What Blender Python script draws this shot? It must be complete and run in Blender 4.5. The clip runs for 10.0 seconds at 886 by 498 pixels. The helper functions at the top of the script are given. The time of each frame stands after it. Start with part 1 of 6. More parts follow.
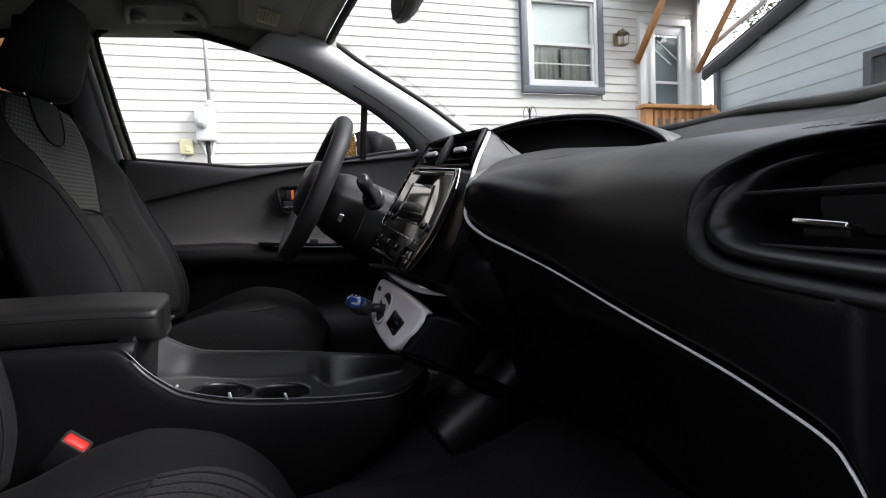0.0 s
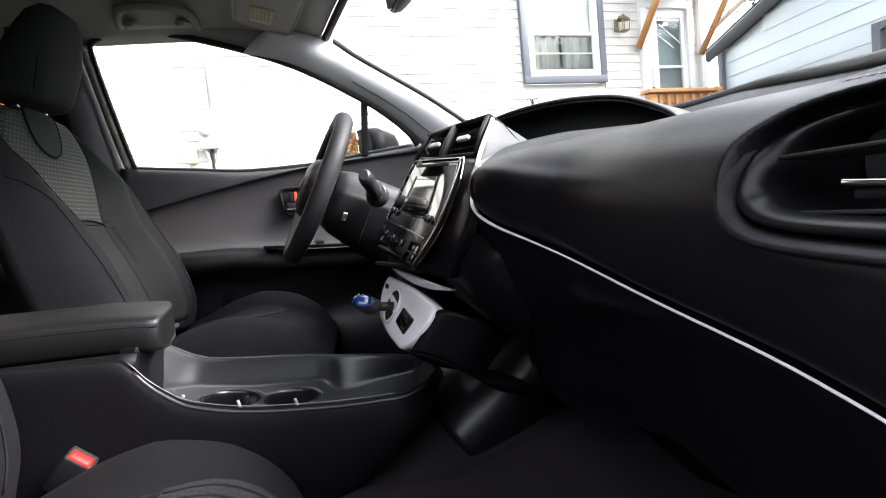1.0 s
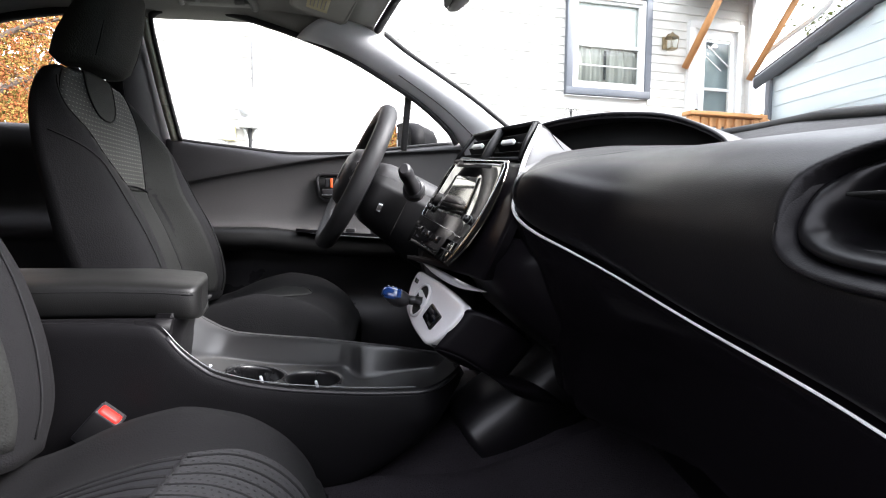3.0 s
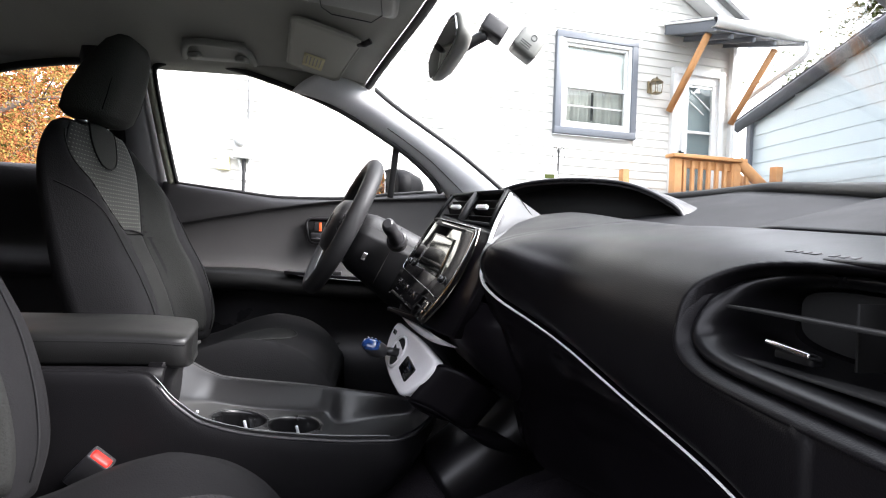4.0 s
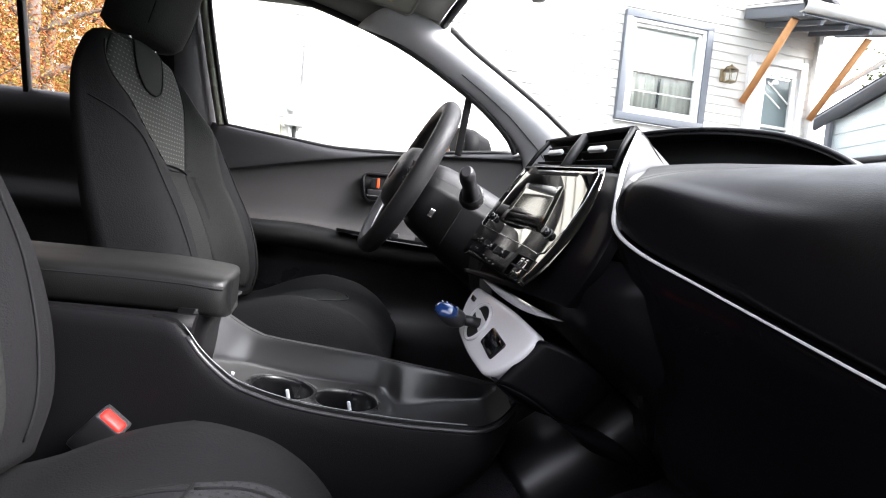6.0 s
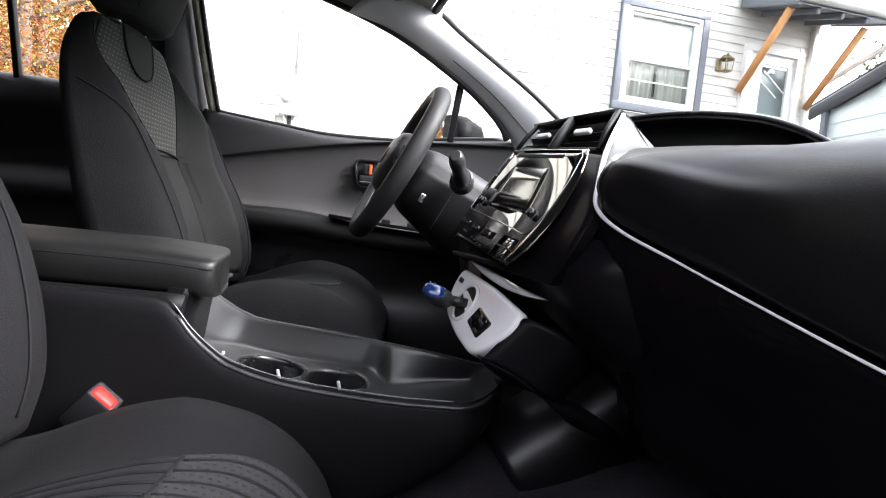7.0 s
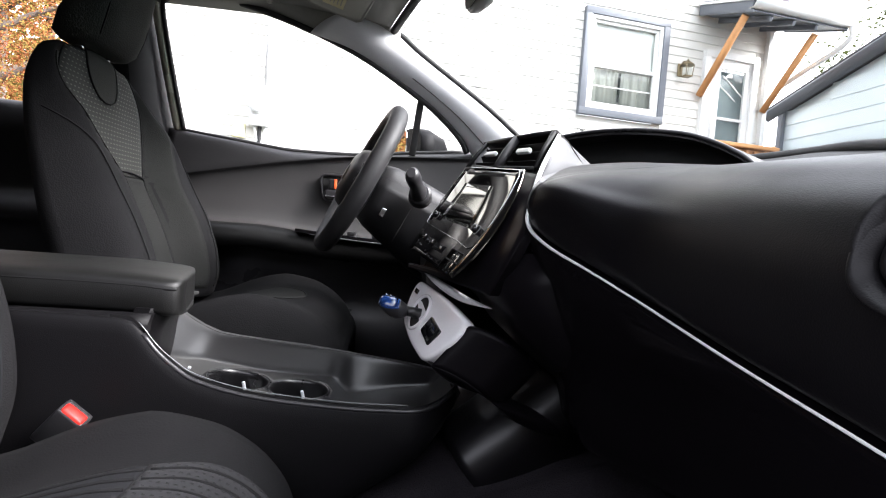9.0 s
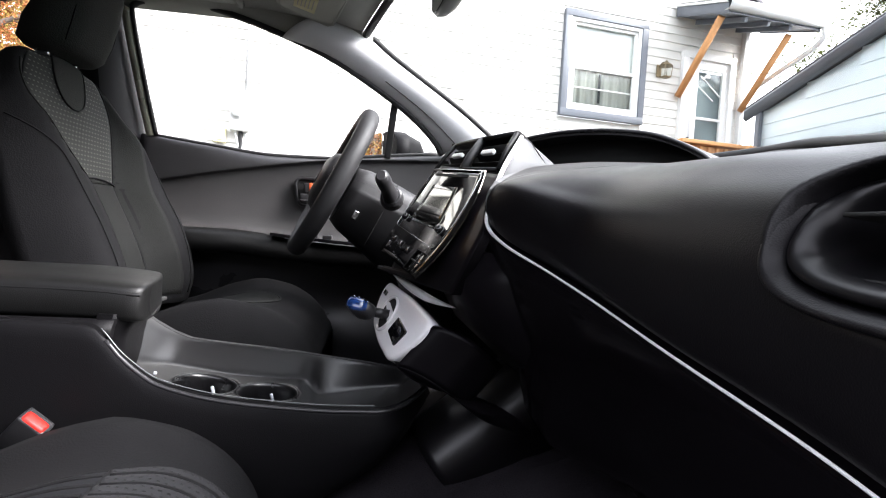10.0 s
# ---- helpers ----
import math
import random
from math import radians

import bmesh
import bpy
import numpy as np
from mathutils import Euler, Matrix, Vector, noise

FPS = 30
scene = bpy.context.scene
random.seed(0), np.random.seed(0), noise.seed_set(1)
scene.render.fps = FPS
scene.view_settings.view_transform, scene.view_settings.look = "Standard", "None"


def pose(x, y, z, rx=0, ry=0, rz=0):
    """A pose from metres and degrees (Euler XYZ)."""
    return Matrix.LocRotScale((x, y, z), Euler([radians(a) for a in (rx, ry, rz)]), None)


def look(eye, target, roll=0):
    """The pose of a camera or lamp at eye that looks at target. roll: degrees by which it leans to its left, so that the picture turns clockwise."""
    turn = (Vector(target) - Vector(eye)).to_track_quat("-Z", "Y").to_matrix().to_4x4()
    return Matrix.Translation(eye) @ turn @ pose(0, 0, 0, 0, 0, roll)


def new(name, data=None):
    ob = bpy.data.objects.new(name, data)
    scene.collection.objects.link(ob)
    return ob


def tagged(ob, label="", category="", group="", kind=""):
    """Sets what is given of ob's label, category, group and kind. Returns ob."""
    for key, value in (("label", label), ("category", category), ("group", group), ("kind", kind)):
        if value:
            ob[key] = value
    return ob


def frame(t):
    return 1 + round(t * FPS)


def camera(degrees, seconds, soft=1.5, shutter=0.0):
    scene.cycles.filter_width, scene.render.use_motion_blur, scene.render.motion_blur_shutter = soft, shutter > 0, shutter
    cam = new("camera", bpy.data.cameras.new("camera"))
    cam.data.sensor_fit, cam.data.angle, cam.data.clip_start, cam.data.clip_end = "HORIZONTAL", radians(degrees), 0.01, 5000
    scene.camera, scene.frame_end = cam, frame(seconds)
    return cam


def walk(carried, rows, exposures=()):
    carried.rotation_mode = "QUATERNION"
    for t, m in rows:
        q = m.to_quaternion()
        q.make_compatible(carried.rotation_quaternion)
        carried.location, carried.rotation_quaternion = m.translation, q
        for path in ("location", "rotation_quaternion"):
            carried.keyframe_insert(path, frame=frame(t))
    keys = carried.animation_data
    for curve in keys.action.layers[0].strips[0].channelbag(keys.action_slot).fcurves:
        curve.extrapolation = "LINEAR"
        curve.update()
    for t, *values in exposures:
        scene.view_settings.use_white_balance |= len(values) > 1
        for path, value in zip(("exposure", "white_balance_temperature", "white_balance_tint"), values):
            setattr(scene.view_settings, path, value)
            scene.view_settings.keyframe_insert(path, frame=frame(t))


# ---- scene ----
cam = camera(80.6, 10.0, 1.1)
PATH = [
    (0, (-0.128, -0.93, 0.841), (0.197, 1.039, 0.711), -2.6),
    (0.5, (-0.127, -0.871, 0.827), (0.171, 1.098, 0.641), -3.9),
    (1, (-0.121, -0.899, 0.832), (0.169, 1.075, 0.695), -5.4),
    (1.5, (-0.125, -0.86, 0.793), (0.169, 1.104, 0.56), -5.0),
    (2, (-0.141, -0.872, 0.852), (0.104, 1.109, 0.73), -3.6),
    (2.5, (-0.13, -0.93, 0.855), (0.097, 1.057, 0.804), -2.5),
    (2.7, (-0.141, -0.901, 0.818), (0.08, 1.082, 0.67), -0.9),
    (3.8, (-0.144, -0.933, 0.895), (0.072, 1.055, 0.853), 1.6),
    (4, (-0.128, -0.973, 0.886), (0.118, 1.012, 0.861), 1.9),
    (4.5, (-0.131, -0.943, 0.822), (0.139, 1.032, 0.659), -2.3),
    (5, (-0.138, -0.926, 0.823), (0.113, 1.055, 0.707), -0.9),
    (5.5, (-0.189, -0.779, 0.821), (-0.094, 1.217, 0.74), 5.6),
    (7, (-0.174, -0.791, 0.807), (-0.054, 1.202, 0.689), 5.8),
    (7.5, (-0.158, -0.815, 0.799), (-0.013, 1.175, 0.662), 5.3),
    (8, (-0.161, -0.813, 0.814), (-0.005, 1.179, 0.723), 2.9),
    (8.5, (-0.138, -0.863, 0.849), (0.067, 1.126, 0.803), 4.5),
    (9, (-0.142, -0.848, 0.826), (0.062, 1.139, 0.736), 4.4),
    (9.5, (-0.11, -0.868, 0.829), (0.164, 1.112, 0.75), 2.4),
    (10, (-0.11, -0.86, 0.826), (0.141, 1.123, 0.749), 3.5),
]
# exposure rises in the first seconds as the clip's camera settles
EXPOSURES = [(t, e, 6350, 16) for t, e in ((0, 1.7), (0.5, 2.33), (1.0, 2.85), (2.0, 3.72), (2.7, 3.1), (4.0, 2.98), (4.5, 2.95), (5.0, 3.0), (5.5, 3.12), (7.0, 3.02), (7.5, 3.22), (8.0, 3.45), (8.5, 3.22), (9.0, 2.92), (10.0, 2.95))]
walk(cam, [(t, look(eye, target, roll)) for t, eye, target, roll in PATH], EXPOSURES)

# ---------------------------------------------------------------- light
world = bpy.data.worlds.new("sky")
scene.world = world
world.use_nodes = True
wn, wl = world.node_tree.nodes, world.node_tree.links
sky = wn.new("ShaderNodeTexSky")
sky.sky_type, sky.sun_disc = "NISHITA", False
sky.sun_elevation, sky.sun_rotation = radians(36), radians(102)
sky.air_density, sky.dust_density = 1.0, 3.0
veil = wn.new("ShaderNodeHueSaturation")
veil.inputs["Saturation"].default_value = 0.18
wl.new(sky.outputs[0], veil.inputs["Color"])
wl.new(veil.outputs[0], wn["Background"].inputs["Color"])
wn["Background"].inputs["Strength"].default_value = 0.205
sun = new("sun", bpy.data.lights.new("sun", "SUN"))
sun.data.energy, sun.data.angle, sun.data.color = 1.4, radians(30), (1.0, 0.98, 0.95)
sun.matrix_world = look((6.0, -1.8, 4.4), (0, 0, 0))


# ---------------------------------------------------------------- materials
def material(name, color, rough=0.5, metal=0.0, grain=0.0, scale=300.0, kind="noise", vary=0.15, spot=6.0, coat=0.0, spec=0.5, rough_vary=0.08):
    """A node material: base colour with slow and fine variation, and fine relief in metres."""
    m = bpy.data.materials.new(name)
    m.use_nodes = True
    n, l = m.node_tree.nodes, m.node_tree.links
    b = n["Principled BSDF"]
    b.inputs["Roughness"].default_value, b.inputs["Metallic"].default_value = rough, metal
    b.inputs["Coat Weight"].default_value = coat
    b.inputs["Specular IOR Level"].default_value = spec
    co = n.new("ShaderNodeTexCoord")
    slow, fine = n.new("ShaderNodeTexNoise"), n.new("ShaderNodeTexNoise")
    slow.inputs["Scale"].default_value, slow.inputs["Detail"].default_value = spot, 5
    fine.inputs["Scale"].default_value, fine.inputs["Detail"].default_value = scale, 2
    info = n.new("ShaderNodeObjectInfo")
    for tex in (slow, fine):
        l.new(co.outputs["Object"], tex.inputs["Vector"])
    mix = n.new("ShaderNodeMath")
    mix.operation = "ADD"
    l.new(slow.outputs["Fac"], mix.inputs[0]), l.new(fine.outputs["Fac"], mix.inputs[1])
    ramp = n.new("ShaderNodeMapRange")
    ramp.inputs["From Min"].default_value, ramp.inputs["From Max"].default_value = 0.6, 1.4
    ramp.inputs["To Min"].default_value, ramp.inputs["To Max"].default_value = 1 - vary, 1 + vary
    l.new(mix.outputs[0], ramp.inputs["Value"])
    tone = n.new("ShaderNodeVectorMath")
    tone.operation = "SCALE"
    tone.inputs[0].default_value = color
    l.new(ramp.outputs[0], tone.inputs["Scale"])
    l.new(tone.outputs[0], b.inputs["Base Color"])
    if rough_vary and metal < 0.5:
        rr = n.new("ShaderNodeMapRange")
        rr.inputs["From Min"].default_value, rr.inputs["From Max"].default_value = 0.3, 0.7
        rr.inputs["To Min"].default_value, rr.inputs["To Max"].default_value = max(rough - rough_vary, 0.02), min(rough + rough_vary, 1)
        l.new(slow.outputs["Fac"], rr.inputs["Value"])
        l.new(rr.outputs[0], b.inputs["Roughness"])
    if grain:
        bump = n.new("ShaderNodeBump")
        bump.inputs["Distance"].default_value, bump.inputs["Strength"].default_value = grain, 1.0
        if kind == "leather":
            tex = n.new("ShaderNodeTexVoronoi")
            tex.feature = "SMOOTH_F1"
            tex.inputs["Scale"].default_value = scale
            l.new(co.outputs["Object"], tex.inputs["Vector"])
            l.new(tex.outputs["Distance"], bump.inputs["Height"])
        elif kind == "cloth":
            tex = n.new("ShaderNodeTexVoronoi")
            tex.inputs["Scale"].default_value = scale
            l.new(co.outputs["Object"], tex.inputs["Vector"])
            pits = n.new("ShaderNodeMapRange")
            pits.inputs["From Min"].default_value, pits.inputs["From Max"].default_value = 0.12, 0.34
            pits.inputs["To Min"].default_value, pits.inputs["To Max"].default_value = 0.62, 1.06
            l.new(tex.outputs["Distance"], pits.inputs["Value"])
            both = n.new("ShaderNodeMath")
            both.operation = "MULTIPLY"
            l.new(ramp.outputs[0], both.inputs[0]), l.new(pits.outputs[0], both.inputs[1])
            l.new(both.outputs[0], tone.inputs["Scale"])
            l.new(tex.outputs["Distance"], bump.inputs["Height"])
        elif kind == "weave":
            tex, tex2 = n.new("ShaderNodeTexWave"), n.new("ShaderNodeTexWave")
            tex.bands_direction, tex2.bands_direction = "Z", "Y"
            for w in (tex, tex2):
                w.inputs["Scale"].default_value, w.inputs["Distortion"].default_value = scale, 2.0
                l.new(co.outputs["Object"], w.inputs["Vector"])
            add = n.new("ShaderNodeMath")
            l.new(tex.outputs["Fac"], add.inputs[0]), l.new(tex2.outputs["Fac"], add.inputs[1])
            l.new(add.outputs[0], bump.inputs["Height"])
        elif kind == "wood":
            tex = n.new("ShaderNodeTexNoise")
            mp = n.new("ShaderNodeMapping")
            mp.inputs["Scale"].default_value = (3, 60, 60)
            l.new(co.outputs["Object"], mp.inputs["Vector"]), l.new(mp.outputs[0], tex.inputs["Vector"])
            l.new(tex.outputs["Fac"], bump.inputs["Height"])
        else:
            l.new(fine.outputs["Fac"], bump.inputs["Height"])
        l.new(bump.outputs[0], b.inputs["Normal"])
    return m


def dotted(name, color, dot, pitch, size, rise=0.62, relief=0.0012):
    """Woven cloth with small pale raised dashes in staggered rows (object coordinates: y across, z up the cloth)."""
    m = material(name, color, 0.9, grain=0.0003, scale=900, vary=0.2)
    n, l = m.node_tree.nodes, m.node_tree.links
    b = n["Principled BSDF"]
    uv = n.new("ShaderNodeUVMap")
    brick = n.new("ShaderNodeTexBrick")
    brick.offset, brick.squash = 0.5, 1.0
    brick.inputs["Scale"].default_value = 1.0
    brick.inputs["Brick Width"].default_value, brick.inputs["Row Height"].default_value = pitch, pitch * rise
    brick.inputs["Mortar Size"].default_value, brick.inputs["Mortar Smooth"].default_value = size, 0.25
    brick.inputs["Color1"].default_value = brick.inputs["Color2"].default_value = (1, 1, 1, 1)
    brick.inputs["Mortar"].default_value = (0, 0, 0, 1)
    l.new(uv.outputs[0], brick.inputs["Vector"])
    mix = n.new("ShaderNodeMix")
    mix.data_type = "RGBA"
    l.new(brick.outputs["Color"], mix.inputs["Factor"])
    l.new(b.inputs["Base Color"].links[0].from_socket, mix.inputs["A"])
    mix.inputs["B"].default_value = (*dot, 1)
    l.new(mix.outputs["Result"], b.inputs["Base Color"])
    bump = n.new("ShaderNodeBump")
    bump.inputs["Distance"].default_value = relief
    l.new(brick.outputs["Color"], bump.inputs["Height"])
    l.new(bump.outputs[0], b.inputs["Normal"])
    return m


def glass_material(name, tint=(1, 1, 1), gloss=1.0):
    """A thin pane: clear, with the sheen that glass has at a slant."""
    m = bpy.data.materials.new(name)
    m.use_nodes = True
    n, l = m.node_tree.nodes, m.node_tree.links
    n.remove(n["Principled BSDF"])
    clear, shine, mix, fres = n.new("ShaderNodeBsdfTransparent"), n.new("ShaderNodeBsdfGlossy"), n.new("ShaderNodeMixShader"), n.new("ShaderNodeLayerWeight")
    clear.inputs["Color"].default_value = (*tint, 1)
    shine.inputs["Roughness"].default_value = 0.01
    fres.inputs["Blend"].default_value = 0.5
    rise = n.new("ShaderNodeMath")
    rise.operation = "POWER"
    rise.inputs[1].default_value = 5.0
    l.new(fres.outputs["Facing"], rise.inputs[0])
    part_of = n.new("ShaderNodeMath")
    part_of.operation = "MULTIPLY_ADD"
    part_of.inputs[1].default_value, part_of.inputs[2].default_value = 0.45 * gloss, 0.025 * gloss
    l.new(rise.outputs[0], part_of.inputs[0])
    l.new(part_of.outputs[0], mix.inputs["Fac"]), l.new(clear.outputs[0], mix.inputs[1]), l.new(shine.outputs[0], mix.inputs[2])
    l.new(mix.outputs[0], n["Material Output"].inputs["Surface"])
    return m


PLASTIC = material("charcoal plastic", (0.022, 0.0215, 0.0225), 0.48, grain=0.0004, scale=900, kind="leather", vary=0.12)
PLASTIC_SMOOTH = material("satin black plastic", (0.023, 0.0225, 0.024), 0.33, vary=0.1, scale=400)
PAD = material("soft black dash skin", (0.0037, 0.0033, 0.0042), 0.42, grain=0.00013, scale=1000, kind="leather", vary=0.12, spec=0.24)
INSERT = material("dark grey door insert", (0.057, 0.055, 0.055), 0.5, grain=0.00035, scale=1000, kind="leather", vary=0.12)
# darker copy of the charcoal plastic, for the shade between console and seat
CONSOLE_SHADED = material("shaded console plastic", (0.0042, 0.0040, 0.0046), 0.55, grain=0.0002, scale=1100, kind="leather", vary=0.12, spec=0.15)
LEATHER = material("black armrest leather", (0.0050, 0.0051, 0.0050), 0.5, grain=0.0002, scale=1100, kind="leather", vary=0.15, spec=0.35)
RIM = material("wheel rim leather", (0.020, 0.020, 0.021), 0.55, grain=0.0004, scale=900, kind="leather", spec=0.35)
FABRIC = material("dark grey seat cloth", (0.024, 0.0252, 0.0226), 0.92, grain=0.0005, scale=330, kind="cloth", vary=0.22, spec=0.2)
FABRIC_SIDE = material("charcoal seat side cloth", (0.0045, 0.0044, 0.0050), 0.9, grain=0.0003, scale=420, kind="cloth", vary=0.2, spec=0.2)
FABRIC_LOW = material("charcoal lower insert cloth", (0.0125, 0.013, 0.0122), 0.92, grain=0.0005, scale=330, kind="cloth", vary=0.22, spec=0.2)
DOTTED = dotted("dotted seat cloth", (0.0215, 0.0225, 0.0200), (0.10, 0.102, 0.088), 0.0126, 0.0040, 0.78)
PERFORATED = dotted("perforated seat cloth", (0.0085, 0.0087, 0.0102), (0.003, 0.003, 0.0035), 0.0085, 0.0031, 0.95, -0.001)
RIBBED = material("ribbed seat cloth", (0.0065, 0.0067, 0.0082), 0.85, grain=0.0003, scale=900, vary=0.2, spec=0.25)
THREAD = material("dark thread", (0.0065, 0.0065, 0.007), 0.85, spec=0.2)
GLOVE = material("gloss black lower dash panel", (0.0040, 0.0034, 0.0043), 0.14, vary=0.08, spec=0.1)
FOOT = material("satin black footwell plastic", (0.0072, 0.0066, 0.0078), 0.40, vary=0.1, spec=0.5)
VENT = material("dull black vent plastic", (0.006, 0.006, 0.0066), 0.5, vary=0.1, spec=0.3)
VENT_BAR = material("grey vent bar plastic", (0.034, 0.034, 0.035), 0.5, vary=0.06)
RING_BLACK = material("satin black ring plastic", (0.0045, 0.0043, 0.0050), 0.3, vary=0.06, spec=0.3)
MIRROR_SHELL = material("black outer mirror shell", (0.006, 0.006, 0.0065), 0.6, vary=0.08, spec=0.12)
FACE = material("gloss black stack plastic", (0.0052, 0.0045, 0.0056), 0.32, vary=0.08, spec=0.08)
SHELF = material("dull dark dash top", (0.012, 0.0118, 0.013), 0.6, grain=0.0003, scale=900, kind="leather", vary=0.12, spec=0.15)
PIANO_SOFT = material("satin black cup plastic", (0.005, 0.005, 0.0055), 0.28, vary=0.08, spec=0.5, rough_vary=0.02)
PIANO = material("gloss black panel", (0.004, 0.004, 0.005), 0.06, vary=0.05, coat=0.5, rough_vary=0.02)
SCREEN = material("black display glass", (0.003, 0.003, 0.004), 0.025, vary=0.02, coat=0.2, rough_vary=0.005)
SCREEN_MATTE = material("satin touchscreen glass", (0.010, 0.011, 0.011), 0.10, vary=0.02, coat=0.1, rough_vary=0.01)
for glossy in (SCREEN, SCREEN_MATTE):
    glossy.node_tree.nodes["Principled BSDF"].inputs["IOR"].default_value = 2.2
    glossy.node_tree.nodes["Principled BSDF"].inputs["Specular Tint"].default_value = (1.0, 0.95, 0.78, 1)
CHROME = material("satin chrome", (0.75, 0.76, 0.78), 0.18, 1.0, vary=0.05)
SILVER = material("silver painted plastic", (0.055, 0.056, 0.058), 0.55, 0.1, vary=0.06)
SATIN = material("bright satin silver", (0.9, 0.9, 0.91), 0.3, 0.1, vary=0.04)
WHITE = material("gloss white plastic", (0.88, 0.86, 0.87), 0.16, vary=0.03, coat=0.6)
HEADLINER = material("grey woven headliner", (0.35, 0.352, 0.322), 0.95, grain=0.0004, scale=500, vary=0.1, spec=0.1)
TRIM_GREY = material("grey pillar plastic", (0.68, 0.69, 0.70), 0.5, grain=0.0003, scale=700, kind="leather", vary=0.06)
VISOR = material("grey vinyl visor", (0.40, 0.40, 0.355), 0.7, grain=0.0004, scale=500, kind="leather", vary=0.08)
GRIP = material("grey handle plastic", (0.27, 0.275, 0.255), 0.6, grain=0.0003, scale=600, kind="leather", vary=0.06)
TRAY = material("satin tray plastic", (0.0078, 0.0076, 0.0082), 0.33, vary=0.1, spec=0.9, scale=500, rough_vary=0.02)
HOUSING = material("grey mirror shell plastic", (0.30, 0.305, 0.28), 0.4, vary=0.06)
RUBBER = material("black rubber seal", (0.012, 0.012, 0.012), 0.6)
FRAME_PAINT = material("pale gold car paint", (0.45, 0.44, 0.34), 0.3, 0.3, vary=0.05, coat=0.6)
EDGE = material("dull silver edge", (0.16, 0.165, 0.17), 0.4, 0.5, vary=0.08)
LIGHT_BLOCK = material("dark light-blocking boards", (0.035, 0.03, 0.026), 0.9, grain=0.002, scale=30, vary=0.3)
CARPET = material("black carpet", (0.020, 0.018, 0.021), 1.0, grain=0.002, scale=500, vary=0.4, spec=0.05)
RED = material("red release button", (0.50, 0.015, 0.01), 0.5, vary=0.05, spec=0.3)
ORANGE = material("orange lock marker", (0.75, 0.12, 0.03), 0.4, vary=0.05)
BLUE = material("blue shift knob cap", (0.010, 0.035, 0.14), 0.15, vary=0.1, coat=0.8)
MARK = material("pale printed marks", (0.55, 0.57, 0.6), 0.5)
LABEL = material("cream paper label", (0.62, 0.58, 0.36), 0.8, vary=0.05)
# near-black that puts the shade of recesses, gaps and vents into the colour
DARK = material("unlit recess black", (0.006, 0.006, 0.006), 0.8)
MIRROR = material("mirror silver", (0.9, 0.9, 0.9), 0.01, 1.0, vary=0.0)
GLASS = glass_material("car glass", (0.93, 0.95, 0.94))
HOUSE_GLASS = material("dark house glass", (0.05, 0.06, 0.06), 0.03, vary=0.05, coat=1.0, rough_vary=0.01)
SIDING = material("cream vinyl siding", (0.60, 0.588, 0.55), 0.5, grain=0.0006, scale=60, vary=0.05, spot=1.5)
SIDING_BLUE = material("pale blue metal siding", (0.60, 0.69, 0.73), 0.45, grain=0.0004, scale=40, vary=0.05, spot=1.2)
SLATE = material("slate grey painted trim", (0.1, 0.11, 0.13), 0.5, grain=0.0005, scale=80, vary=0.1)
WHITE_TRIM = material("white painted trim", (0.64, 0.64, 0.63), 0.45, vary=0.04)
CEDAR = material("orange cedar lumber", (0.5, 0.24, 0.09), 0.65, grain=0.0008, scale=30, kind="wood", vary=0.2)
METER = material("galvanised meter box", (0.6, 0.61, 0.6), 0.45, 0.2, grain=0.0003, scale=120, vary=0.12)
METER_GLASS = material("cloudy meter glass", (0.50, 0.52, 0.52), 0.15, vary=0.1)
ZINC = material("dull zinc pipe", (0.40, 0.405, 0.40), 0.5, 0.2, vary=0.12)
SKY_TONE = material("pale reflected-sky tone", (0.62, 0.64, 0.62), 0.8, grain=0.001, scale=60, vary=0.1)
DOOR_GLASS_TONE = material("blue-grey door glass tone", (0.20, 0.235, 0.25), 0.8, grain=0.001, scale=60, vary=0.12)
CURTAIN = material("grey lace curtain", (0.35, 0.34, 0.31), 0.9, grain=0.002, scale=40, vary=0.2)
BRASS = material("weathered brass", (0.22, 0.17, 0.1), 0.4, 0.8, vary=0.2)
IRON = material("black iron", (0.02, 0.02, 0.02), 0.5, 0.5)
ASPHALT = material("grey driveway and yard", (0.09, 0.09, 0.08), 0.9, grain=0.004, scale=30, vary=0.3, spot=0.7)
ROOFING = material("dark roof shingle", (0.06, 0.06, 0.065), 0.9, grain=0.003, scale=60, vary=0.3)
BARK = material("grey brown bark", (0.09, 0.07, 0.055), 0.9, grain=0.006, scale=25, vary=0.35)
LEAF_RED = material("autumn red leaves", (0.17, 0.056, 0.019), 0.7, vary=0.45, spot=1.5, spec=0.08)
LEAF_GOLD = material("autumn gold leaves", (0.18, 0.122, 0.032), 0.7, vary=0.4, spot=1.5, spec=0.08)
LEAF_GREEN = material("dark green leaves", (0.075, 0.088, 0.026), 0.7, vary=0.4, spot=1.5, spec=0.08)


# ---------------------------------------------------------------- building helpers
def smooth_line(points, count, closed=False):
    """count points along a Catmull-Rom curve through the given ones."""
    p = [Vector(q) for q in points]
    n = len(p)
    spans = n if closed else n - 1
    out = []
    for i in range(count):
        t = i / (count if closed else count - 1) * spans
        k = min(int(t), spans - 1)
        u = t - k
        if closed:
            a, b, c, d = (p[(k + j) % n] for j in (-1, 0, 1, 2))
        else:
            b, c = p[k], p[k + 1]
            a = p[k - 1] if k > 0 else b * 2 - c
            d = p[k + 2] if k + 2 < n else c * 2 - b
        out.append(0.5 * ((2 * b) + (c - a) * u + (2 * a - 5 * b + 4 * c - d) * u * u + (3 * b - a - 3 * c + d) * u ** 3))
    return out


SLOPES = {}


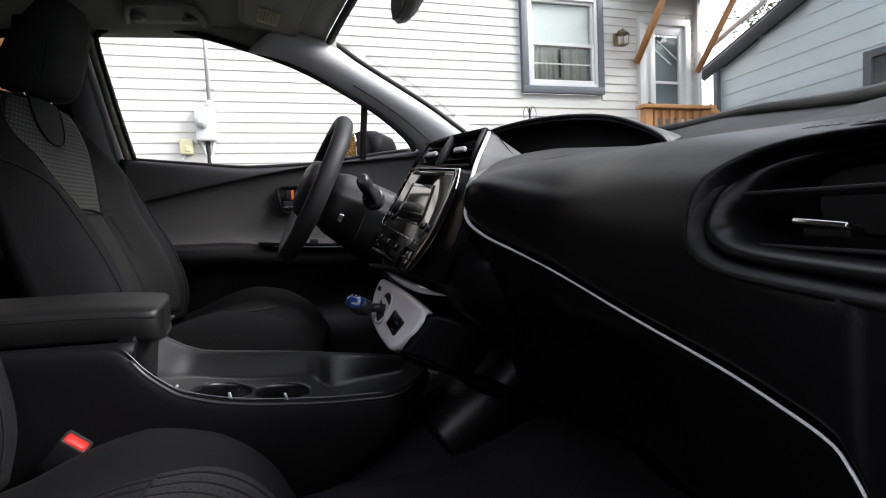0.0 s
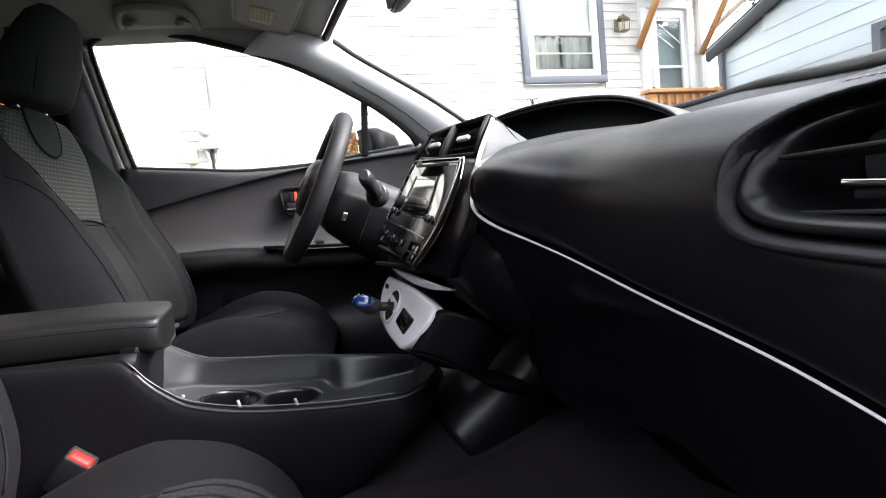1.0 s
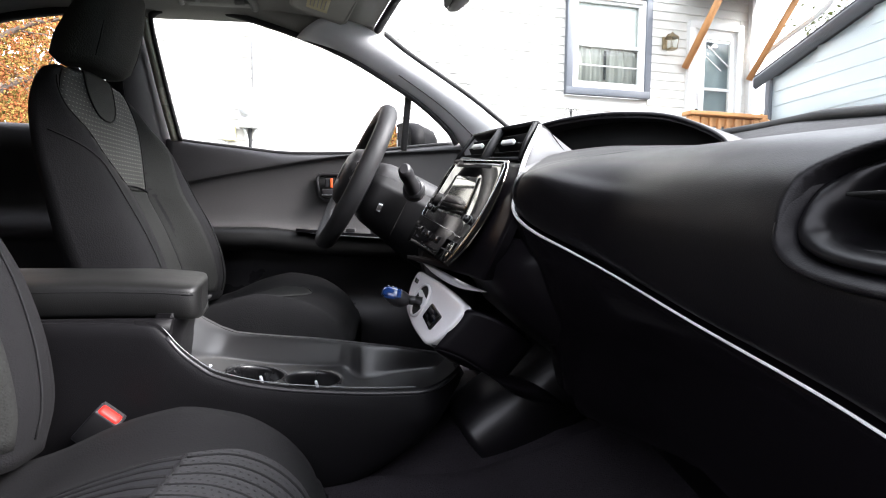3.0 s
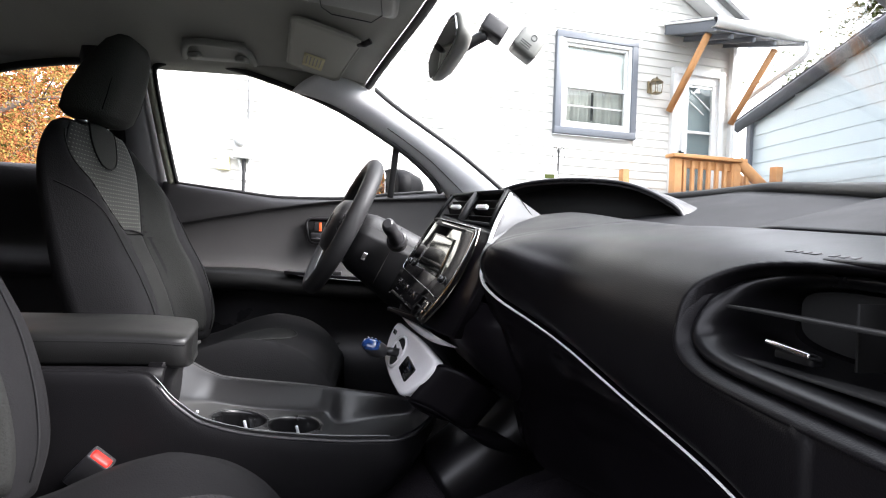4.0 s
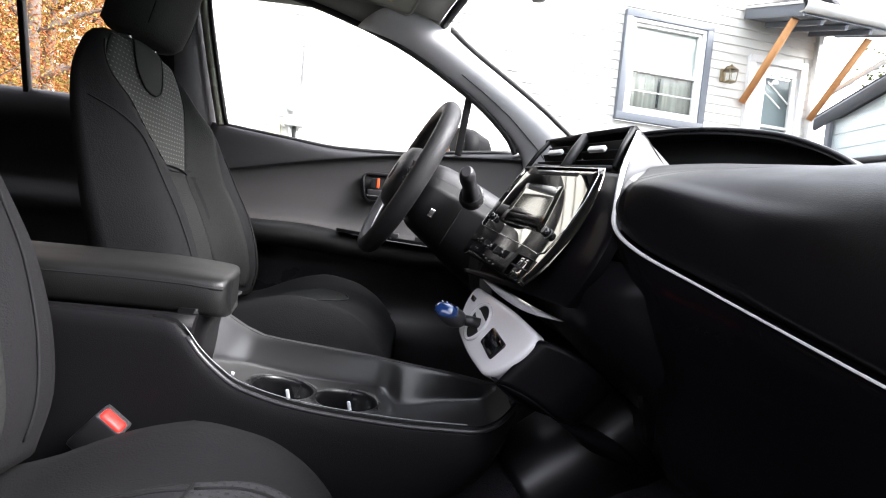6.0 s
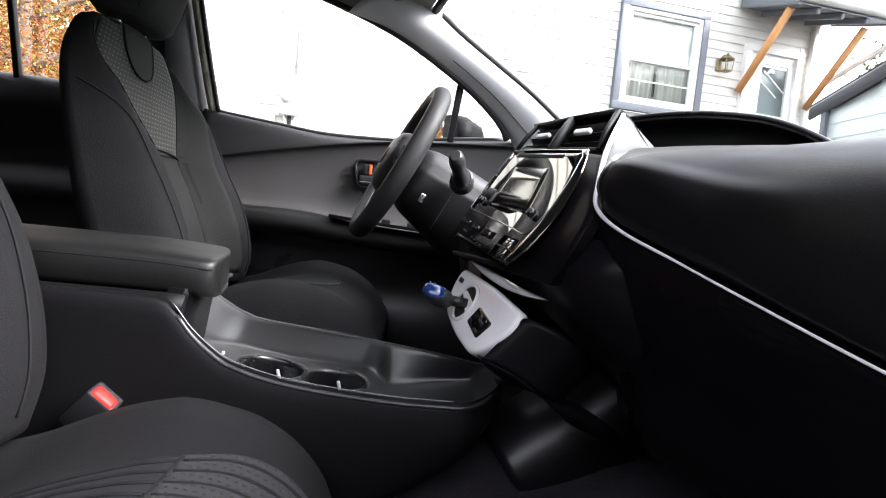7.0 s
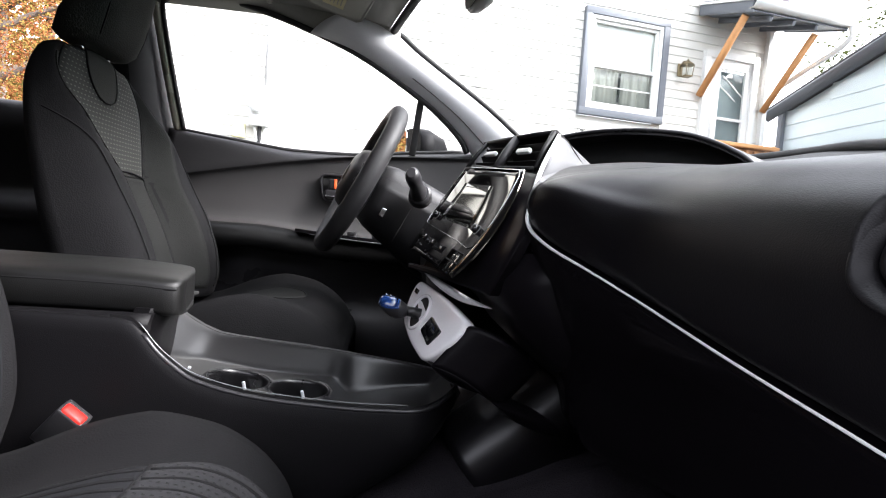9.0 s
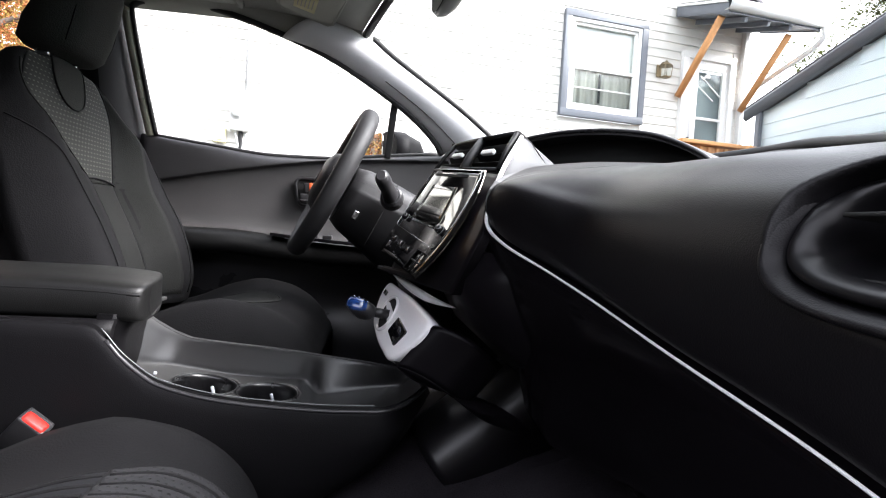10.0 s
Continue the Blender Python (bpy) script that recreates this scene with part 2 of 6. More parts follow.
def curve_at(xs, ys, x):
    """Smooth monotone interpolation of ys over xs."""
    key = (tuple(xs), tuple(ys))
    if key not in SLOPES:
        n = len(xs)
        h = [xs[i + 1] - xs[i] for i in range(n - 1)]
        d = [(ys[i + 1] - ys[i]) / h[i] if h[i] else 0.0 for i in range(n - 1)]
        m = [d[0]] + [0.0 if d[i - 1] * d[i] <= 0 else 2 * d[i - 1] * d[i] / (d[i - 1] + d[i]) for i in range(1, n - 1)] + [d[-1]]
        SLOPES[key] = (h, m)
    h, m = SLOPES[key]
    if x <= xs[0]:
        return float(ys[0])
    if x >= xs[-1]:
        return float(ys[-1])
    i = max(k for k in range(len(h)) if xs[k] <= x)
    u = (x - xs[i]) / h[i] if h[i] else 0.0
    return float((1 + 2 * u) * (1 - u) ** 2 * ys[i] + u * (1 - u) ** 2 * h[i] * m[i] + u * u * (3 - 2 * u) * ys[i + 1] + u * u * (u - 1) * h[i] * m[i + 1])


def skin(rows, closed_u=False, closed_v=False, caps=False):
    """A bmesh from rows of points."""
    bm = bmesh.new()
    vs = [[bm.verts.new(p) for p in r] for r in rows]
    nu, nv = len(rows), len(rows[0])
    for i in range(nu if closed_u else nu - 1):
        for j in range(nv if closed_v else nv - 1):
            f = bm.faces.new((vs[i][j], vs[i][(j + 1) % nv], vs[(i + 1) % nu][(j + 1) % nv], vs[(i + 1) % nu][j]))
            f.smooth = True
    if caps:
        bm.faces.new(list(reversed(vs[0])))
        bm.faces.new(vs[-1])
    bmesh.ops.recalc_face_normals(bm, faces=bm.faces)
    return bm


def box(center, size, bevel=0.0, m=None, segments=2):
    bm = bmesh.new()
    bmesh.ops.create_cube(bm, size=1)
    bmesh.ops.scale(bm, vec=size, verts=bm.verts)
    if bevel:
        bmesh.ops.bevel(bm, geom=bm.edges[:], offset=bevel, segments=segments, profile=0.6, affect="EDGES")
    for f in bm.faces:
        f.smooth = bevel > 0
    bmesh.ops.transform(bm, matrix=Matrix.Translation(center) @ (m or Matrix()), verts=bm.verts)
    return bm


def tube(path, radius, sides=10, closed=False, flat=1.0, up=(0, 0, 1)):
    """A tube along a path; radius may be a list; flat squashes it across up."""
    p = [Vector(q) for q in path]
    n = len(p)
    rows = []
    for i in range(n):
        a = p[i - 1] if (i or closed) else p[i]
        b = p[(i + 1) % n] if (i < n - 1 or closed) else p[i]
        d = (b - a).normalized()
        s = d.cross(Vector(up))
        s = s.normalized() if s.length > 1e-5 else Vector((1, 0, 0))
        w = s.cross(d).normalized()
        r = radius[i] if isinstance(radius, (list, tuple)) else radius
        rows.append([p[i] + s * math.cos(k * math.tau / sides) * r + w * math.sin(k * math.tau / sides) * r * flat for k in range(sides)])
    return skin(rows, closed_u=closed, closed_v=True, caps=not closed)


def cylinder(a, b, r0, r1=None, sides=20, bevel=0.0):
    bm = tube([a, b], [r0, r0 if r1 is None else r1], sides, up=(0.3, 0.9, 0.1))
    if bevel:
        rim = [e for e in bm.edges if e.calc_face_angle(0) > 1.0]
        bmesh.ops.bevel(bm, geom=rim, offset=bevel, segments=2, affect="EDGES")
    return bm


def plate(outline, thickness, bevel=0.0, segments=2, back=None):
    """A slab from an outline of points lying about in one plane, extruded towards back."""
    bm = bmesh.new()
    f = bm.faces.new([bm.verts.new(p) for p in outline])
    f.normal_update()
    normal = f.normal.copy()
    if back is not None and normal.dot(Vector(back)) > 0:
        normal = -normal
    ext = bmesh.ops.extrude_face_region(bm, geom=[f])
    bmesh.ops.translate(bm, vec=-normal * thickness, verts=[v for v in ext["geom"] if isinstance(v, bmesh.types.BMVert)])
    bmesh.ops.recalc_face_normals(bm, faces=bm.faces)
    if bevel:
        rim = [e for e in bm.edges if e.calc_face_angle(0) > 0.9]
        bmesh.ops.bevel(bm, geom=rim, offset=bevel, segments=segments, profile=0.6, affect="EDGES")
        for f in bm.faces:
            f.smooth = True
    return bm


def rounded(corners, radius, steps=5):
    """The outline through corners with each of them rounded."""
    out, n = [], len(corners)
    for i in range(n):
        a, b, c = Vector(corners[i - 1]), Vector(corners[i]), Vector(corners[(i + 1) % n])
        r = min(radius, (a - b).length * 0.45, (c - b).length * 0.45)
        p, q = b + (a - b).normalized() * r, b + (c - b).normalized() * r
        for k in range(steps + 1):
            u = k / steps
            out.append(p * (1 - u) ** 2 + b * 2 * u * (1 - u) + q * u * u)
    return out


def thick(rows, depth, toward):
    """A sheet of points made solid: a second sheet lies depth metres toward a direction."""
    d = Vector(toward).normalized() * depth
    nu, nv = len(rows), len(rows[0])
    bm = bmesh.new()
    fr = [[bm.verts.new(p) for p in r] for r in rows]
    bk = [[bm.verts.new(Vector(p) + d) for p in r] for r in rows]
    for i in range(nu - 1):
        for j in range(nv - 1):
            bm.faces.new((fr[i][j], fr[i][j + 1], fr[i + 1][j + 1], fr[i + 1][j])).smooth = True
            bm.faces.new((bk[i][j], bk[i + 1][j], bk[i + 1][j + 1], bk[i][j + 1])).smooth = True
    for i in range(nu - 1):
        bm.faces.new((fr[i][0], fr[i + 1][0], bk[i + 1][0], bk[i][0]))
        bm.faces.new((fr[i][-1], bk[i][-1], bk[i + 1][-1], fr[i + 1][-1]))
    for j in range(nv - 1):
        bm.faces.new((fr[0][j], bk[0][j], bk[0][j + 1], fr[0][j + 1]))
        bm.faces.new((fr[-1][j], fr[-1][j + 1], bk[-1][j + 1], bk[-1][j]))
    bmesh.ops.recalc_face_normals(bm, faces=bm.faces)
    return bm


def part(name, bm, mat, parent=None, label=""):
    me = bpy.data.meshes.new(name)
    bm.to_mesh(me)
    bm.free()
    me.materials.append(mat)
    ob = new(name, me)
    if parent:
        ob.parent = parent
        ob.matrix_parent_inverse = Matrix.Translation(parent.matrix_basis.translation).inverted() if parent.type == "EMPTY" else Matrix()
    if label:
        ob["label"] = label
    return ob


def thing(name, label, category, at=(0, 0, 0), group="", kind=""):
    ob = new(name)
    ob.empty_display_size = 0.05
    ob.location = at
    return tagged(ob, label, category, group, kind)


def merge(*meshes):
    """Several bmeshes of one part joined into one."""
    out = bmesh.new()
    for b in meshes:
        tmp = bpy.data.meshes.new("tmp")
        b.to_mesh(tmp)
        b.free()
        out.from_mesh(tmp)
        bpy.data.meshes.remove(tmp)
    return out


# ---------------------------------------------------------------- ground and car shell
ground = tagged(part("ground", box((0, 0, -0.05), (600, 600, 0.1)), ASPHALT), "grey gravel driveway and yard under the car", "ground", kind="structure")

# floor of the cabin, with the raised tunnel along the middle
rows = []
for x in np.linspace(-2.2, 0.95, 22):
    row = []
    for y in np.linspace(-0.78, 0.78, 31):
        z = 0.33 + 0.14 * math.exp(-(y / 0.11) ** 4) + (max(x - 0.35, 0) ** 1.4) * 0.9
        row.append((x, y, z))
    rows.append(row)
tagged(part("floor", thick(rows, 0.05, (0, 0, -1)), CARPET), "black carpeted car floor with raised centre tunnel", "floor", kind="structure")
tagged(part("wall_front", box((0.99, 0, 0.60), (0.04, 1.56, 0.74), 0.005), CARPET), "black carpeted firewall under the dashboard", "wall", kind="structure")
tagged(part("wall_rear", box((-2.3, 0, 0.85), (0.05, 1.5, 1.05), 0.01), FABRIC_SIDE), "dark grey rear wall of the cabin", "wall", kind="structure")


def roof_front(y):
    return -0.02 - 0.17 * (abs(y) / 0.64) ** 1.7


def roof_z(x, y):
    return 1.475 - 0.105 * (abs(y) / 0.66) ** 3.2 - 0.05 * max(x + 0.45, 0) / 0.4 - 0.10 * max(-x - 0.9, 0) ** 1.5


rows = []
for u in np.linspace(0, 1, 36):
    row = []
    for y in np.linspace(-0.665, 0.665, 41):
        x = -2.3 + (roof_front(y) + 2.3) * u
        row.append((x, y, roof_z(x, y)))
    rows.append(row)
tagged(part("ceiling", thick(rows, 0.03, (0, 0, 1)), HEADLINER), "grey woven car headliner above the seats", "ceiling", kind="structure")

# black ceramic band along the windscreen's upper edge
edge = [(roof_front(y) + 0.012, y, roof_z(roof_front(y), y) - 0.004) for y in np.linspace(-0.64, 0.64, 33)]
tagged(part("trim_windscreen_top", tube(edge, 0.011, 8), RUBBER), "black band along the windscreen's top edge", "trim", kind="structure")


def pillar(side):
    """The trim of a front pillar, between side window and windscreen."""
    low = smooth_line([(-0.40, 0.645, 1.325), (-0.26, 0.652, 1.276), (-0.095, 0.668, 1.186), (-0.015, 0.680, 1.131), (0.048, 0.695, 1.075), (0.085, 0.706, 1.035), (0.10, 0.715, 0.99)], 30)
    high = smooth_line([(-0.30, 0.60, 1.375), (-0.178, 0.628, 1.348), (-0.091, 0.628, 1.287), (0.085, 0.63, 1.174), (0.17, 0.634, 1.113), (0.252, 0.64, 1.050), (0.30, 0.645, 1.01)], 30)
    rows = []
    for a, b in zip(low, high):
        row = []
        for k in range(11):
            u = k / 10
            p = a.lerp(b, u)
            p.y -= 0.028 * math.sin(math.pi * u) ** 0.8
            row.append((p.x, p.y * side - (0.03 if side < 0 else 0), p.z + (0.035 if side < 0 else 0)))
        rows.append(row)
    ob = part("trim_pillar", thick(rows, 0.03, (0.15, side, 0.2)), TRIM_GREY)
    tagged(ob, "light grey plastic trim of the windscreen pillar", "pillar trim", kind="structure")
    part("seam", tube([Vector((q.x, (q.y - 0.0245) * side - (0.03 if side < 0 else 0), q.z + (0.035 if side < 0 else 0))) for q in (a.lerp(b, 0.3) for a, b in list(zip(low, high))[9:26])], 0.0012, 6), PLASTIC, ob)
    band = [Vector((b.x + 0.006, (b.y + 0.004) * side - (0.03 if side < 0 else 0), b.z + 0.004 + (0.035 if side < 0 else 0))) for b in high[4:]]
    part("glass_edge", tube(band, 0.008, 8), RUBBER, ob, "black edge of the windscreen glass")
    return ob


pillar(1)
pillar(-1)

# windscreen
rows = []
for y in np.linspace(-0.64, 0.64, 21):
    row = []
    for u in np.linspace(0, 1, 14):
        a = Vector((roof_front(y) + 0.012, y, roof_z(roof_front(y), y)))
        b = Vector((0.66 - 0.38 * (abs(y) / 0.66) ** 2.2, y * 1.02, 1.02 + 0.12 * min(y, 0)))
        p = a.lerp(b, u)
        p.z += 0.03 * math.sin(math.pi * u)
        row.append(p)
    rows.append(row)
windscreen = part("window_1", thick(rows, 0.004, (0.5, 0, 1)), GLASS)
windscreen.visible_shadow = False
tagged(windscreen, "clear curved windscreen glass", "windscreen", kind="structure")

foot = [(0.655 - 0.38 * (abs(y) / 0.66) ** 2.2, y * 1.02, 1.018 + 0.125 * min(y, 0)) for y in np.linspace(-0.68, 0.64, 33)]
tagged(part("trim_windscreen_foot", tube(foot, 0.013, 8), RUBBER), "black band along the windscreen's lower edge", "trim", kind="structure")

# ---------------------------------------------------------------- driver's door
SILL_X, SILL_Z = (-0.80, -0.76, -0.60, -0.43, -0.26, -0.10, 0.065, 0.14), (1.047, 1.041, 1.024, 1.009, 1.013, 1.032, 1.05, 1.056)
CREASE_X, CREASE_Z = (-0.80, -0.733, -0.561, -0.374, -0.248, -0.05, 0.14), (0.905, 0.917, 0.952, 0.985, 1.003, 1.018, 1.03)
ARM_X, ARM_Z = (-0.80, -0.655, -0.528, -0.375, -0.19, 0.1), (0.792, 0.79, 0.79, 0.777, 0.765, 0.755)
door = thing("door_1", "driver's door with charcoal plastic lining, window and armrest", "car door", (-0.35, 0.74, 0.33), kind="structure")
xs = np.linspace(-0.79, 0.13, 40)
upper, insert, lower = [], [], []
for x in xs:
    s, c, a = (curve_at(X, Z, x) for X, Z in ((SILL_X, SILL_Z), (CREASE_X, CREASE_Z), (ARM_X, ARM_Z)))
    upper.append(smooth_line([(x, 0.765, s - 0.004), (x, 0.745, s + 0.001), (x, 0.728, s - 0.006), (x, 0.716, s * 0.6 + c * 0.4), (x, 0.706, c + 0.004), (x, 0.714, c - 0.001)], 16))
    insert.append(smooth_line([(x, 0.716, c - 0.001), (x, 0.722, c - 0.012), (x, 0.732, c * 0.55 + a * 0.45), (x, 0.728, a + 0.02), (x, 0.705, a - 0.004), (x, 0.70, a - 0.04)], 16))
    lower.append(smooth_line([(x, 0.705, a - 0.05), (x, 0.715, 0.66), (x, 0.722, 0.58), (x, 0.70, 0.48), (x, 0.715, 0.36)], 14))
part("upper_panel", thick(upper, 0.03, (0, 1, -0.4)), PLASTIC, door)
part("insert_panel", thick(insert, 0.03, (0, 1, 0)), INSERT, door, "soft dark grey door insert")
part("lower_panel", thick(lower, 0.03, (0, 1, 0)), PLASTIC_SMOOTH, door)
rows = []
for x in np.linspace(-0.78, 0.05, 30):
    a = curve_at(ARM_X, ARM_Z, x)
    w = 0.055 + 0.025 * math.exp(-((x + 0.55) / 0.16) ** 2)
    t = 0.035
    rows.append([(x, 0.675 + w * math.cos(k / 16 * math.tau), a - t + t * math.copysign(abs(math.sin(k / 16 * math.tau)) ** 0.6, math.sin(k / 16 * math.tau))) for k in range(16)])
part("armrest", skin(rows, closed_v=True, caps=True), LEATHER, door, "padded black armrest")
switch = part("switch_panel", thick([[(x, y, curve_at(ARM_X, ARM_Z, x) + 0.004 + 0.004 * (y > 0.6)) for y in (0.606, 0.63, 0.66, 0.69)] for x in np.linspace(-0.40, -0.10, 8)], 0.008, (0, 0, -1)), PIANO, door, "gloss black window switch panel")
part("trim_strip", tube([(x, 0.604, curve_at(ARM_X, ARM_Z, x) - 0.002) for x in np.linspace(-0.36, -0.13, 8)], 0.0016, 6), EDGE, switch)
for x in (-0.29, -0.25, -0.18):
    part("window_switch", box((x, 0.645, curve_at(ARM_X, ARM_Z, x) + 0.014), (0.026, 0.018, 0.012), 0.003), PLASTIC_SMOOTH, switch)
# inner handle in its bowl
bowl = rounded([(-0.357, 0.712, 0.948), (-0.235, 0.712, 0.948), (-0.225, 0.712, 0.875), (-0.345, 0.712, 0.868)], 0.022)
part("handle_bezel", tube(bowl, 0.0042, 8, closed=True, up=(0, 1, 0)), PLASTIC_SMOOTH, door, "satin black surround of the inner handle")
# flat black plate stands in for the shaded hollow
part("handle_bowl", plate([p + Vector((0, 0.004, 0)) for p in bowl], 0.006, back=(0, 1, 0)), DARK, door)
lever = part("door_handle", box((-0.292, 0.700, 0.893), (0.095, 0.012, 0.02), 0.005), PLASTIC_SMOOTH, door, "black inner door handle")
part("lever_trim", box((-0.300, 0.693, 0.885), (0.075, 0.003, 0.004), 0.001), CHROME, lever)
part("lock_lever", box((-0.318, 0.702, 0.920), (0.022, 0.012, 0.03), 0.004), PLASTIC_SMOOTH, door)
part("lock_marker", box((-0.310, 0.697, 0.921), (0.008, 0.006, 0.028), 0.0015), ORANGE, door, "orange lock marker")

# window frame, glass and divider
WIN = [(-0.752, 0.736, 1.042), (-0.764, 0.715, 1.12), (-0.778, 0.69, 1.22), (-0.792, 0.66, 1.34), (-0.787, 0.651, 1.372), (-0.755, 0.648, 1.386), (-0.70, 0.647, 1.396), (-0.59, 0.648, 1.385), (-0.43, 0.649, 1.343),
       (-0.26, 0.652, 1.280), (-0.095, 0.664, 1.188), (-0.015, 0.675, 1.132), (0.042, 0.688, 1.080), (0.066, 0.70, 1.045)]
rim = smooth_line(WIN, 70)
part("window_frame", tube(rim, [0.006 if i < 20 else 0.009 for i in range(70)], 8), RUBBER, door, "black rubber window seal")
outer = [p + Vector((-0.017, 0.004, 0)) for p in rim]
part("frame_paint", tube(outer[:21], 0.012, 10), FRAME_PAINT, door, "pale gold painted window frame edge")
sill_line = [(x, 0.745, curve_at(SILL_X, SILL_Z, x) + 0.002) for x in np.linspace(-0.77, 0.07, 24)]
part("sill_seal", tube(sill_line, 0.007, 8), RUBBER, door)
part("divider", box((-0.088, 0.70, 1.106), (0.02, 0.018, 0.165), 0.004, pose(0, 0, 0, 12, 5, 0)), RUBBER, door, "black bar between side window and quarter glass")
pane = [Vector(p) + Vector((0, 0.012, 0)) for p in rim] + [Vector((x, 0.75, curve_at(SILL_X, SILL_Z, x) - 0.02)) for x in np.linspace(0.06, -0.77, 12)]
bm = bmesh.new()
f = bm.faces.new([bm.verts.new(p) for p in pane])
bmesh.ops.triangulate(bm, faces=[f])
glass = part("pane", bm, GLASS, door, "clear side window")
glass.visible_shadow = False

# outer mirror
shell = part("mirror_housing", merge(
    skin([[(dx - 0.4 * 0.105 * s * math.cos(k / 20 * math.tau) * (dx < -0.05), 1.0 + 0.105 * s * math.cos(k / 20 * math.tau) + 0.01, 1.085 + 0.068 * s * math.copysign(abs(math.sin(k / 20 * math.tau)) ** 0.7, math.sin(k / 20 * math.tau))) for k in range(20)] for dx, s in ((-0.105, 1.0), (-0.10, 1.04), (-0.06, 1.03), (-0.02, 0.9), (0.02, 0.62), (0.035, 0.2))], closed_v=True, caps=True),
    box((-0.05, 0.86, 1.03), (0.06, 0.16, 0.03), 0.01)), MIRROR_SHELL, door, "black outer mirror housing")
part("mirror_glass", plate(rounded([(-0.112, 0.925, 1.14), (-0.182, 1.10, 1.14), (-0.182, 1.10, 1.03), (-0.112, 0.925, 1.03)], 0.03), 0.003, back=(1, 0, 0)), MIRROR, shell, "mirror glass")

# centre pillar and rear door
rows = []
for z in np.linspace(0.36, 1.40, 20):
    y = 0.735 - 0.10 * max(z - 1.0, 0) / 0.39
    lean = -0.06 * max(z - 0.95, 0) / 0.42
    near = -0.034 * max(z - 1.04, 0) / 0.30
    rows.append([(-0.790 + near, y + 0.03, z), (-0.806 + near, y - 0.012, z), (-0.85 + lean, y - 0.042, z), (-0.895 + lean, y - 0.04, z), (-0.925 + lean, y - 0.005, z), (-0.93 + lean, y + 0.03, z)])
tagged(part("trim_pillar_centre", thick(rows, 0.03, (0, 1, 0)), PLASTIC), "dark plastic trim of the centre pillar", "pillar trim", kind="structure")
belt = thing("seat_belt", "black seat belt hanging on the centre pillar", "seat belt", (-0.9, 0.68, 0.5))
part("strap", thick([[(-0.885 + 0.02 * math.sin(z * 4), 0.682 - 0.095 * max(z - 1.0, 0) / 0.39 - 0.004, z), (-0.84 + 0.02 * math.sin(z * 4), 0.68 - 0.095 * max(z - 1.0, 0) / 0.39 - 0.004, z)] for z in np.linspace(0.5, 1.27, 20)], 0.002, (0, -1, 0)), FABRIC_SIDE, belt)
part("guide", box((-0.885, 0.607, 1.28), (0.07, 0.02, 0.045), 0.008), PLASTIC_SMOOTH, belt, "black belt guide")
rear = thing("door_2", "rear door with dark plastic lining and divided window", "car door", (-1.5, 0.74, 0.33), kind="structure")
rows = [smooth_line([(x, 0.76, 1.07 + 0.02 * (-x - 1.0)), (x, 0.735, 1.078 + 0.02 * (-x - 1.0)), (x, 0.71, 1.06 + 0.02 * (-x - 1.0)), (x, 0.70, 1.0), (x, 0.715, 0.95), (x, 0.725, 0.86), (x, 0.675, 0.80), (x, 0.67, 0.76), (x, 0.72, 0.70), (x, 0.715, 0.36)], 34) for x in np.linspace(-2.25, -0.97, 14)]
part("lining", thick(rows, 0.03, (0, 1, 0)), PLASTIC, rear)
top = smooth_line([(-0.86, 0.648, 1.388), (-0.97, 0.648, 1.376), (-1.10, 0.645, 1.356), (-1.19, 0.643, 1.335), (-1.4, 0.64, 1.27), (-1.65, 0.64, 1.16), (-1.75, 0.66, 1.11)], 30)
part("window_seal", tube(top, 0.012, 8), RUBBER, rear, "black rubber window seal")
part("divider", box((-1.275, 0.685, 1.19), (0.016, 0.018, 0.26), 0.004, pose(0, 0, 0, 16, 4, 0)), RUBBER, rear, "black bar dividing the rear window")
cant = [[(p.x, p.y, p.z), (p.x, p.y - 0.01, p.z + 0.03), (p.x, 0.62, max(roof_z(p.x, 0.62), p.z + 0.035))] for p in top]
part("upper_frame", thick(cant, 0.02, (0, 1, 0.3)), HEADLINER, rear)
# passenger side: sill and rear side wall that close the cabin behind the camera
tagged(part("wall_side_rear", box((-1.6, -0.755, 0.88), (1.4, 0.05, 1.1), 0.01), PLASTIC), "dark lining of the rear passenger side", "wall", kind="structure")
tagged(part("trim_door_sill", box((-0.1, -0.775, 0.35), (1.6, 0.08, 0.08), 0.02), PLASTIC), "dark plastic step sill of the open passenger door", "sill", kind="structure")
# unseen open-door stand-in, added to block light from the front right
tagged(part("wall_door_block", box((0.33, -1.36, 0.78), (0.07, 1.0, 0.95), 0.02, pose(0, 0, 0, 0, 0, 20)), PLASTIC), "unseen charcoal stand-in for the open passenger door, added to block light", "wall", kind="structure")
tagged(part("wall_kick_driver", box((0.57, 0.755, 0.66), (0.9, 0.04, 0.74), 0.005), CARPET), "black footwell side wall by the driver", "wall", kind="structure")
tagged(part("wall_kick_passenger", box((0.66, -0.77, 0.62), (0.7, 0.04, 0.60), 0.005), PLASTIC), "charcoal footwell side wall by the passenger", "wall", kind="structure")
# grey cloth cheek between the side window and the ceiling
cheek = [[(p.x, p.y - 0.004, p.z + 0.006), (p.x + 0.0, p.y - 0.018, p.z + 0.018), (p.x, min(p.y - 0.03, 0.62), max(roof_z(p.x, 0.60) - 0.004, p.z + 0.024))] for p in rim[22:52]]
tagged(part("trim_roof_rail", thick(cheek, 0.02, (0, 1, 0.3)), HEADLINER), "grey cloth roof rail above the driver's window", "trim", kind="structure")


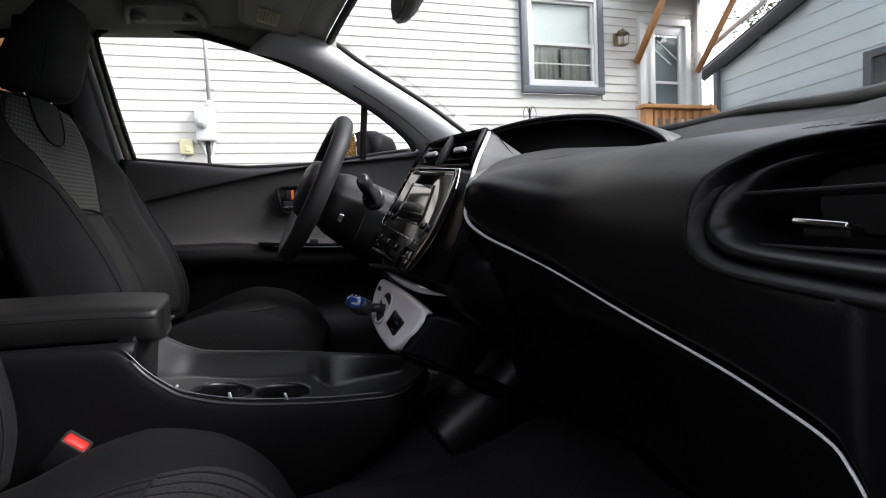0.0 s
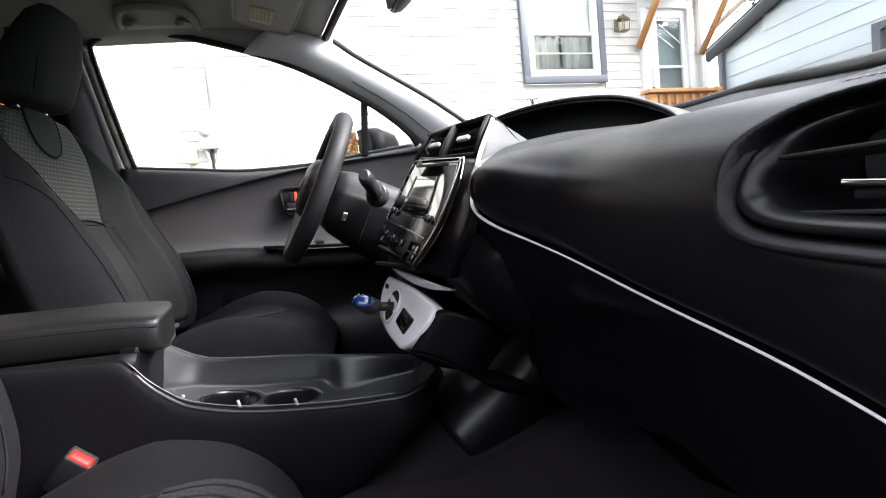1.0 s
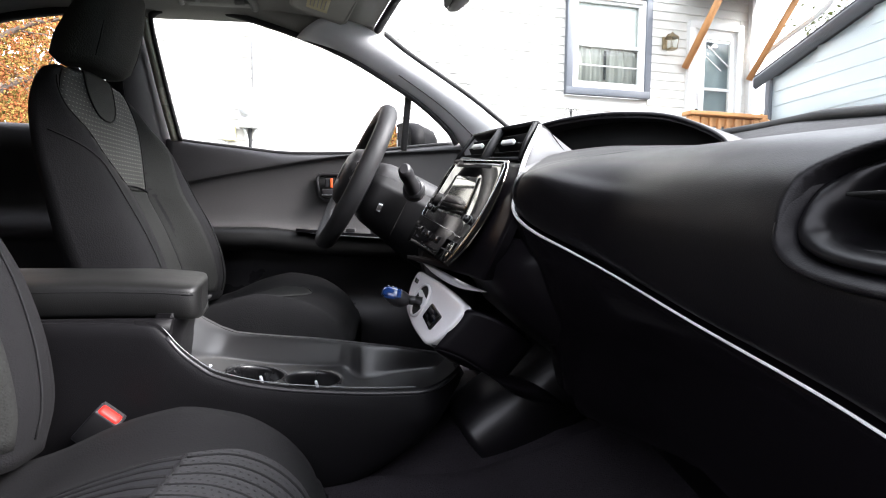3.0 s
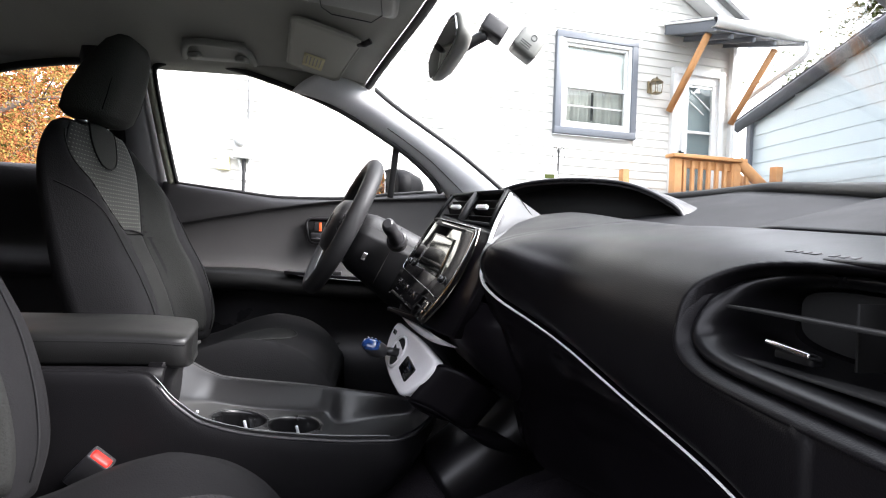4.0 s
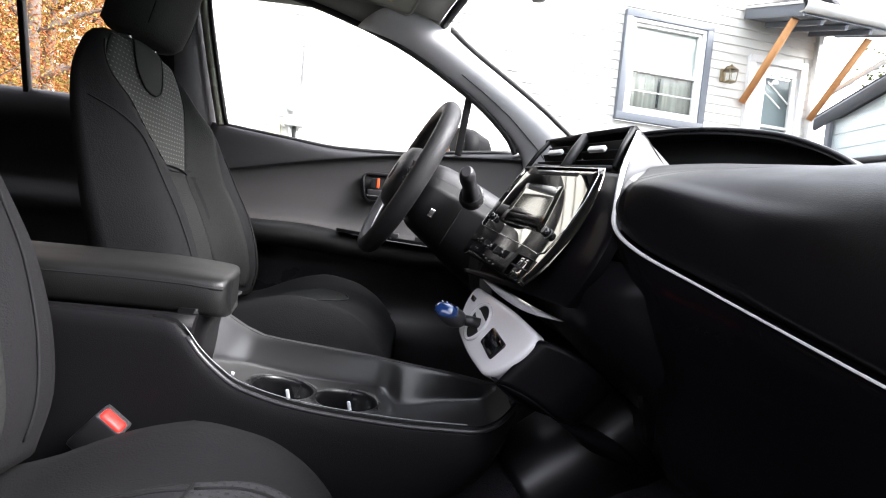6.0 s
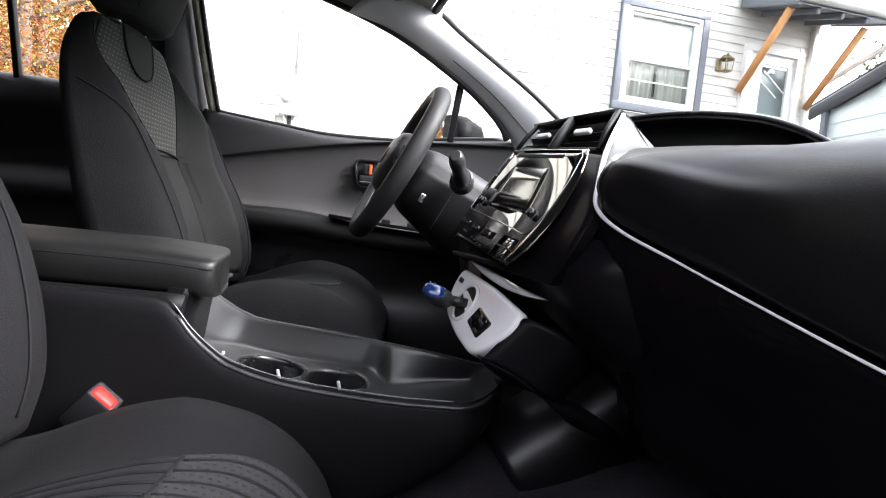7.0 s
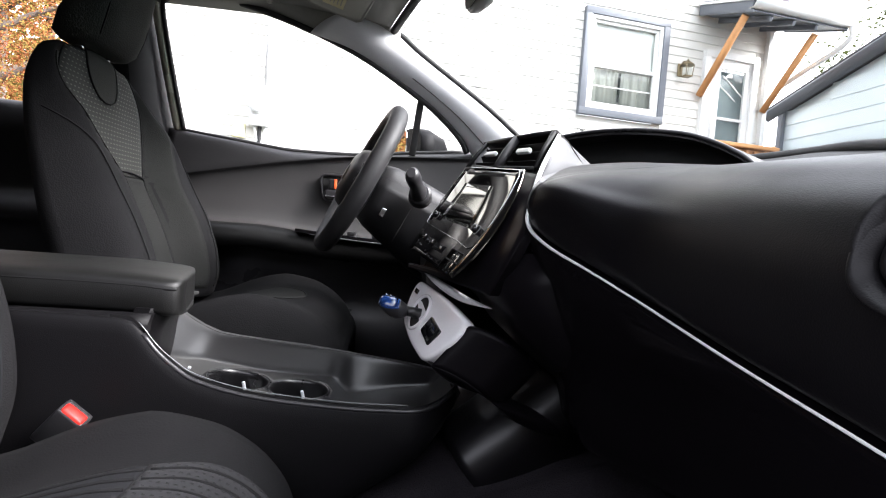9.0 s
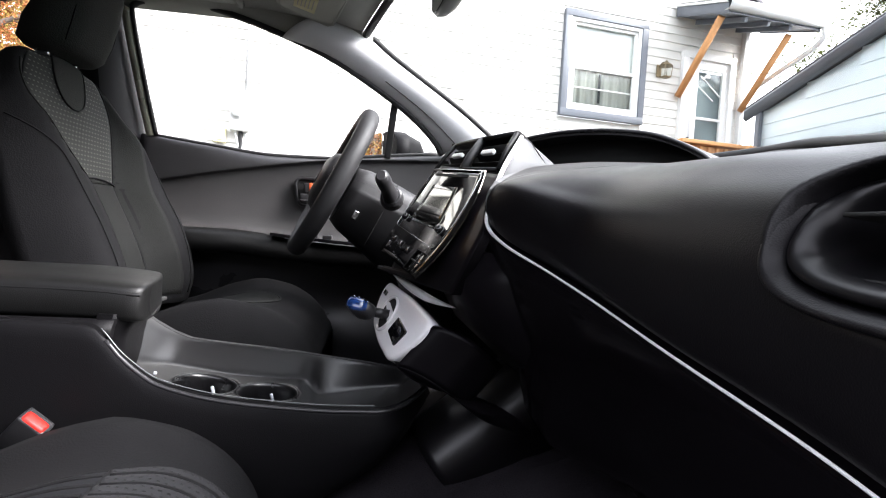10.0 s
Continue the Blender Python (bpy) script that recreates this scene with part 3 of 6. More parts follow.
# ---------------------------------------------------------------- dashboard
dash = thing("dashboard", "black soft-skin dashboard with silver trim line and centre instruments", "dashboard", (0.4, 0, 0.6))
CHROME_LINE = [(0.103, -0.062, 0.976), (0.06, -0.135, 0.915), (0.031, -0.20, 0.862), (0.022, -0.232, 0.834), (0.036, -0.268, 0.812), (0.068, -0.325, 0.789), (0.092, -0.385, 0.769), (0.108, -0.50, 0.744), (0.115, -0.61, 0.727), (0.112, -0.67, 0.719), (0.108, -0.703, 0.714), (0.106, -0.716, 0.706), (0.107, -0.722, 0.697), (0.110, -0.7245, 0.686)]
strip = smooth_line(CHROME_LINE, 90)
CY = [p.y for p in reversed(strip[22:])]
CX, CZ = [p.x for p in reversed(strip[22:])], [p.z for p in reversed(strip[22:])]


def pad_top(y):
    return curve_at((-0.95, -0.46, -0.30, -0.176, 0.0, 0.1), (0.876, 0.911, 0.921, 0.936, 0.956, 0.960), y)


def roll(y, xc, zc):
    """The pad's section from its far edge over the roll down to a foot; fuller where the silver line swings towards the seats."""
    zt = pad_top(y)
    w = min(max((0.112 - xc) / 0.090, 0), 1)
    w = w * w * (3 - 2 * w)
    drop = 0.018 * min(max((y + 0.34) / 0.24, 0), 1)
    lean = [(0.36, zt - drop), (0.30, zt + 0.001 - drop * 0.5), (0.235, zt - 0.002), (0.168, zt - 0.013), (0.135, zt - 0.03), (0.113, zt - 0.052), (0.098 * 0.6 + xc * 0.4, (zt + zc) / 2 - 0.005), (xc - 0.004, zc + 0.016), (xc + 0.006, zc + 0.004)]
    full = [(0.36, zt - drop), (0.30, zt + 0.001 - drop * 0.5), (0.235, zt - 0.003), (0.15, zt - 0.0145), (0.097, zt - 0.023), (0.055, zt - 0.033), (0.027, zt - 0.046), (xc - 0.007, (zt - 0.046 + zc) / 2 + 0.004), (xc + 0.002, zc + 0.006)]
    return smooth_line([(a[0] + (b[0] - a[0]) * w, y, a[1] + (b[1] - a[1]) * w) for a, b in zip(lean, full)], 84)


END = -0.238
END_ROLL = roll(END, curve_at(CY, CX, END), curve_at(CY, CZ, END))
# where the pad's end meets the silver corner
CORNER = smooth_line([(0.021, -0.243, 0.842), (0.016, -0.242, 0.864), (0.027, -0.239, 0.888), (0.055, -0.197, 0.902), (0.097, -0.134, 0.917), (0.135, -0.076, 0.931), (0.175, -0.012, 0.942)], 40)


def pad_foot(y):
    """Where the pad ends below: on the silver line, or along the silver corner near the middle of the car."""
    if y < END:
        return curve_at(CY, CX, y), curve_at(CY, CZ, y)
    z = curve_at((-0.238, -0.197, -0.134, -0.076, -0.01), (0.888, 0.902, 0.917, 0.931, 0.942), y)
    low = list(reversed(END_ROLL[27:]))
    return curve_at([p.z for p in low], [p.x for p in low], z - (pad_top(y) - pad_top(END))), z


def pad_profile(y):
    """The pad's section at y; near the middle of the car the end section is cut short by the silver corner."""
    if y < END:
        return roll(y, *pad_foot(y))
    x1, z1 = pad_foot(y)
    lift = pad_top(y) - pad_top(END)
    drop = 0.018 * (min(max((y + 0.34) / 0.24, 0), 1) - min(max((END + 0.34) / 0.24, 0), 1))
    kept = [Vector((p.x, y, p.z + lift - drop * min(max((p.x - 0.235) / 0.125, 0), 1))) for p in END_ROLL if p.z + lift > z1 + 0.001 or p.x > 0.24]
    return smooth_line(kept + [Vector((x1, y, z1))], 84)


HOLE = (-0.590, -0.830, 0.836)


def vent_edge(y, z):
    """Distance outside the side vent's edge, in metres; inside it is below nought."""
    def q(a, b):
        a, b = (a - (HOLE[0] + HOLE[1]) / 2) / 0.120, (b - HOLE[2] - 0.004 * (a - (HOLE[0] + HOLE[1]) / 2) / 0.120) / 0.043
        return (abs(a) ** 3.64 + abs(b) ** 3.2) ** (1 / 3.4)
    v = q(y, z)
    slope = math.hypot(q(y + 1e-4, z) - v, q(y, z + 1e-4) - v) / 1e-4
    return (v - 1) / max(slope, 1.0)


ys = list(np.linspace(-0.012, -0.237, 16)) + list(np.linspace(-0.2385, -0.58, 24)) + list(np.linspace(-0.583, -0.86, 110))
rows = []
for y in ys:
    row = []
    for p in pad_profile(y):
        rows_p = Vector(p)
        if y < -0.58 and p.x < 0.2:
            rows_p.x += float(np.interp(-vent_edge(y, p.z), (0.0, 0.0015, 0.0035, 0.005, 0.009, 0.02), (0.0, 0.004, 0.010, 0.020, 0.045, 0.10)))
        row.append(rows_p)
    rows.append(row)
part("dash_pad", thick(rows, 0.02, (1, 0, -0.3)), PAD, dash, "soft black grained dash pad")
# forward shelf up to the windscreen
rows = []
for y in np.linspace(-0.80, 0.74, 40):
    row = []
    zt = pad_top(min(y, 0))
    far = 0.64 - 0.36 * (abs(y) / 0.74) ** 2.2
    zf = 1.010 + 0.12 * min(y, 0.05)
    for u in np.linspace(0, 1, 10):
        row.append((0.31 + (far - 0.31) * u, y, zt - 0.022 + (zf - zt + 0.022) * u ** 1.1))
    rows.append(row)
part("shelf", thick(rows, 0.02, (0, 0, -1)), SHELF, dash, "dark grey dash top reaching the windscreen")
rows = []
for u in np.linspace(0, 1, 14):
    row = []
    for k in range(20):
        y0 = -0.41 + 0.08 * u ** 0.8
        y = y0 + (-0.82 - y0) * k / 19
        far, zf = 0.63 - 0.36 * (abs(y) / 0.74) ** 2.2, 1.010 + 0.12 * y
        row.append((0.30 + (far - 0.30) * u, y, pad_top(y) + (zf - pad_top(y)) * u ** 1.1 + 0.003 * min(k / 2, 1)))
    rows.append(row)
part("pad_end", thick(rows, 0.006, (0, 0, -1)), SHELF, dash, "raised end of the dash pad")
# instrument hood at the foot of the windscreen
brow = smooth_line([(0.430, -0.085, 0.93), (0.420, -0.066, 0.962), (0.397, -0.04, 0.986), (0.37, 0.0, 1.008), (0.34, 0.035, 1.020), (0.29, 0.085, 1.028), (0.235, 0.15, 1.03), (0.18, 0.22, 1.022), (0.13, 0.3, 1.0)], 46)
rows = [[p, p + Vector((0.02, 0.006, 0.001)), p + Vector((0.08, 0.02, -0.012)), p + Vector((0.20, 0.05, -0.05))] for p in brow]
part("instrument_hood", thick(rows, 0.008, (0, 0, -1)), PLASTIC, dash, "black hood over the instruments")
part("hood_edge", tube(brow, 0.004, 8), PLASTIC_SMOOTH, dash)
# dark sheet close behind the brow stands in for the hood's inner shade
part("hood_shade", thick([[Vector((p.x + 0.035, p.y + 0.02, z)) for z in (0.88, 0.93, p.z - 0.002)] for p in brow[3:]], 0.01, (1, 0, 0)), DARK, dash, "dark sheet standing in for the shade inside the instrument hood")

# silver line
part("silver_line", tube(strip, [0.0034 - 0.0021 * min(max((i - 8) / 28, 0), 1) - 0.0003 * min(max((i - 40) / 30, 0), 1) for i in range(90)], 8), SATIN, dash, "bright satin silver trim line")
# silver corner between the line and the pad's rounded end
rows = []
for k in range(16):
    t = 1 - k / 15
    p = strip[round(k / 15 * 21)]
    q = CORNER[round(t * 39)]
    rows.append([p.lerp(q, u) + Vector((0.006 * math.sin(math.pi * u), 0.004 * math.sin(math.pi * u), -0.003 * math.sin(math.pi * u))) for u in np.linspace(0, 1, 7)])
part("silver_corner", thick(rows, 0.012, (1, 0.4, -0.3)), SILVER, dash, "silver painted corner trim")
# gloss black lower panel under the line
rows = []
for y in list(np.linspace(-0.20, -0.723, 40)):
    zc, xc = curve_at(CY, CZ, y), curve_at(CY, CX, y)
    rows.append(smooth_line([(xc + 0.002, y, zc - 0.003), (xc + 0.006, y, zc - 0.03), (xc + 0.022, y, zc - 0.08), (xc + 0.05, y, zc - 0.14), (xc + 0.10, y, min(zc - 0.2, 0.56)), (xc + 0.3, y, 0.52)], 20))
part("glove_panel", thick(rows, 0.015, (1, 0, 0.5)), GLOVE, dash, "black lower panel and glove box")
# centre stack: one gloss black face from the vents down, between the driver's side and the silver line
LEFT = smooth_line([(0.046, 0.117, 0.999), (-0.003, 0.108, 0.938), (-0.05, 0.10, 0.86), (-0.101, 0.09, 0.779), (-0.108, 0.05, 0.750)], 60)
RIGHT = smooth_line([(0.099, -0.058, 0.978), (0.058, -0.131, 0.915), (0.030, -0.196, 0.862), (0.021, -0.226, 0.830), (0.004, -0.23, 0.79), (-0.012, -0.20, 0.742)], 60)


def stack(u, v, out=0.0):
    """A place on the stack's face: u from the driver's side to the silver line, v downwards."""
    k = min(max(v, 0), 1) * 58.999
    i = int(k)
    a, b = LEFT[i].lerp(LEFT[i + 1], k - i), RIGHT[i].lerp(RIGHT[i + 1], k - i)
    p = a.lerp(b, u)
    across, down = b - a, (LEFT[i + 1] - LEFT[i]).lerp(RIGHT[i + 1] - RIGHT[i], u)
    n = across.cross(down).normalized()
    n = n if n.x < 0 else -n
    return p + n * (out + 0.001 * math.sin(math.pi * min(max(u, 0), 1)))


part("stack_face", thick([[stack(u, v, -0.03 if u < 0.78 - 0.2 * v and 0.30 < v < 0.93 else 0.0) for u in np.linspace(0, 1, 26)] for v in np.linspace(0.235, 1, 40)], 0.012, (1, 0, 0)), FACE, dash, "black face of the centre stack")
rows = []
for z, xf in ((0.80, 0.012), (0.765, -0.005), (0.735, 0.0), (0.70, 0.02), (0.64, 0.09), (0.56, 0.20), (0.46, 0.28), (0.36, 0.33)):
    rows.append([(0.5, -0.30, z), (xf + 0.10, -0.285, z), (xf + 0.045, -0.265, z), (xf + 0.012, -0.235, z), (xf, -0.19, z), (xf - 0.01, -0.1, z), (xf, 0.03, z), (xf + 0.02, 0.09, z), (xf + 0.06, 0.12, z), (0.5, 0.14, z)])
part("stack_base", skin(rows, closed_v=True, caps=True), FACE, dash, "black foot of the centre stack")
part("stack_core", box((0.25, 0.0, 0.83), (0.20, 0.18, 0.12), 0.01), DARK, dash)

# black boxes added behind the panels so nothing outside shows through
part("under_box", merge(box((0.62, 0.0, 0.70), (0.60, 1.44, 0.42), 0.02), box((0.32, 0.12, 0.68), (0.36, 0.66, 0.26), 0.02)), CARPET, dash, "added black backing that closes the hollow under the dash")

# display: frame line, slot, screen, knobs and button rows on the face
PANEL = [Vector(p) for p in ((-0.0037, 0.1375, 0.9372), (0.0372, -0.1421, 0.9086), (-0.0535, -0.1633, 0.7551), (-0.1010, 0.1293, 0.7774))]
panel_n = (PANEL[1] - PANEL[3]).cross(PANEL[2] - PANEL[0]).normalized()
if panel_n.x > 0:
    panel_n = -panel_n


def on_panel(u, v, out=0.0):
    """u across the flat framed field, v down it."""
    return PANEL[0].lerp(PANEL[1], u).lerp(PANEL[3].lerp(PANEL[2], u), v) + panel_n * (out + 0.003 - 0.024 * v * (1 - v))


def panel_side(v):
    """Where the display's bowed left and right edges run at v."""
    return -0.13 * math.sin(math.pi * min(max(v, 0), 1)) ** 0.8, 1.0 + 0.085 * math.sin(math.pi * min(max(v, 0), 1)) ** 0.75


def tile(u0, u1, v0, v1, out, depth, steps=6):
    return thick([[on_panel(u, v, out) for u in np.linspace(u0, u1, steps)] for v in np.linspace(v0, v1, steps)], depth, (1, 0, 0))


panel = part("display_face", thick([[on_panel(u, v, 0.0015) for u in np.linspace(*panel_side(v), 12)] for v in np.linspace(0, 1, 16)], 0.0012, -panel_n), SCREEN, dash, "gloss black display face")
frame_line = [(panel_side(v)[0] + 0.015, v) for v in np.linspace(0.66, 0.02, 8)] + [(0.06, 0.006), (0.5, 0.006), (0.95, 0.01), (0.985, 0.06), (0.995, 0.27), (0.985, 0.5), (0.952, 0.72), (0.90, 0.745)] + [(u, 0.735 - 0.05 * (0.9 - u)) for u in np.linspace(0.75, -0.06, 6)]
part("display_frame", tube([on_panel(u, v, 0.0022) for u, v in frame_line], 0.0007, 6, closed=True, up=(-1, 0, 0)), CHROME, panel, "thin silver line round the screen")
part("screen", thick([[on_panel(a + (b - a) * k / 9, v, 0.0021) for k in range(10)] for v, a, b in ((0.175, 0.175, 0.70), (0.3, 0.16, 0.725), (0.45, 0.145, 0.755), (0.585, 0.13, 0.785))], 0.003, (1, 0, 0)), SCREEN_MATTE, panel, "unlit dark touchscreen")
part("slot", tile(0.175, 0.78, 0.05, 0.078, 0.0022, 0.002), DARK, panel, "dark disc slot")
for u in (0.035, 0.86):
    a, b = on_panel(u, 0.575, 0.0), on_panel(u, 0.575, 0.011)
    knob = part("knob", cylinder(a, b, 0.0065, 0.0058, 18, 0.0012), PIANO, panel, "black volume knob")
    part("knob_ring", cylinder(a, a.lerp(b, 0.2), 0.0075, 0.0075, 18), EDGE, knob)
for i in range(3):
    part("button", tile(-0.02 + 0.22 * i, 0.185 + 0.22 * i, 0.79 + 0.012 * i, 0.86 + 0.012 * i, 0.0018, 0.003, 3), PIANO, panel)
for u, v in ((0.05, 0.82), (0.09, 0.815), (0.28, 0.84), (0.33, 0.93), (0.40, 0.945), (0.47, 0.955), (0.54, 0.96), (0.12, 0.90), (0.16, 0.905)):
    part("mark", tile(u, u + 0.022, v, v + 0.012, 0.0024, 0.0006, 2), SILVER, panel)
keys = part("key_block", tile(0.735, 0.94, 0.80, 0.99, 0.0022, 0.004, 4), SCREEN, panel, "gloss block of four keys")
part("key_gap", tile(0.735, 0.94, 0.888, 0.90, 0.0027, 0.002, 3), DARK, keys)
part("key_gap", tile(0.832, 0.842, 0.80, 0.99, 0.0027, 0.002, 3), DARK, keys)
part("key_line", tube([on_panel(u, v, 0.0027) for u, v in ((0.735, 0.99), (0.735, 0.80), (0.94, 0.80), (0.94, 0.9))], 0.0008, 6), DARK, keys)

# two vents over the display
VA, VB, VC, VD = Vector((0.0286, 0.1273, 0.9826)), Vector((0.091, -0.055, 0.977)), Vector((0.060, -0.087, 0.921)), Vector((-0.005, 0.120, 0.936))
vent_n = (VB - VA).cross(VD - VA).normalized()
if vent_n.x > 0:
    vent_n = -vent_n


def on_vent(u, v, out=0.0):
    return VA.lerp(VB, u).lerp(VD.lerp(VC, u), v) + vent_n * out


vents = part("centre_vent", plate(rounded([on_vent(-0.04, -0.08, -0.03), on_vent(1.04, -0.08, -0.03), on_vent(1.04, 1.06, -0.03), on_vent(-0.04, 1.06, -0.03)], 0.01), 0.01, back=-vent_n), DARK, dash, "black twin centre air vent")
for a, b in (((-0.04, -0.08), (1.04, -0.08)), ((-0.04, 1.04), (1.04, 1.04)), ((-0.04, -0.08), (-0.04, 1.04)), ((1.04, -0.08), (1.04, 1.04)), ((0.5, -0.05), (0.5, 1.04))):
    r = 0.008 if a[0] == 0.5 else 0.004
    part("surround" if a[0] != 0.5 else "centre_bar", tube([on_vent(*a, 0.0), on_vent((a[0] + b[0]) / 2, (a[1] + b[1]) / 2, 0.002), on_vent(*b, 0.0)], r, 8), VENT if a[0] != 0.5 else VENT_BAR, vents)
for side in (0.02, 0.55):
    for v in (0.22, 0.5, 0.78):
        part("slat", plate([on_vent(side, v - 0.02, -0.002), on_vent(side + 0.43, v - 0.02, -0.002), on_vent(side + 0.43, v + 0.10, -0.016), on_vent(side, v + 0.10, -0.016)], 0.002, back=-vent_n), VENT, vents)
    part("vent_tab", plate(rounded([on_vent(side + 0.13, 0.43, 0.006), on_vent(side + 0.32, 0.43, 0.006), on_vent(side + 0.32, 0.57, 0.006), on_vent(side + 0.13, 0.57, 0.006)], 0.003), 0.006, 0.0012, back=-vent_n), SATIN, vents, "bright vent tab")
# dash top over the vents, towards the hood
rows = [[on_vent(u, -0.09, 0.004), on_vent(u, -0.16, 0.0), on_vent(u, -0.2, -0.03), on_vent(u, -0.2, -0.03) + Vector((0.04, 0, -0.05))] for u in np.linspace(-0.1, 1.06, 12)]
part("vent_brow", thick(rows, 0.006, (0, 0, -1)), PAD, dash)
# far side of the dash in front of the driver
rows = []
for y in np.linspace(0.11, 0.72, 24):
    rows.append(smooth_line([(0.34, y, 0.935), (0.22, y, 0.945), (0.13, y, 0.948), (0.085, y, 0.935), (0.07, y, 0.90), (0.06, y, 0.82), (0.05, y, 0.75), (0.09, y, 0.66), (0.2, y, 0.58), (0.4, y, 0.54)], 26))
part("driver_fascia", thick(rows, 0.02, (1, 0, 0.2)), PAD, dash)

# passenger vent: ring, slats and bright tab
vy, vz = (HOLE[0] + HOLE[1]) / 2, HOLE[2]
VENT_ROLL = sorted(((p.z, p.x) for p in pad_profile(-0.70) if p.x < 0.24), key=lambda q: q[0])


def pad_x(z):
    return float(np.interp(z, [q[0] for q in VENT_ROLL], [q[1] for q in VENT_ROLL]))


def oval(o, dx, n=80):
    """A rounded oblong in the pad: o metres wider than the vent's edge, dx deeper than the pad."""
    pts = []
    for k in range(n):
        a = k / n * math.tau
        cx, sz = math.copysign(abs(math.cos(a)) ** 0.45, math.cos(a)), math.copysign(abs(math.sin(a)) ** 0.52, math.sin(a))
        edge_z = vz + 0.043 * sz + 0.004 * cx
        pts.append(Vector((pad_x(edge_z) + dx, vy + (0.120 + o) * cx, vz + (0.043 + o) * sz + 0.004 * cx)))
    return pts


LIP = ((0.004, 0.003), (0.0025, -0.0012), (0.0005, -0.0012), (-0.0015, 0.0012), (-0.0035, 0.005), (-0.005, 0.010))
RING = ((-0.005, 0.010), (-0.0053, 0.018), (-0.0068, 0.019), (-0.0071, 0.010), (-0.0085, 0.0075), (-0.011, 0.0078), (-0.0145, 0.012), (-0.017, 0.022), (-0.0185, 0.04), (-0.0195, 0.085))
side_vent = part("side_vent", skin([oval(o, dx) for o, dx in LIP], closed_v=True), PAD, dash, "large oval side vent sunk in the pad")
part("inner_ring", skin([oval(o, dx) for o, dx in RING], closed_v=True), RING_BLACK, side_vent, "smooth black vent ring")
# backing, slats and uprights blackened to stand for the shade in the vent
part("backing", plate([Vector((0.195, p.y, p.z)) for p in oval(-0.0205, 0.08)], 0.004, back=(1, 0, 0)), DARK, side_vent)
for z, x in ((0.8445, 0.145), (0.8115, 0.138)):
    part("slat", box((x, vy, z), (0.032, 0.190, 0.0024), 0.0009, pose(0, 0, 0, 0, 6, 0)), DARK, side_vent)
for y in (-0.69, -0.75):
    part("upright", box((0.172, y, vz), (0.02, 0.002, 0.042), 0.0006), DARK, side_vent)
tab = part("vent_tab", box((0.129, -0.6785, 0.8265), (0.010, 0.036, 0.0034), 0.0012, pose(0, 0, 0, 4, 12, 0)), CHROME, side_vent, "bright chrome bar of the vent tab")
part("tab_body", box((0.134, -0.6785, 0.8215), (0.010, 0.030, 0.006), 0.002), VENT, tab)

# raised unreadable marks on the pad above the side vent
for k, w in enumerate((0.006, 0.004, 0.005, 0.006, 0.0, 0.005, 0.005, 0.006)):
    if w:
        y = -0.622 - 0.0075 * k
        prof = pad_profile(y)
        p = min(prof, key=lambda q: abs(q.x - 0.172))
        part("raised_mark", box(p + Vector((0, 0, -0.0002)), (0.005, w, 0.0012), 0.0003, pose(0, 0, 0, 0, -14, 0)), PAD, dash)
mat = thing("floor_mat", "black carpet floor mat in the passenger footwell", "floor mat", (0.0, -0.45, 0.34))
outline = rounded([(-0.50, -0.22, 0.352), (0.30, -0.22, 0.352), (0.30, -0.70, 0.352), (-0.50, -0.70, 0.352)], 0.06)
part("pile", plate(outline, 0.012, 0.003, back=(0, 0, -1)), CARPET, mat)
part("piping", tube([p + Vector((0, 0, 0.002)) for p in outline], 0.0035, 6, closed=True), RUBBER, mat, "black bound edge")

# ---------------------------------------------------------------- steering wheel and column
HUB = Vector((-0.222, 0.392, 0.918))
TILT_W = radians(26)
YAW_W = radians(-10.5)
wheel = thing("steering_wheel", "black leather three-spoke steering wheel on its column", "steering wheel", HUB)
wup = Vector((math.sin(TILT_W), 0, math.cos(TILT_W)))
wside = Vector((math.sin(YAW_W), math.cos(YAW_W), 0))
waxis = wup.cross(wside).normalized()
if waxis.x > 0:
    waxis = -waxis


def on_wheel(r, a, out=0.0):
    """A place on the wheel: radius, angle from the top towards the driver's left, height towards the driver."""
    return HUB + wup * (r * math.cos(a)) + wside * (r * math.sin(a)) + waxis * out


RW = 0.172
part("rim", tube([on_wheel(RW, k / 64 * math.tau) for k in range(64)], 0.0185, 16, closed=True, flat=1.12, up=waxis), RIM, wheel, "black leather rim")
part("seam", tube([on_wheel(RW - 0.0165, k / 64 * math.tau, 0.003) for k in range(64)], 0.0014, 6, closed=True, up=waxis), MARK, wheel)
rows = []
for r, o in ((0.012, 0.034), (0.045, 0.036), (0.07, 0.026), (0.08, 0.008), (0.076, -0.015), (0.05, -0.03)):
    rows.append([on_wheel(r * (0.9 if math.cos(a) > 0.3 else 1.0), a, o) for a in (k / 28 * math.tau for k in range(28))])
hub_ob = part("hub", skin(rows, closed_v=True, caps=True), PLASTIC, wheel, "black horn pad")
part("badge", cylinder(on_wheel(0, 0, 0.034), on_wheel(0, 0, 0.038), 0.022, 0.02, 24, 0.001), SILVER, hub_ob, "plain silver oval badge")
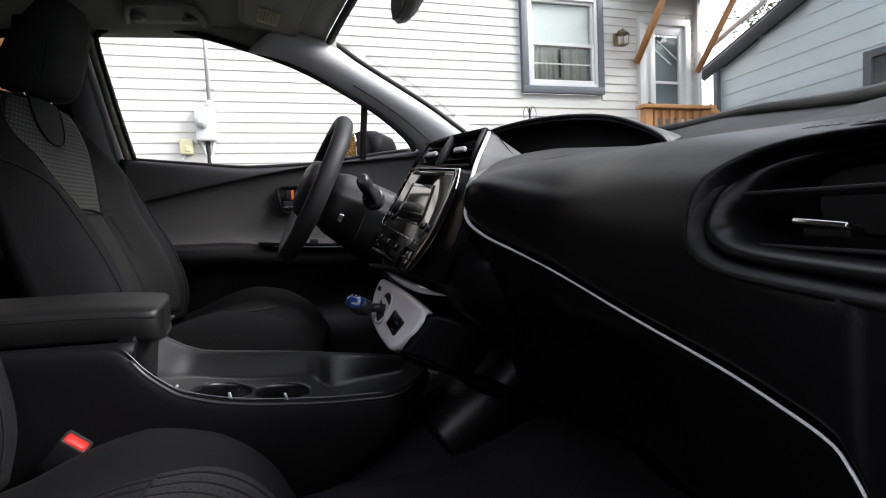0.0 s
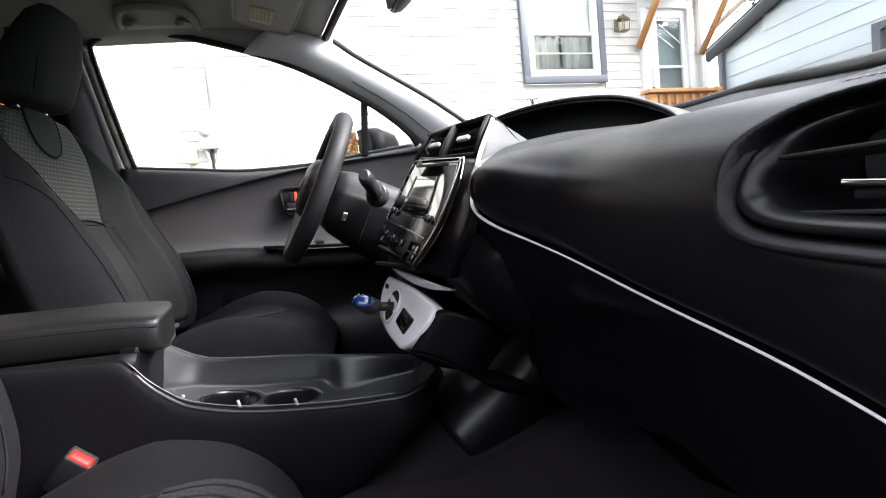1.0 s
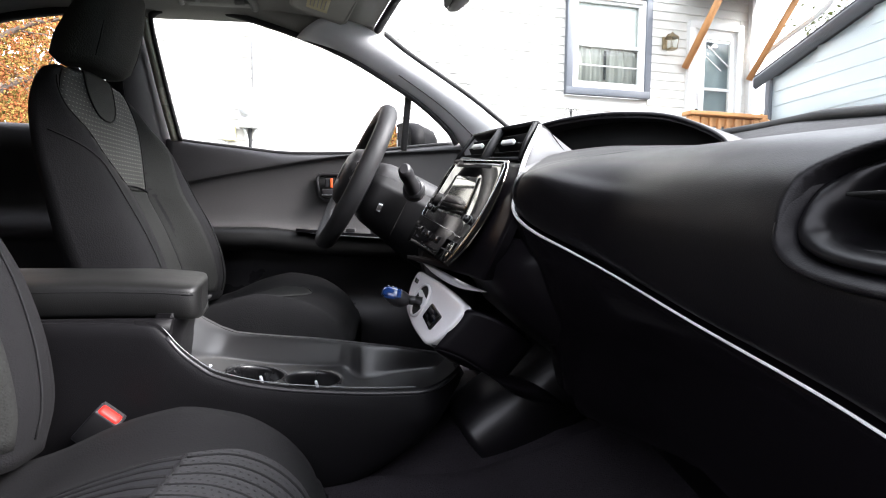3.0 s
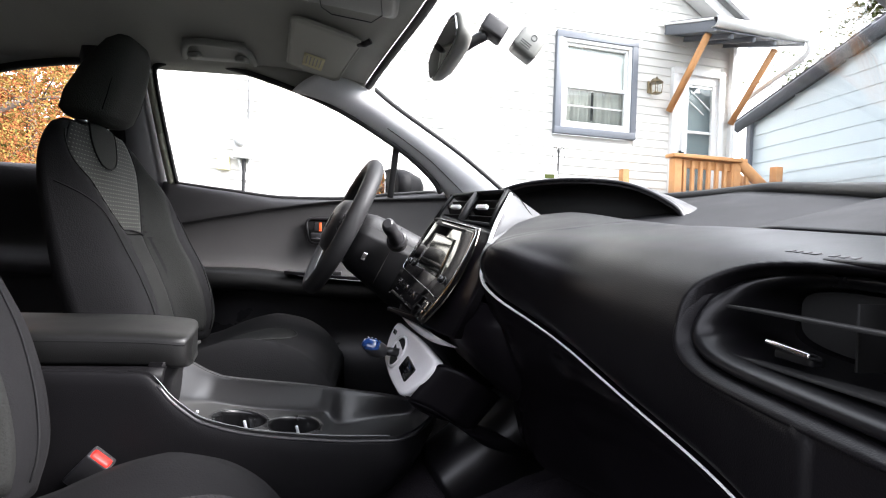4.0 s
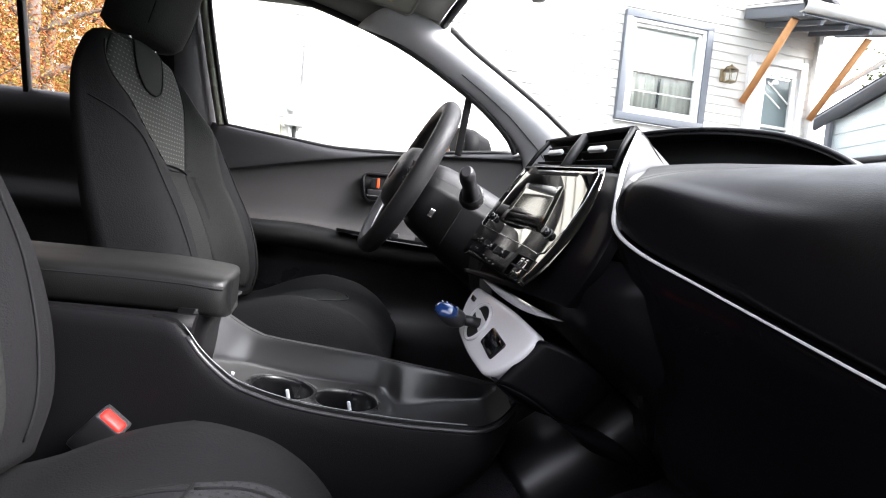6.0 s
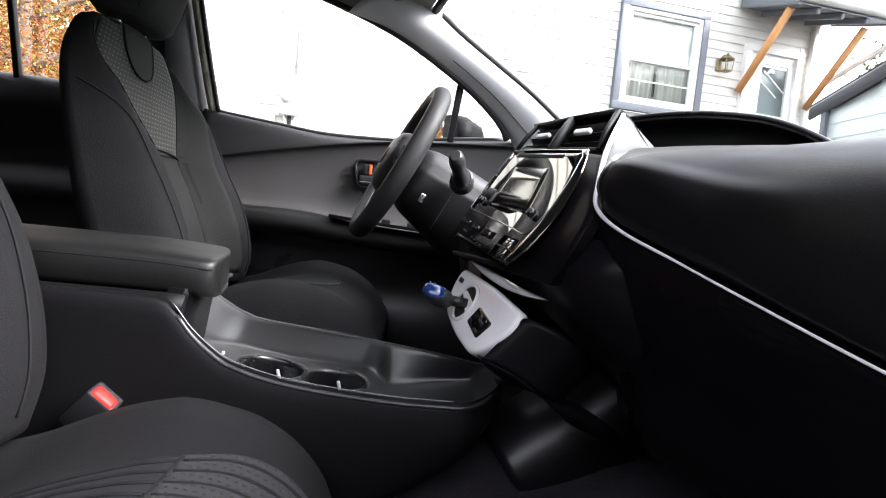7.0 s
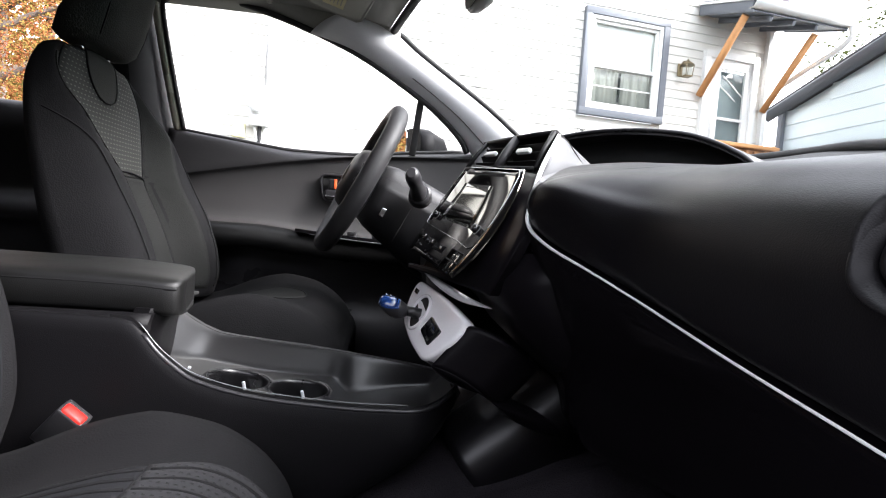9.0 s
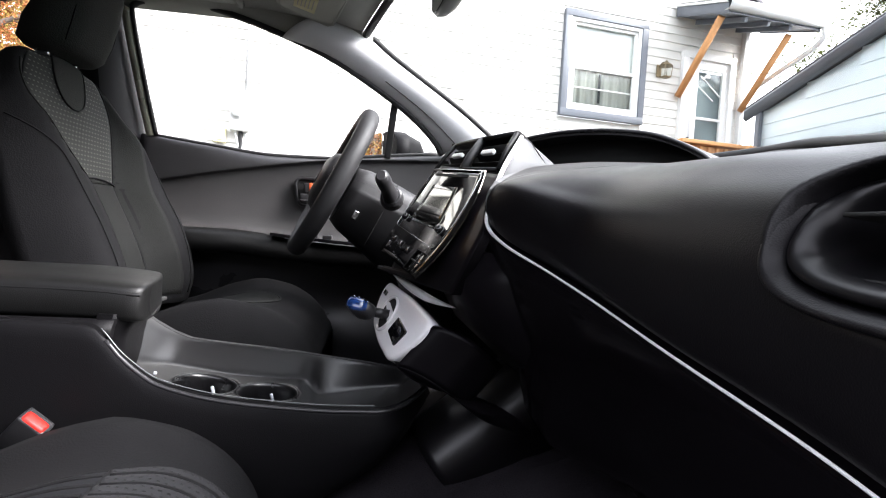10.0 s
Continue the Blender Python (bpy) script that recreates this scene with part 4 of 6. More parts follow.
for a in (math.pi / 2, -math.pi / 2, math.pi):
    rows = []
    for u in np.linspace(0.07, RW - 0.008, 6):
        w = 0.024 - 0.006 * u / RW
        d = Vector(on_wheel(u, a, 0.012 - 0.012 * u / RW))
        t = (wup if a != math.pi else wside)
        rows.append([d + t * w + waxis * 0.006, d - t * w + waxis * 0.006, d - t * w - waxis * 0.008, d + t * w - waxis * 0.008])
    sp = part("spoke", skin(rows, closed_v=True, caps=True), PLASTIC_SMOOTH, wheel, "satin black spoke")
    if a != math.pi:
        for k in range(3):
            c = on_wheel(0.105, a, 0.014) + wup * (0.018 - 0.018 * k)
            part("spoke_button", box(c, (0.008, 0.018, 0.012), 0.002), PLASTIC_SMOOTH, sp)
            part("mark", box(c + waxis * 0.0045, (0.001, 0.009, 0.003)), MARK, sp)
# column shroud with key cover
colu = thing("steering_column", "charcoal plastic steering column shroud with stalks", "steering column", (-0.05, 0.39, 0.86))
rows = []
for d, w, h0, h1 in ((0.035, 0.062, 0.058, 0.075), (0.06, 0.068, 0.066, 0.088), (0.10, 0.072, 0.07, 0.098), (0.15, 0.078, 0.07, 0.11), (0.20, 0.085, 0.07, 0.125), (0.30, 0.09, 0.07, 0.14)):
    c = HUB - waxis * d
    ring_pts = []
    for k in range(24):
        a = k / 24 * math.tau
        ca, sa = math.copysign(abs(math.cos(a)) ** 0.65, math.cos(a)), math.copysign(abs(math.sin(a)) ** 0.65, math.sin(a))
        ring_pts.append(c + wside * (w * ca) + wup * ((h0 if sa > 0 else h1) * sa))
    rows.append(ring_pts)
part("shroud", skin(rows, closed_v=True, caps=True), PLASTIC, colu)
# lower half takes a darker plastic to stand for the dim underside
low_rows = [[p + (p - (HUB - waxis * d)).normalized() * 0.0015 for p in ring[11:24] + ring[:2]] for d, ring in zip((0.035, 0.06, 0.10, 0.15, 0.20, 0.30), rows)]
part("lower_half_dark", thick(low_rows, 0.002, -wup), VENT, colu, "lower half of the shroud, blackened for the dim light below")
split = [HUB - waxis * 0.125 + wside * (-0.0755) + wup * s for s in np.linspace(-0.095, 0.06, 6)]
part("shroud_seam", tube(split, 0.0015, 6), DARK, colu)
tab_c = HUB - waxis * 0.075 - wside * 0.071 - wup * 0.045
part("tag", box(tab_c, (0.012, 0.004, 0.02), 0.002, pose(0, 0, 0, 0, 25, 0)), CHROME, colu, "small bright clip")
stalk_root, stalk_tip = Vector((-0.086, 0.285, 0.890)), Vector((-0.110, 0.178, 0.924))
mid = stalk_root.lerp(stalk_tip, 0.5)
part("wiper_stalk", tube(smooth_line([stalk_root, mid, stalk_tip], 10), [0.018, 0.0175, 0.016, 0.0145, 0.014, 0.0145, 0.0155, 0.0155, 0.0145, 0.009], 14, flat=1.15), PLASTIC_SMOOTH, colu, "satin black wiper stalk")
part("stalk_collar", cylinder(stalk_root + Vector((0.004, 0.03, -0.006)), stalk_root + Vector((0, -0.008, 0.002)), 0.027, 0.023, 20, 0.003), PLASTIC_SMOOTH, colu)
part("light_stalk", tube([(-0.075, 0.50, 0.90), (-0.09, 0.57, 0.925), (-0.095, 0.61, 0.935)], [0.014, 0.012, 0.011], 12), PLASTIC_SMOOTH, colu)
rows = []
for y in np.linspace(0.15, 0.66, 16):
    rows.append(smooth_line([(-0.02, y, 0.845), (-0.055, y, 0.81), (-0.07, y, 0.75), (-0.05, y, 0.68), (0.03, y, 0.60)], 14))
part("knee_panel", thick(rows, 0.02, (1, 0, 0)), PLASTIC, dash, "charcoal knee panel under the column")

# ---------------------------------------------------------------- shift plate and lever
plate_ob = thing("gear_selector", "gloss white gear selector surround with blue and black lever", "gear selector", (-0.07, -0.06, 0.60))
PT, PL, PB, PR = Vector((-0.087, 0.036, 0.729)), Vector((-0.112, 0.02, 0.661)), Vector((-0.079, -0.152, 0.637)), Vector((-0.034, -0.158, 0.694))
pn = (PR - PT).cross(PL - PT).normalized()
if pn.x > 0:
    pn = -pn


def on_plate(u, v, out=0.0):
    return PT.lerp(PR, u).lerp(PL.lerp(PB, u), v) + pn * out


part("plate", plate(rounded([on_plate(-0.03, -0.03), on_plate(0.55, -0.14), on_plate(1.02, -0.10), on_plate(1.03, 0.55), on_plate(0.88, 1.10), on_plate(0.4, 1.12), on_plate(-0.04, 0.98), on_plate(-0.10, 0.45)], 0.03, 7), 0.02, 0.007, 4, back=-pn), WHITE, plate_ob, "gloss white surround")
hole = [on_plate(0.31 + 0.145 * math.cos(a) - 0.03 * math.sin(a), 0.50 + 0.40 * math.sin(a), 0.0015) for a in (k / 32 * math.tau for k in range(32))]
part("gate", plate(hole, 0.003, back=-pn), DARK, plate_ob, "black lever gate")
part("gate_rim", tube([p + pn * 0.001 for p in hole], 0.0028, 8, closed=True, up=pn), WHITE, plate_ob)
sw = part("switch", plate(rounded([on_plate(0.56, 0.33, 0.003), on_plate(0.83, 0.40, 0.003), on_plate(0.80, 0.80, 0.003), on_plate(0.52, 0.72, 0.003)], 0.005), 0.004, 0.001, back=-pn), PIANO, plate_ob, "black switch with two buttons")
for v in (0.5, 0.68):
    part("mark", plate([on_plate(0.69, v, 0.0036), on_plate(0.77, v + 0.01, 0.0036), on_plate(0.77, v + 0.05, 0.0036), on_plate(0.69, v + 0.04, 0.0036)], 0.0004, back=-pn), PLASTIC, sw)
part("park_button", plate([on_plate(0.02, 0.16, 0.003), on_plate(0.09, 0.16, 0.003), on_plate(0.09, 0.27, 0.003), on_plate(0.02, 0.27, 0.003)], 0.003, 0.001, back=-pn), PIANO, plate_ob)
side = []
for v in np.linspace(-0.02, 1.0, 12):
    p = on_plate(1.01, v, -0.004)
    side.append(smooth_line([p, p + Vector((0.014, -0.009, -0.001)), p + Vector((0.040, -0.018, -0.010)), p + Vector((0.070, -0.020, -0.028)), p + Vector((0.10, 0.0, -0.055))], 16))
part("cowl", thick(side, 0.008, (0.5, 0.8, 0)), FACE, plate_ob, "satin black cowl beside the surround")
low = []
for u in np.linspace(1.01, 0.1, 12):
    p = on_plate(u, 1.02 if u < 0.9 else 1.0, -0.006)
    low.append(smooth_line([p, p + Vector((0.008, -0.003, -0.008)), p + Vector((0.030, 0.0, -0.022)), p + Vector((0.065, 0.008, -0.036)), p + Vector((0.11, 0.025, -0.05))], 14))
part("cowl", thick(low, 0.006, (1, 0, 0)), FACE, plate_ob, "black panel under the surround")
part("cowl", thick([smooth_line([q, q + Vector((0.008, 0.0, -0.008)), q + Vector((0.030, 0.004, -0.022)), q + Vector((0.065, 0.012, -0.036)), q + Vector((0.11, 0.03, -0.05))], 14) for q in side[-1]], 0.006, (0.5, 0.8, 0)), FACE, plate_ob, "black panel under the surround")
root = on_plate(0.34, 0.5, 0.0)
tipc = Vector((-0.140, -0.030, 0.692))
part("stem", tube([root, root.lerp(tipc, 0.5)], 0.008, 12), PLASTIC_SMOOTH, plate_ob)
# teardrop knob: a black lower shell and a blue faceted cap over it, thickest at the far end
kdir = (tipc - root).normalized()
kside = kdir.cross(Vector((0, 0, 1))).normalized()
kup = kside.cross(kdir).normalized()


def knob_ring(d, half, up_h, down_h, rise, low, high, n=18):
    """Part of a ring round the knob's axis, d along it, between two angles."""
    c = root + kdir * d + kup * rise
    pts = []
    for k in range(n):
        q = low + (high - low) * k / (n - 1)
        h = up_h if math.sin(q) > 0 else down_h
        pts.append(c + kside * (half * math.cos(q)) + kup * (h * math.sin(q)))
    return pts


KNOB = [(0.76 * d + 0.004, w, u, l, r) for d, w, u, l, r in ((0.022, 0.007, 0.006, 0.007, 0.0), (0.030, 0.013, 0.009, 0.014, 0.002), (0.042, 0.017, 0.012, 0.018, 0.003), (0.056, 0.0185, 0.0135, 0.018, 0.004), (0.068, 0.0175, 0.013, 0.014, 0.005), (0.078, 0.014, 0.011, 0.009, 0.006), (0.084, 0.008, 0.007, 0.004, 0.006), (0.086, 0.002, 0.002, 0.001, 0.006))]
kn = part("knob", skin([knob_ring(d, w, u, l, r, 0, math.tau * 23 / 24, 24) for d, w, u, l, r in KNOB], closed_v=True, caps=True), PLASTIC_SMOOTH, plate_ob, "black shift knob")
part("cap", thick([knob_ring(d, w + 0.0012, u + 0.0012, l, r, -0.25 + 0.25 * i, math.pi + 0.25 - 0.25 * i, 9) for i, (d, w, u, l, r) in zip((1.6, 0.8, 0.2, -0.3, -0.8, -1.0), KNOB[2:])], 0.0012, -kup), BLUE, kn, "blue translucent knob cap")
part("cap_edge", tube([knob_ring(d, w + 0.0016, u, l, r, -0.25 + 0.25 * i, 0, 2)[0] for i, (d, w, u, l, r) in zip((1.6, 0.8, 0.2, -0.3, -0.8), KNOB[2:])], 0.0007, 6), MARK, kn, "thin bright line under the cap")
for i, (d, q, ln) in enumerate(((0.050, 0.55, 0.008), (0.056, 0.40, 0.006), (0.060, 0.75, 0.007), (0.066, 0.55, 0.006), (0.070, 0.85, 0.006), (0.074, 0.35, 0.005))):
    p = root + kdir * (0.76 * d + 0.004) + kup * (0.0045 + 0.0143 * math.sin(q)) + kside * (0.0195 * math.cos(q))
    part("mark", tube([p, p + kdir * ln * 0.6 + kup * ln * 0.5], 0.0009, 5), MARK, kn)

# white blade under the stack, over the shift panel
blade = smooth_line([(-0.084, 0.018, 0.748), (-0.06, -0.03, 0.735), (-0.03, -0.09, 0.722), (0.0, -0.14, 0.716)], 14)
part("white_blade", thick([[p + Vector((0, 0, 0.0035 * math.sin(i / 13 * math.pi))), p - Vector((0.004 * math.sin(i / 13 * math.pi), 0, 0.006 * math.sin(i / 13 * math.pi)))] for i, p in enumerate(blade)], 0.006, (1, 0, 0)), WHITE, dash, "gloss white blade-shaped trim")

# ---------------------------------------------------------------- centre console
con = thing("centre_console", "charcoal centre console with cup holders and padded armrest", "centre console", (-0.4, -0.02, 0.33))
TRX, TRZ = (-0.80, -0.56, -0.485, -0.470, -0.457, -0.440, -0.419, -0.390, -0.317, -0.246, -0.15, -0.102, -0.04, 0.0), (0.682, 0.68, 0.678, 0.674, 0.662, 0.641, 0.622, 0.603, 0.584, 0.576, 0.571, 0.571, 0.576, 0.58)
FTX, FTZ = (-0.80, -0.56, -0.50, -0.487, -0.455, -0.42, -0.35, -0.27, -0.175, -0.09, -0.052, 0.0), (0.68, 0.678, 0.657, 0.646, 0.626, 0.612, 0.604, 0.597, 0.585, 0.574, 0.567, 0.562)


CUPS = ((-0.357, -0.032, 0.0425), (-0.2645, -0.036, 0.0435))


def ramp(q, r):
    """0 below -r, q above r, and a round fillet between."""
    return 0.0 if q < -r else q if q > r else (q + r) ** 2 / (4 * r)


def tray_floor(x):
    """Cup platform at the back, a step down, and the front tray with its end wall."""
    step = min(max((x + 0.226) / 0.032, 0), 1)
    step = step * step * (3 - 2 * step)
    plat = curve_at((-0.50, -0.43, -0.39, -0.33, -0.25, -0.19), (0.600, 0.582, 0.573, 0.563, 0.557, 0.555), x)
    front = curve_at((-0.23, -0.10, 0.0), (0.543, 0.541, 0.543), x)
    return plat + (front - plat) * step


def foot_y(x):
    """Where the far wall of the tray stands on its floor."""
    return curve_at((-0.50, -0.455, -0.425, -0.337, -0.232, -0.212, -0.19, -0.12, -0.055, 0.0), (-0.03, 0.002, 0.026, 0.038, 0.045, 0.036, 0.012, 0.044, 0.066, 0.075), x)


def near_y(x):
    """The rim on the passenger's side, curving in towards the nose."""
    return -0.130 + 0.10 * max((x + 0.10) / 0.08, 0) ** 2.2


NOSE = -0.02
rows = []
for x in np.linspace(-0.50, NOSE, 110):
    a, b, fl, fy = curve_at(TRX, TRZ, x), curve_at(FTX, FTZ, x), tray_floor(x), foot_y(x)
    fl = max(fl, fl + (min(a, b) - fl) * ramp((x + 0.052) / 0.026, 0.25)) if x > -0.065 else fl
    row = []
    for y in np.linspace(near_y(x) + 0.002, 0.088, 60):
        q = (y - fy) / (0.088 - fy)
        rise = (ramp(q, 0.16) - max(q - 0.66, 0) ** 2 / 0.68) / 0.83
        z = fl + (b - fl) * rise
        near = min(max((y - near_y(x) - 0.002) / 0.016, 0), 1)
        z += (a - 0.002 - fl) * (1 - near) ** 2.2
        if any(math.hypot(x - cx, y - cy) < r * 1.03 for cx, cy, r in CUPS):
            z -= 0.085
        row.append((x, y, z))
    rows.append(row)
part("console_top", thick(rows, 0.004, (0, 0, -1)), TRAY, con, "satin black tray with two cup holders")
part("edge_strip", tube([(x, near_y(x) - 0.001, curve_at(TRX, TRZ, x) + 0.001) for x in np.linspace(-0.462, -0.10, 72)], 0.0008, 8), EDGE, con, "thin silver edge strip")
part("edge_lip", tube([(x, near_y(x) - 0.001, curve_at(TRX, TRZ, x) - 0.008) for x in np.linspace(-0.456, NOSE, 80)], 0.0032, 8), PLASTIC_SMOOTH, con)
rows = []
for x in np.linspace(-0.85, NOSE, 60):
    a = curve_at(TRX, TRZ, x) - 0.006
    k = near_y(x) + 0.13
    foot = 0.36 if x < -0.34 else 0.36 + 0.18 * ((x + 0.34) / 0.34) ** 1.6
    rows.append(smooth_line([(x, -0.132 + k, a), (x, -0.137 + k, a - 0.025), (x, -0.138 + k, (a + foot) / 2), (x, -0.125 + k, foot + 0.02), (x, -0.09 + k, foot)], 14))
part("side_panel", thick(rows, 0.01, (0, 1, 0)), CONSOLE_SHADED, con, "charcoal side panel, darkened for the shade beside the passenger seat")
rows = [[(x, 0.09, curve_at(FTX, FTZ, x)), (x, 0.10, 0.5), (x, 0.10, 0.36)] for x in np.linspace(-0.85, NOSE, 30)]
part("side_panel", thick(rows, 0.01, (0, -1, 0)), PLASTIC, con)
part("end_panel", thick([[(NOSE + 0.008 * math.sin(u * 3.14), y, z) for z, u in ((0.574, 0), (0.56, 0.5), (0.545, 1))] for y in np.linspace(-0.03, 0.09, 8)], 0.01, (-1, 0, 0)), PLASTIC, con)
part("print_tag", box((-0.415, -0.075, 0.5945), (0.004, 0.003, 0.004), 0.0005, pose(0, 0, 0, 0, 15, 0)), MARK, con, "small pale printed mark")
for cx, cy, r in CUPS:
    prof = ((1.12, -0.003), (1.08, 0.0003), (1.04, 0.0004), (1.0, -0.001), (0.97, -0.004), (0.955, -0.009), (0.945, -0.016), (0.92, -0.05), (0.86, -0.072), (0.5, -0.078), (0.02, -0.078))
    part("cup_holder", skin([[(cx + r * s * math.cos(a), cy + r * s * math.sin(a), tray_floor(cx + r * s * math.cos(a)) + dz) for a in (k / 40 * math.tau for k in range(40))] for s, dz in prof], closed_v=True), PIANO_SOFT, con, "deep black cup holder")
    part("cup_finger", box((cx + 0.002, cy + 0.030, tray_floor(cx) - 0.022), (0.005, 0.006, 0.020), 0.002, pose(0, 0, 0, 0, -14, 20)), MARK, con, "pale rubber cup finger")
rows = []
for x, s in ((-0.4235, 0.70), (-0.424, 0.84), (-0.4265, 0.92), (-0.432, 0.97), (-0.445, 1.0), (-0.475, 1.005), (-0.55, 1.02), (-0.68, 1.03), (-0.80, 1.03), (-0.86, 0.98), (-0.87, 0.8)):
    ring_pts = []
    for k in range(28):
        a = k / 28 * math.tau
        ca, sa = math.copysign(abs(math.cos(a)) ** 0.24, math.cos(a)), math.copysign(abs(math.sin(a)) ** 0.32, math.sin(a))
        yy = ca * (0.106 * s)
        ring_pts.append((x - 0.055 * max((yy + 0.10) / 0.2, 0) ** 1.8 * min(max((x + 0.58) / 0.1, 0), 1), -0.004 + yy, 0.702 + sa * 0.027 * (0.25 + 0.75 * s) + 0.004 * (1 - (yy / 0.11) ** 2) * (sa > 0) - 0.008 * max(x + 0.5, 0) / 0.1))
    rows.append(ring_pts)
arm = part("armrest", skin(rows, closed_v=True, caps=True), LEATHER, con, "padded black armrest lid with stitched edge")
stitch = [(x, -0.004 - 0.1045 * s, 0.7115 - 0.008 * max(x + 0.5, 0) / 0.1) for x, s in ((-0.428, 0.93), (-0.434, 0.968), (-0.448, 0.985), (-0.475, 0.99), (-0.55, 1.005), (-0.68, 1.015), (-0.80, 1.015), (-0.855, 0.97))]
part("stitching", tube(smooth_line([(p[0], p[1] - 0.0012, p[2] + 0.004) for p in stitch], 30), 0.0019, 6), THREAD, arm)
part("lid_gap", box((-0.665, -0.004, 0.677), (0.40, 0.196, 0.006), 0.002), DARK, con)
rows = []
for x in np.linspace(-0.86, -0.452, 16):
    rows.append([(x, -0.118, 0.677), (x, -0.126, 0.668), (x, -0.13, 0.655)])
part("lid_base", thick([[(x0 - 0.040 * max((y + 0.10) / 0.19, 0) ** 1.8 - 0.02 * max((-0.085 - y) / 0.027, 0) ** 2, y, z) for x0, z in ((-0.436, 0.684), (-0.440, 0.672), (-0.447, 0.660), (-0.453, 0.648), (-0.456, 0.63), (-0.457, 0.585))] for y in np.linspace(-0.112, 0.09, 16)], 0.02, (-1, 0, 0)), CONSOLE_SHADED, con, "black front of the armrest box")
part("box_side", thick(rows, 0.01, (0, 1, 0)), CONSOLE_SHADED, con)
# two small pale clips on the carpet side, in front of the console
tagpart = thing("floor_clips", "two small white plastic clips beside the console", "clip", (-0.05, -0.13, 0.6))
part("clip", plate([(-0.056, -0.100, 0.622), (-0.044, -0.100, 0.625), (-0.036, -0.100, 0.616), (-0.048, -0.100, 0.614)], 0.002), WHITE, tagpart)
part("clip", plate([(-0.038, -0.100, 0.622), (-0.018, -0.100, 0.614), (-0.023, -0.100, 0.603), (-0.034, -0.100, 0.613)], 0.002), WHITE, tagpart)
# footwell hump ahead of the console
ax0, ax1 = Vector((0.165, -0.055, 0.570)), Vector((0.006, -0.055, 0.438))
across = Vector((0.65, 0, -0.76))
rows = []
for u in np.linspace(0, 1, 16):
    c = ax0.lerp(ax1, u)
    w = 1.0 + 0.10 * u
    rows.append(smooth_line([c - across * 0.055 * w + Vector((0, 0.10, 0)), c - across * 0.050 * w + Vector((0, 0.03, 0)), c - across * 0.030 * w + Vector((0, -0.008, 0)), c + Vector((0, -0.022, 0)), c + across * 0.040 * w + Vector((0, -0.012, 0)), c + across * 0.085 * w + Vector((0, 0.015, 0)), c + across * 0.13 * w + Vector((0, 0.06, 0))], 26))
tagged(part("trim_tunnel", thick(rows, 0.01, (0.3, 1, 0)), FOOT), "satin black tunnel cover in the footwell", "trim", kind="structure")


rows = [smooth_line([(x, -0.120, 0.425 + 0.30 * max(x + 0.02, 0)), (x, -0.17, 0.405 + 0.22 * max(x + 0.02, 0)), (x, -0.24, 0.385 + 0.1 * max(x + 0.02, 0)), (x, -0.34, 0.36), (x, -0.42, 0.345)], 12) for x in np.linspace(-0.60, 0.45, 22)]
tagged(part("trim_tunnel_carpet", thick(rows, 0.01, (0, 1, 0)), CARPET), "black carpet along the tunnel's side", "carpet", kind="structure")

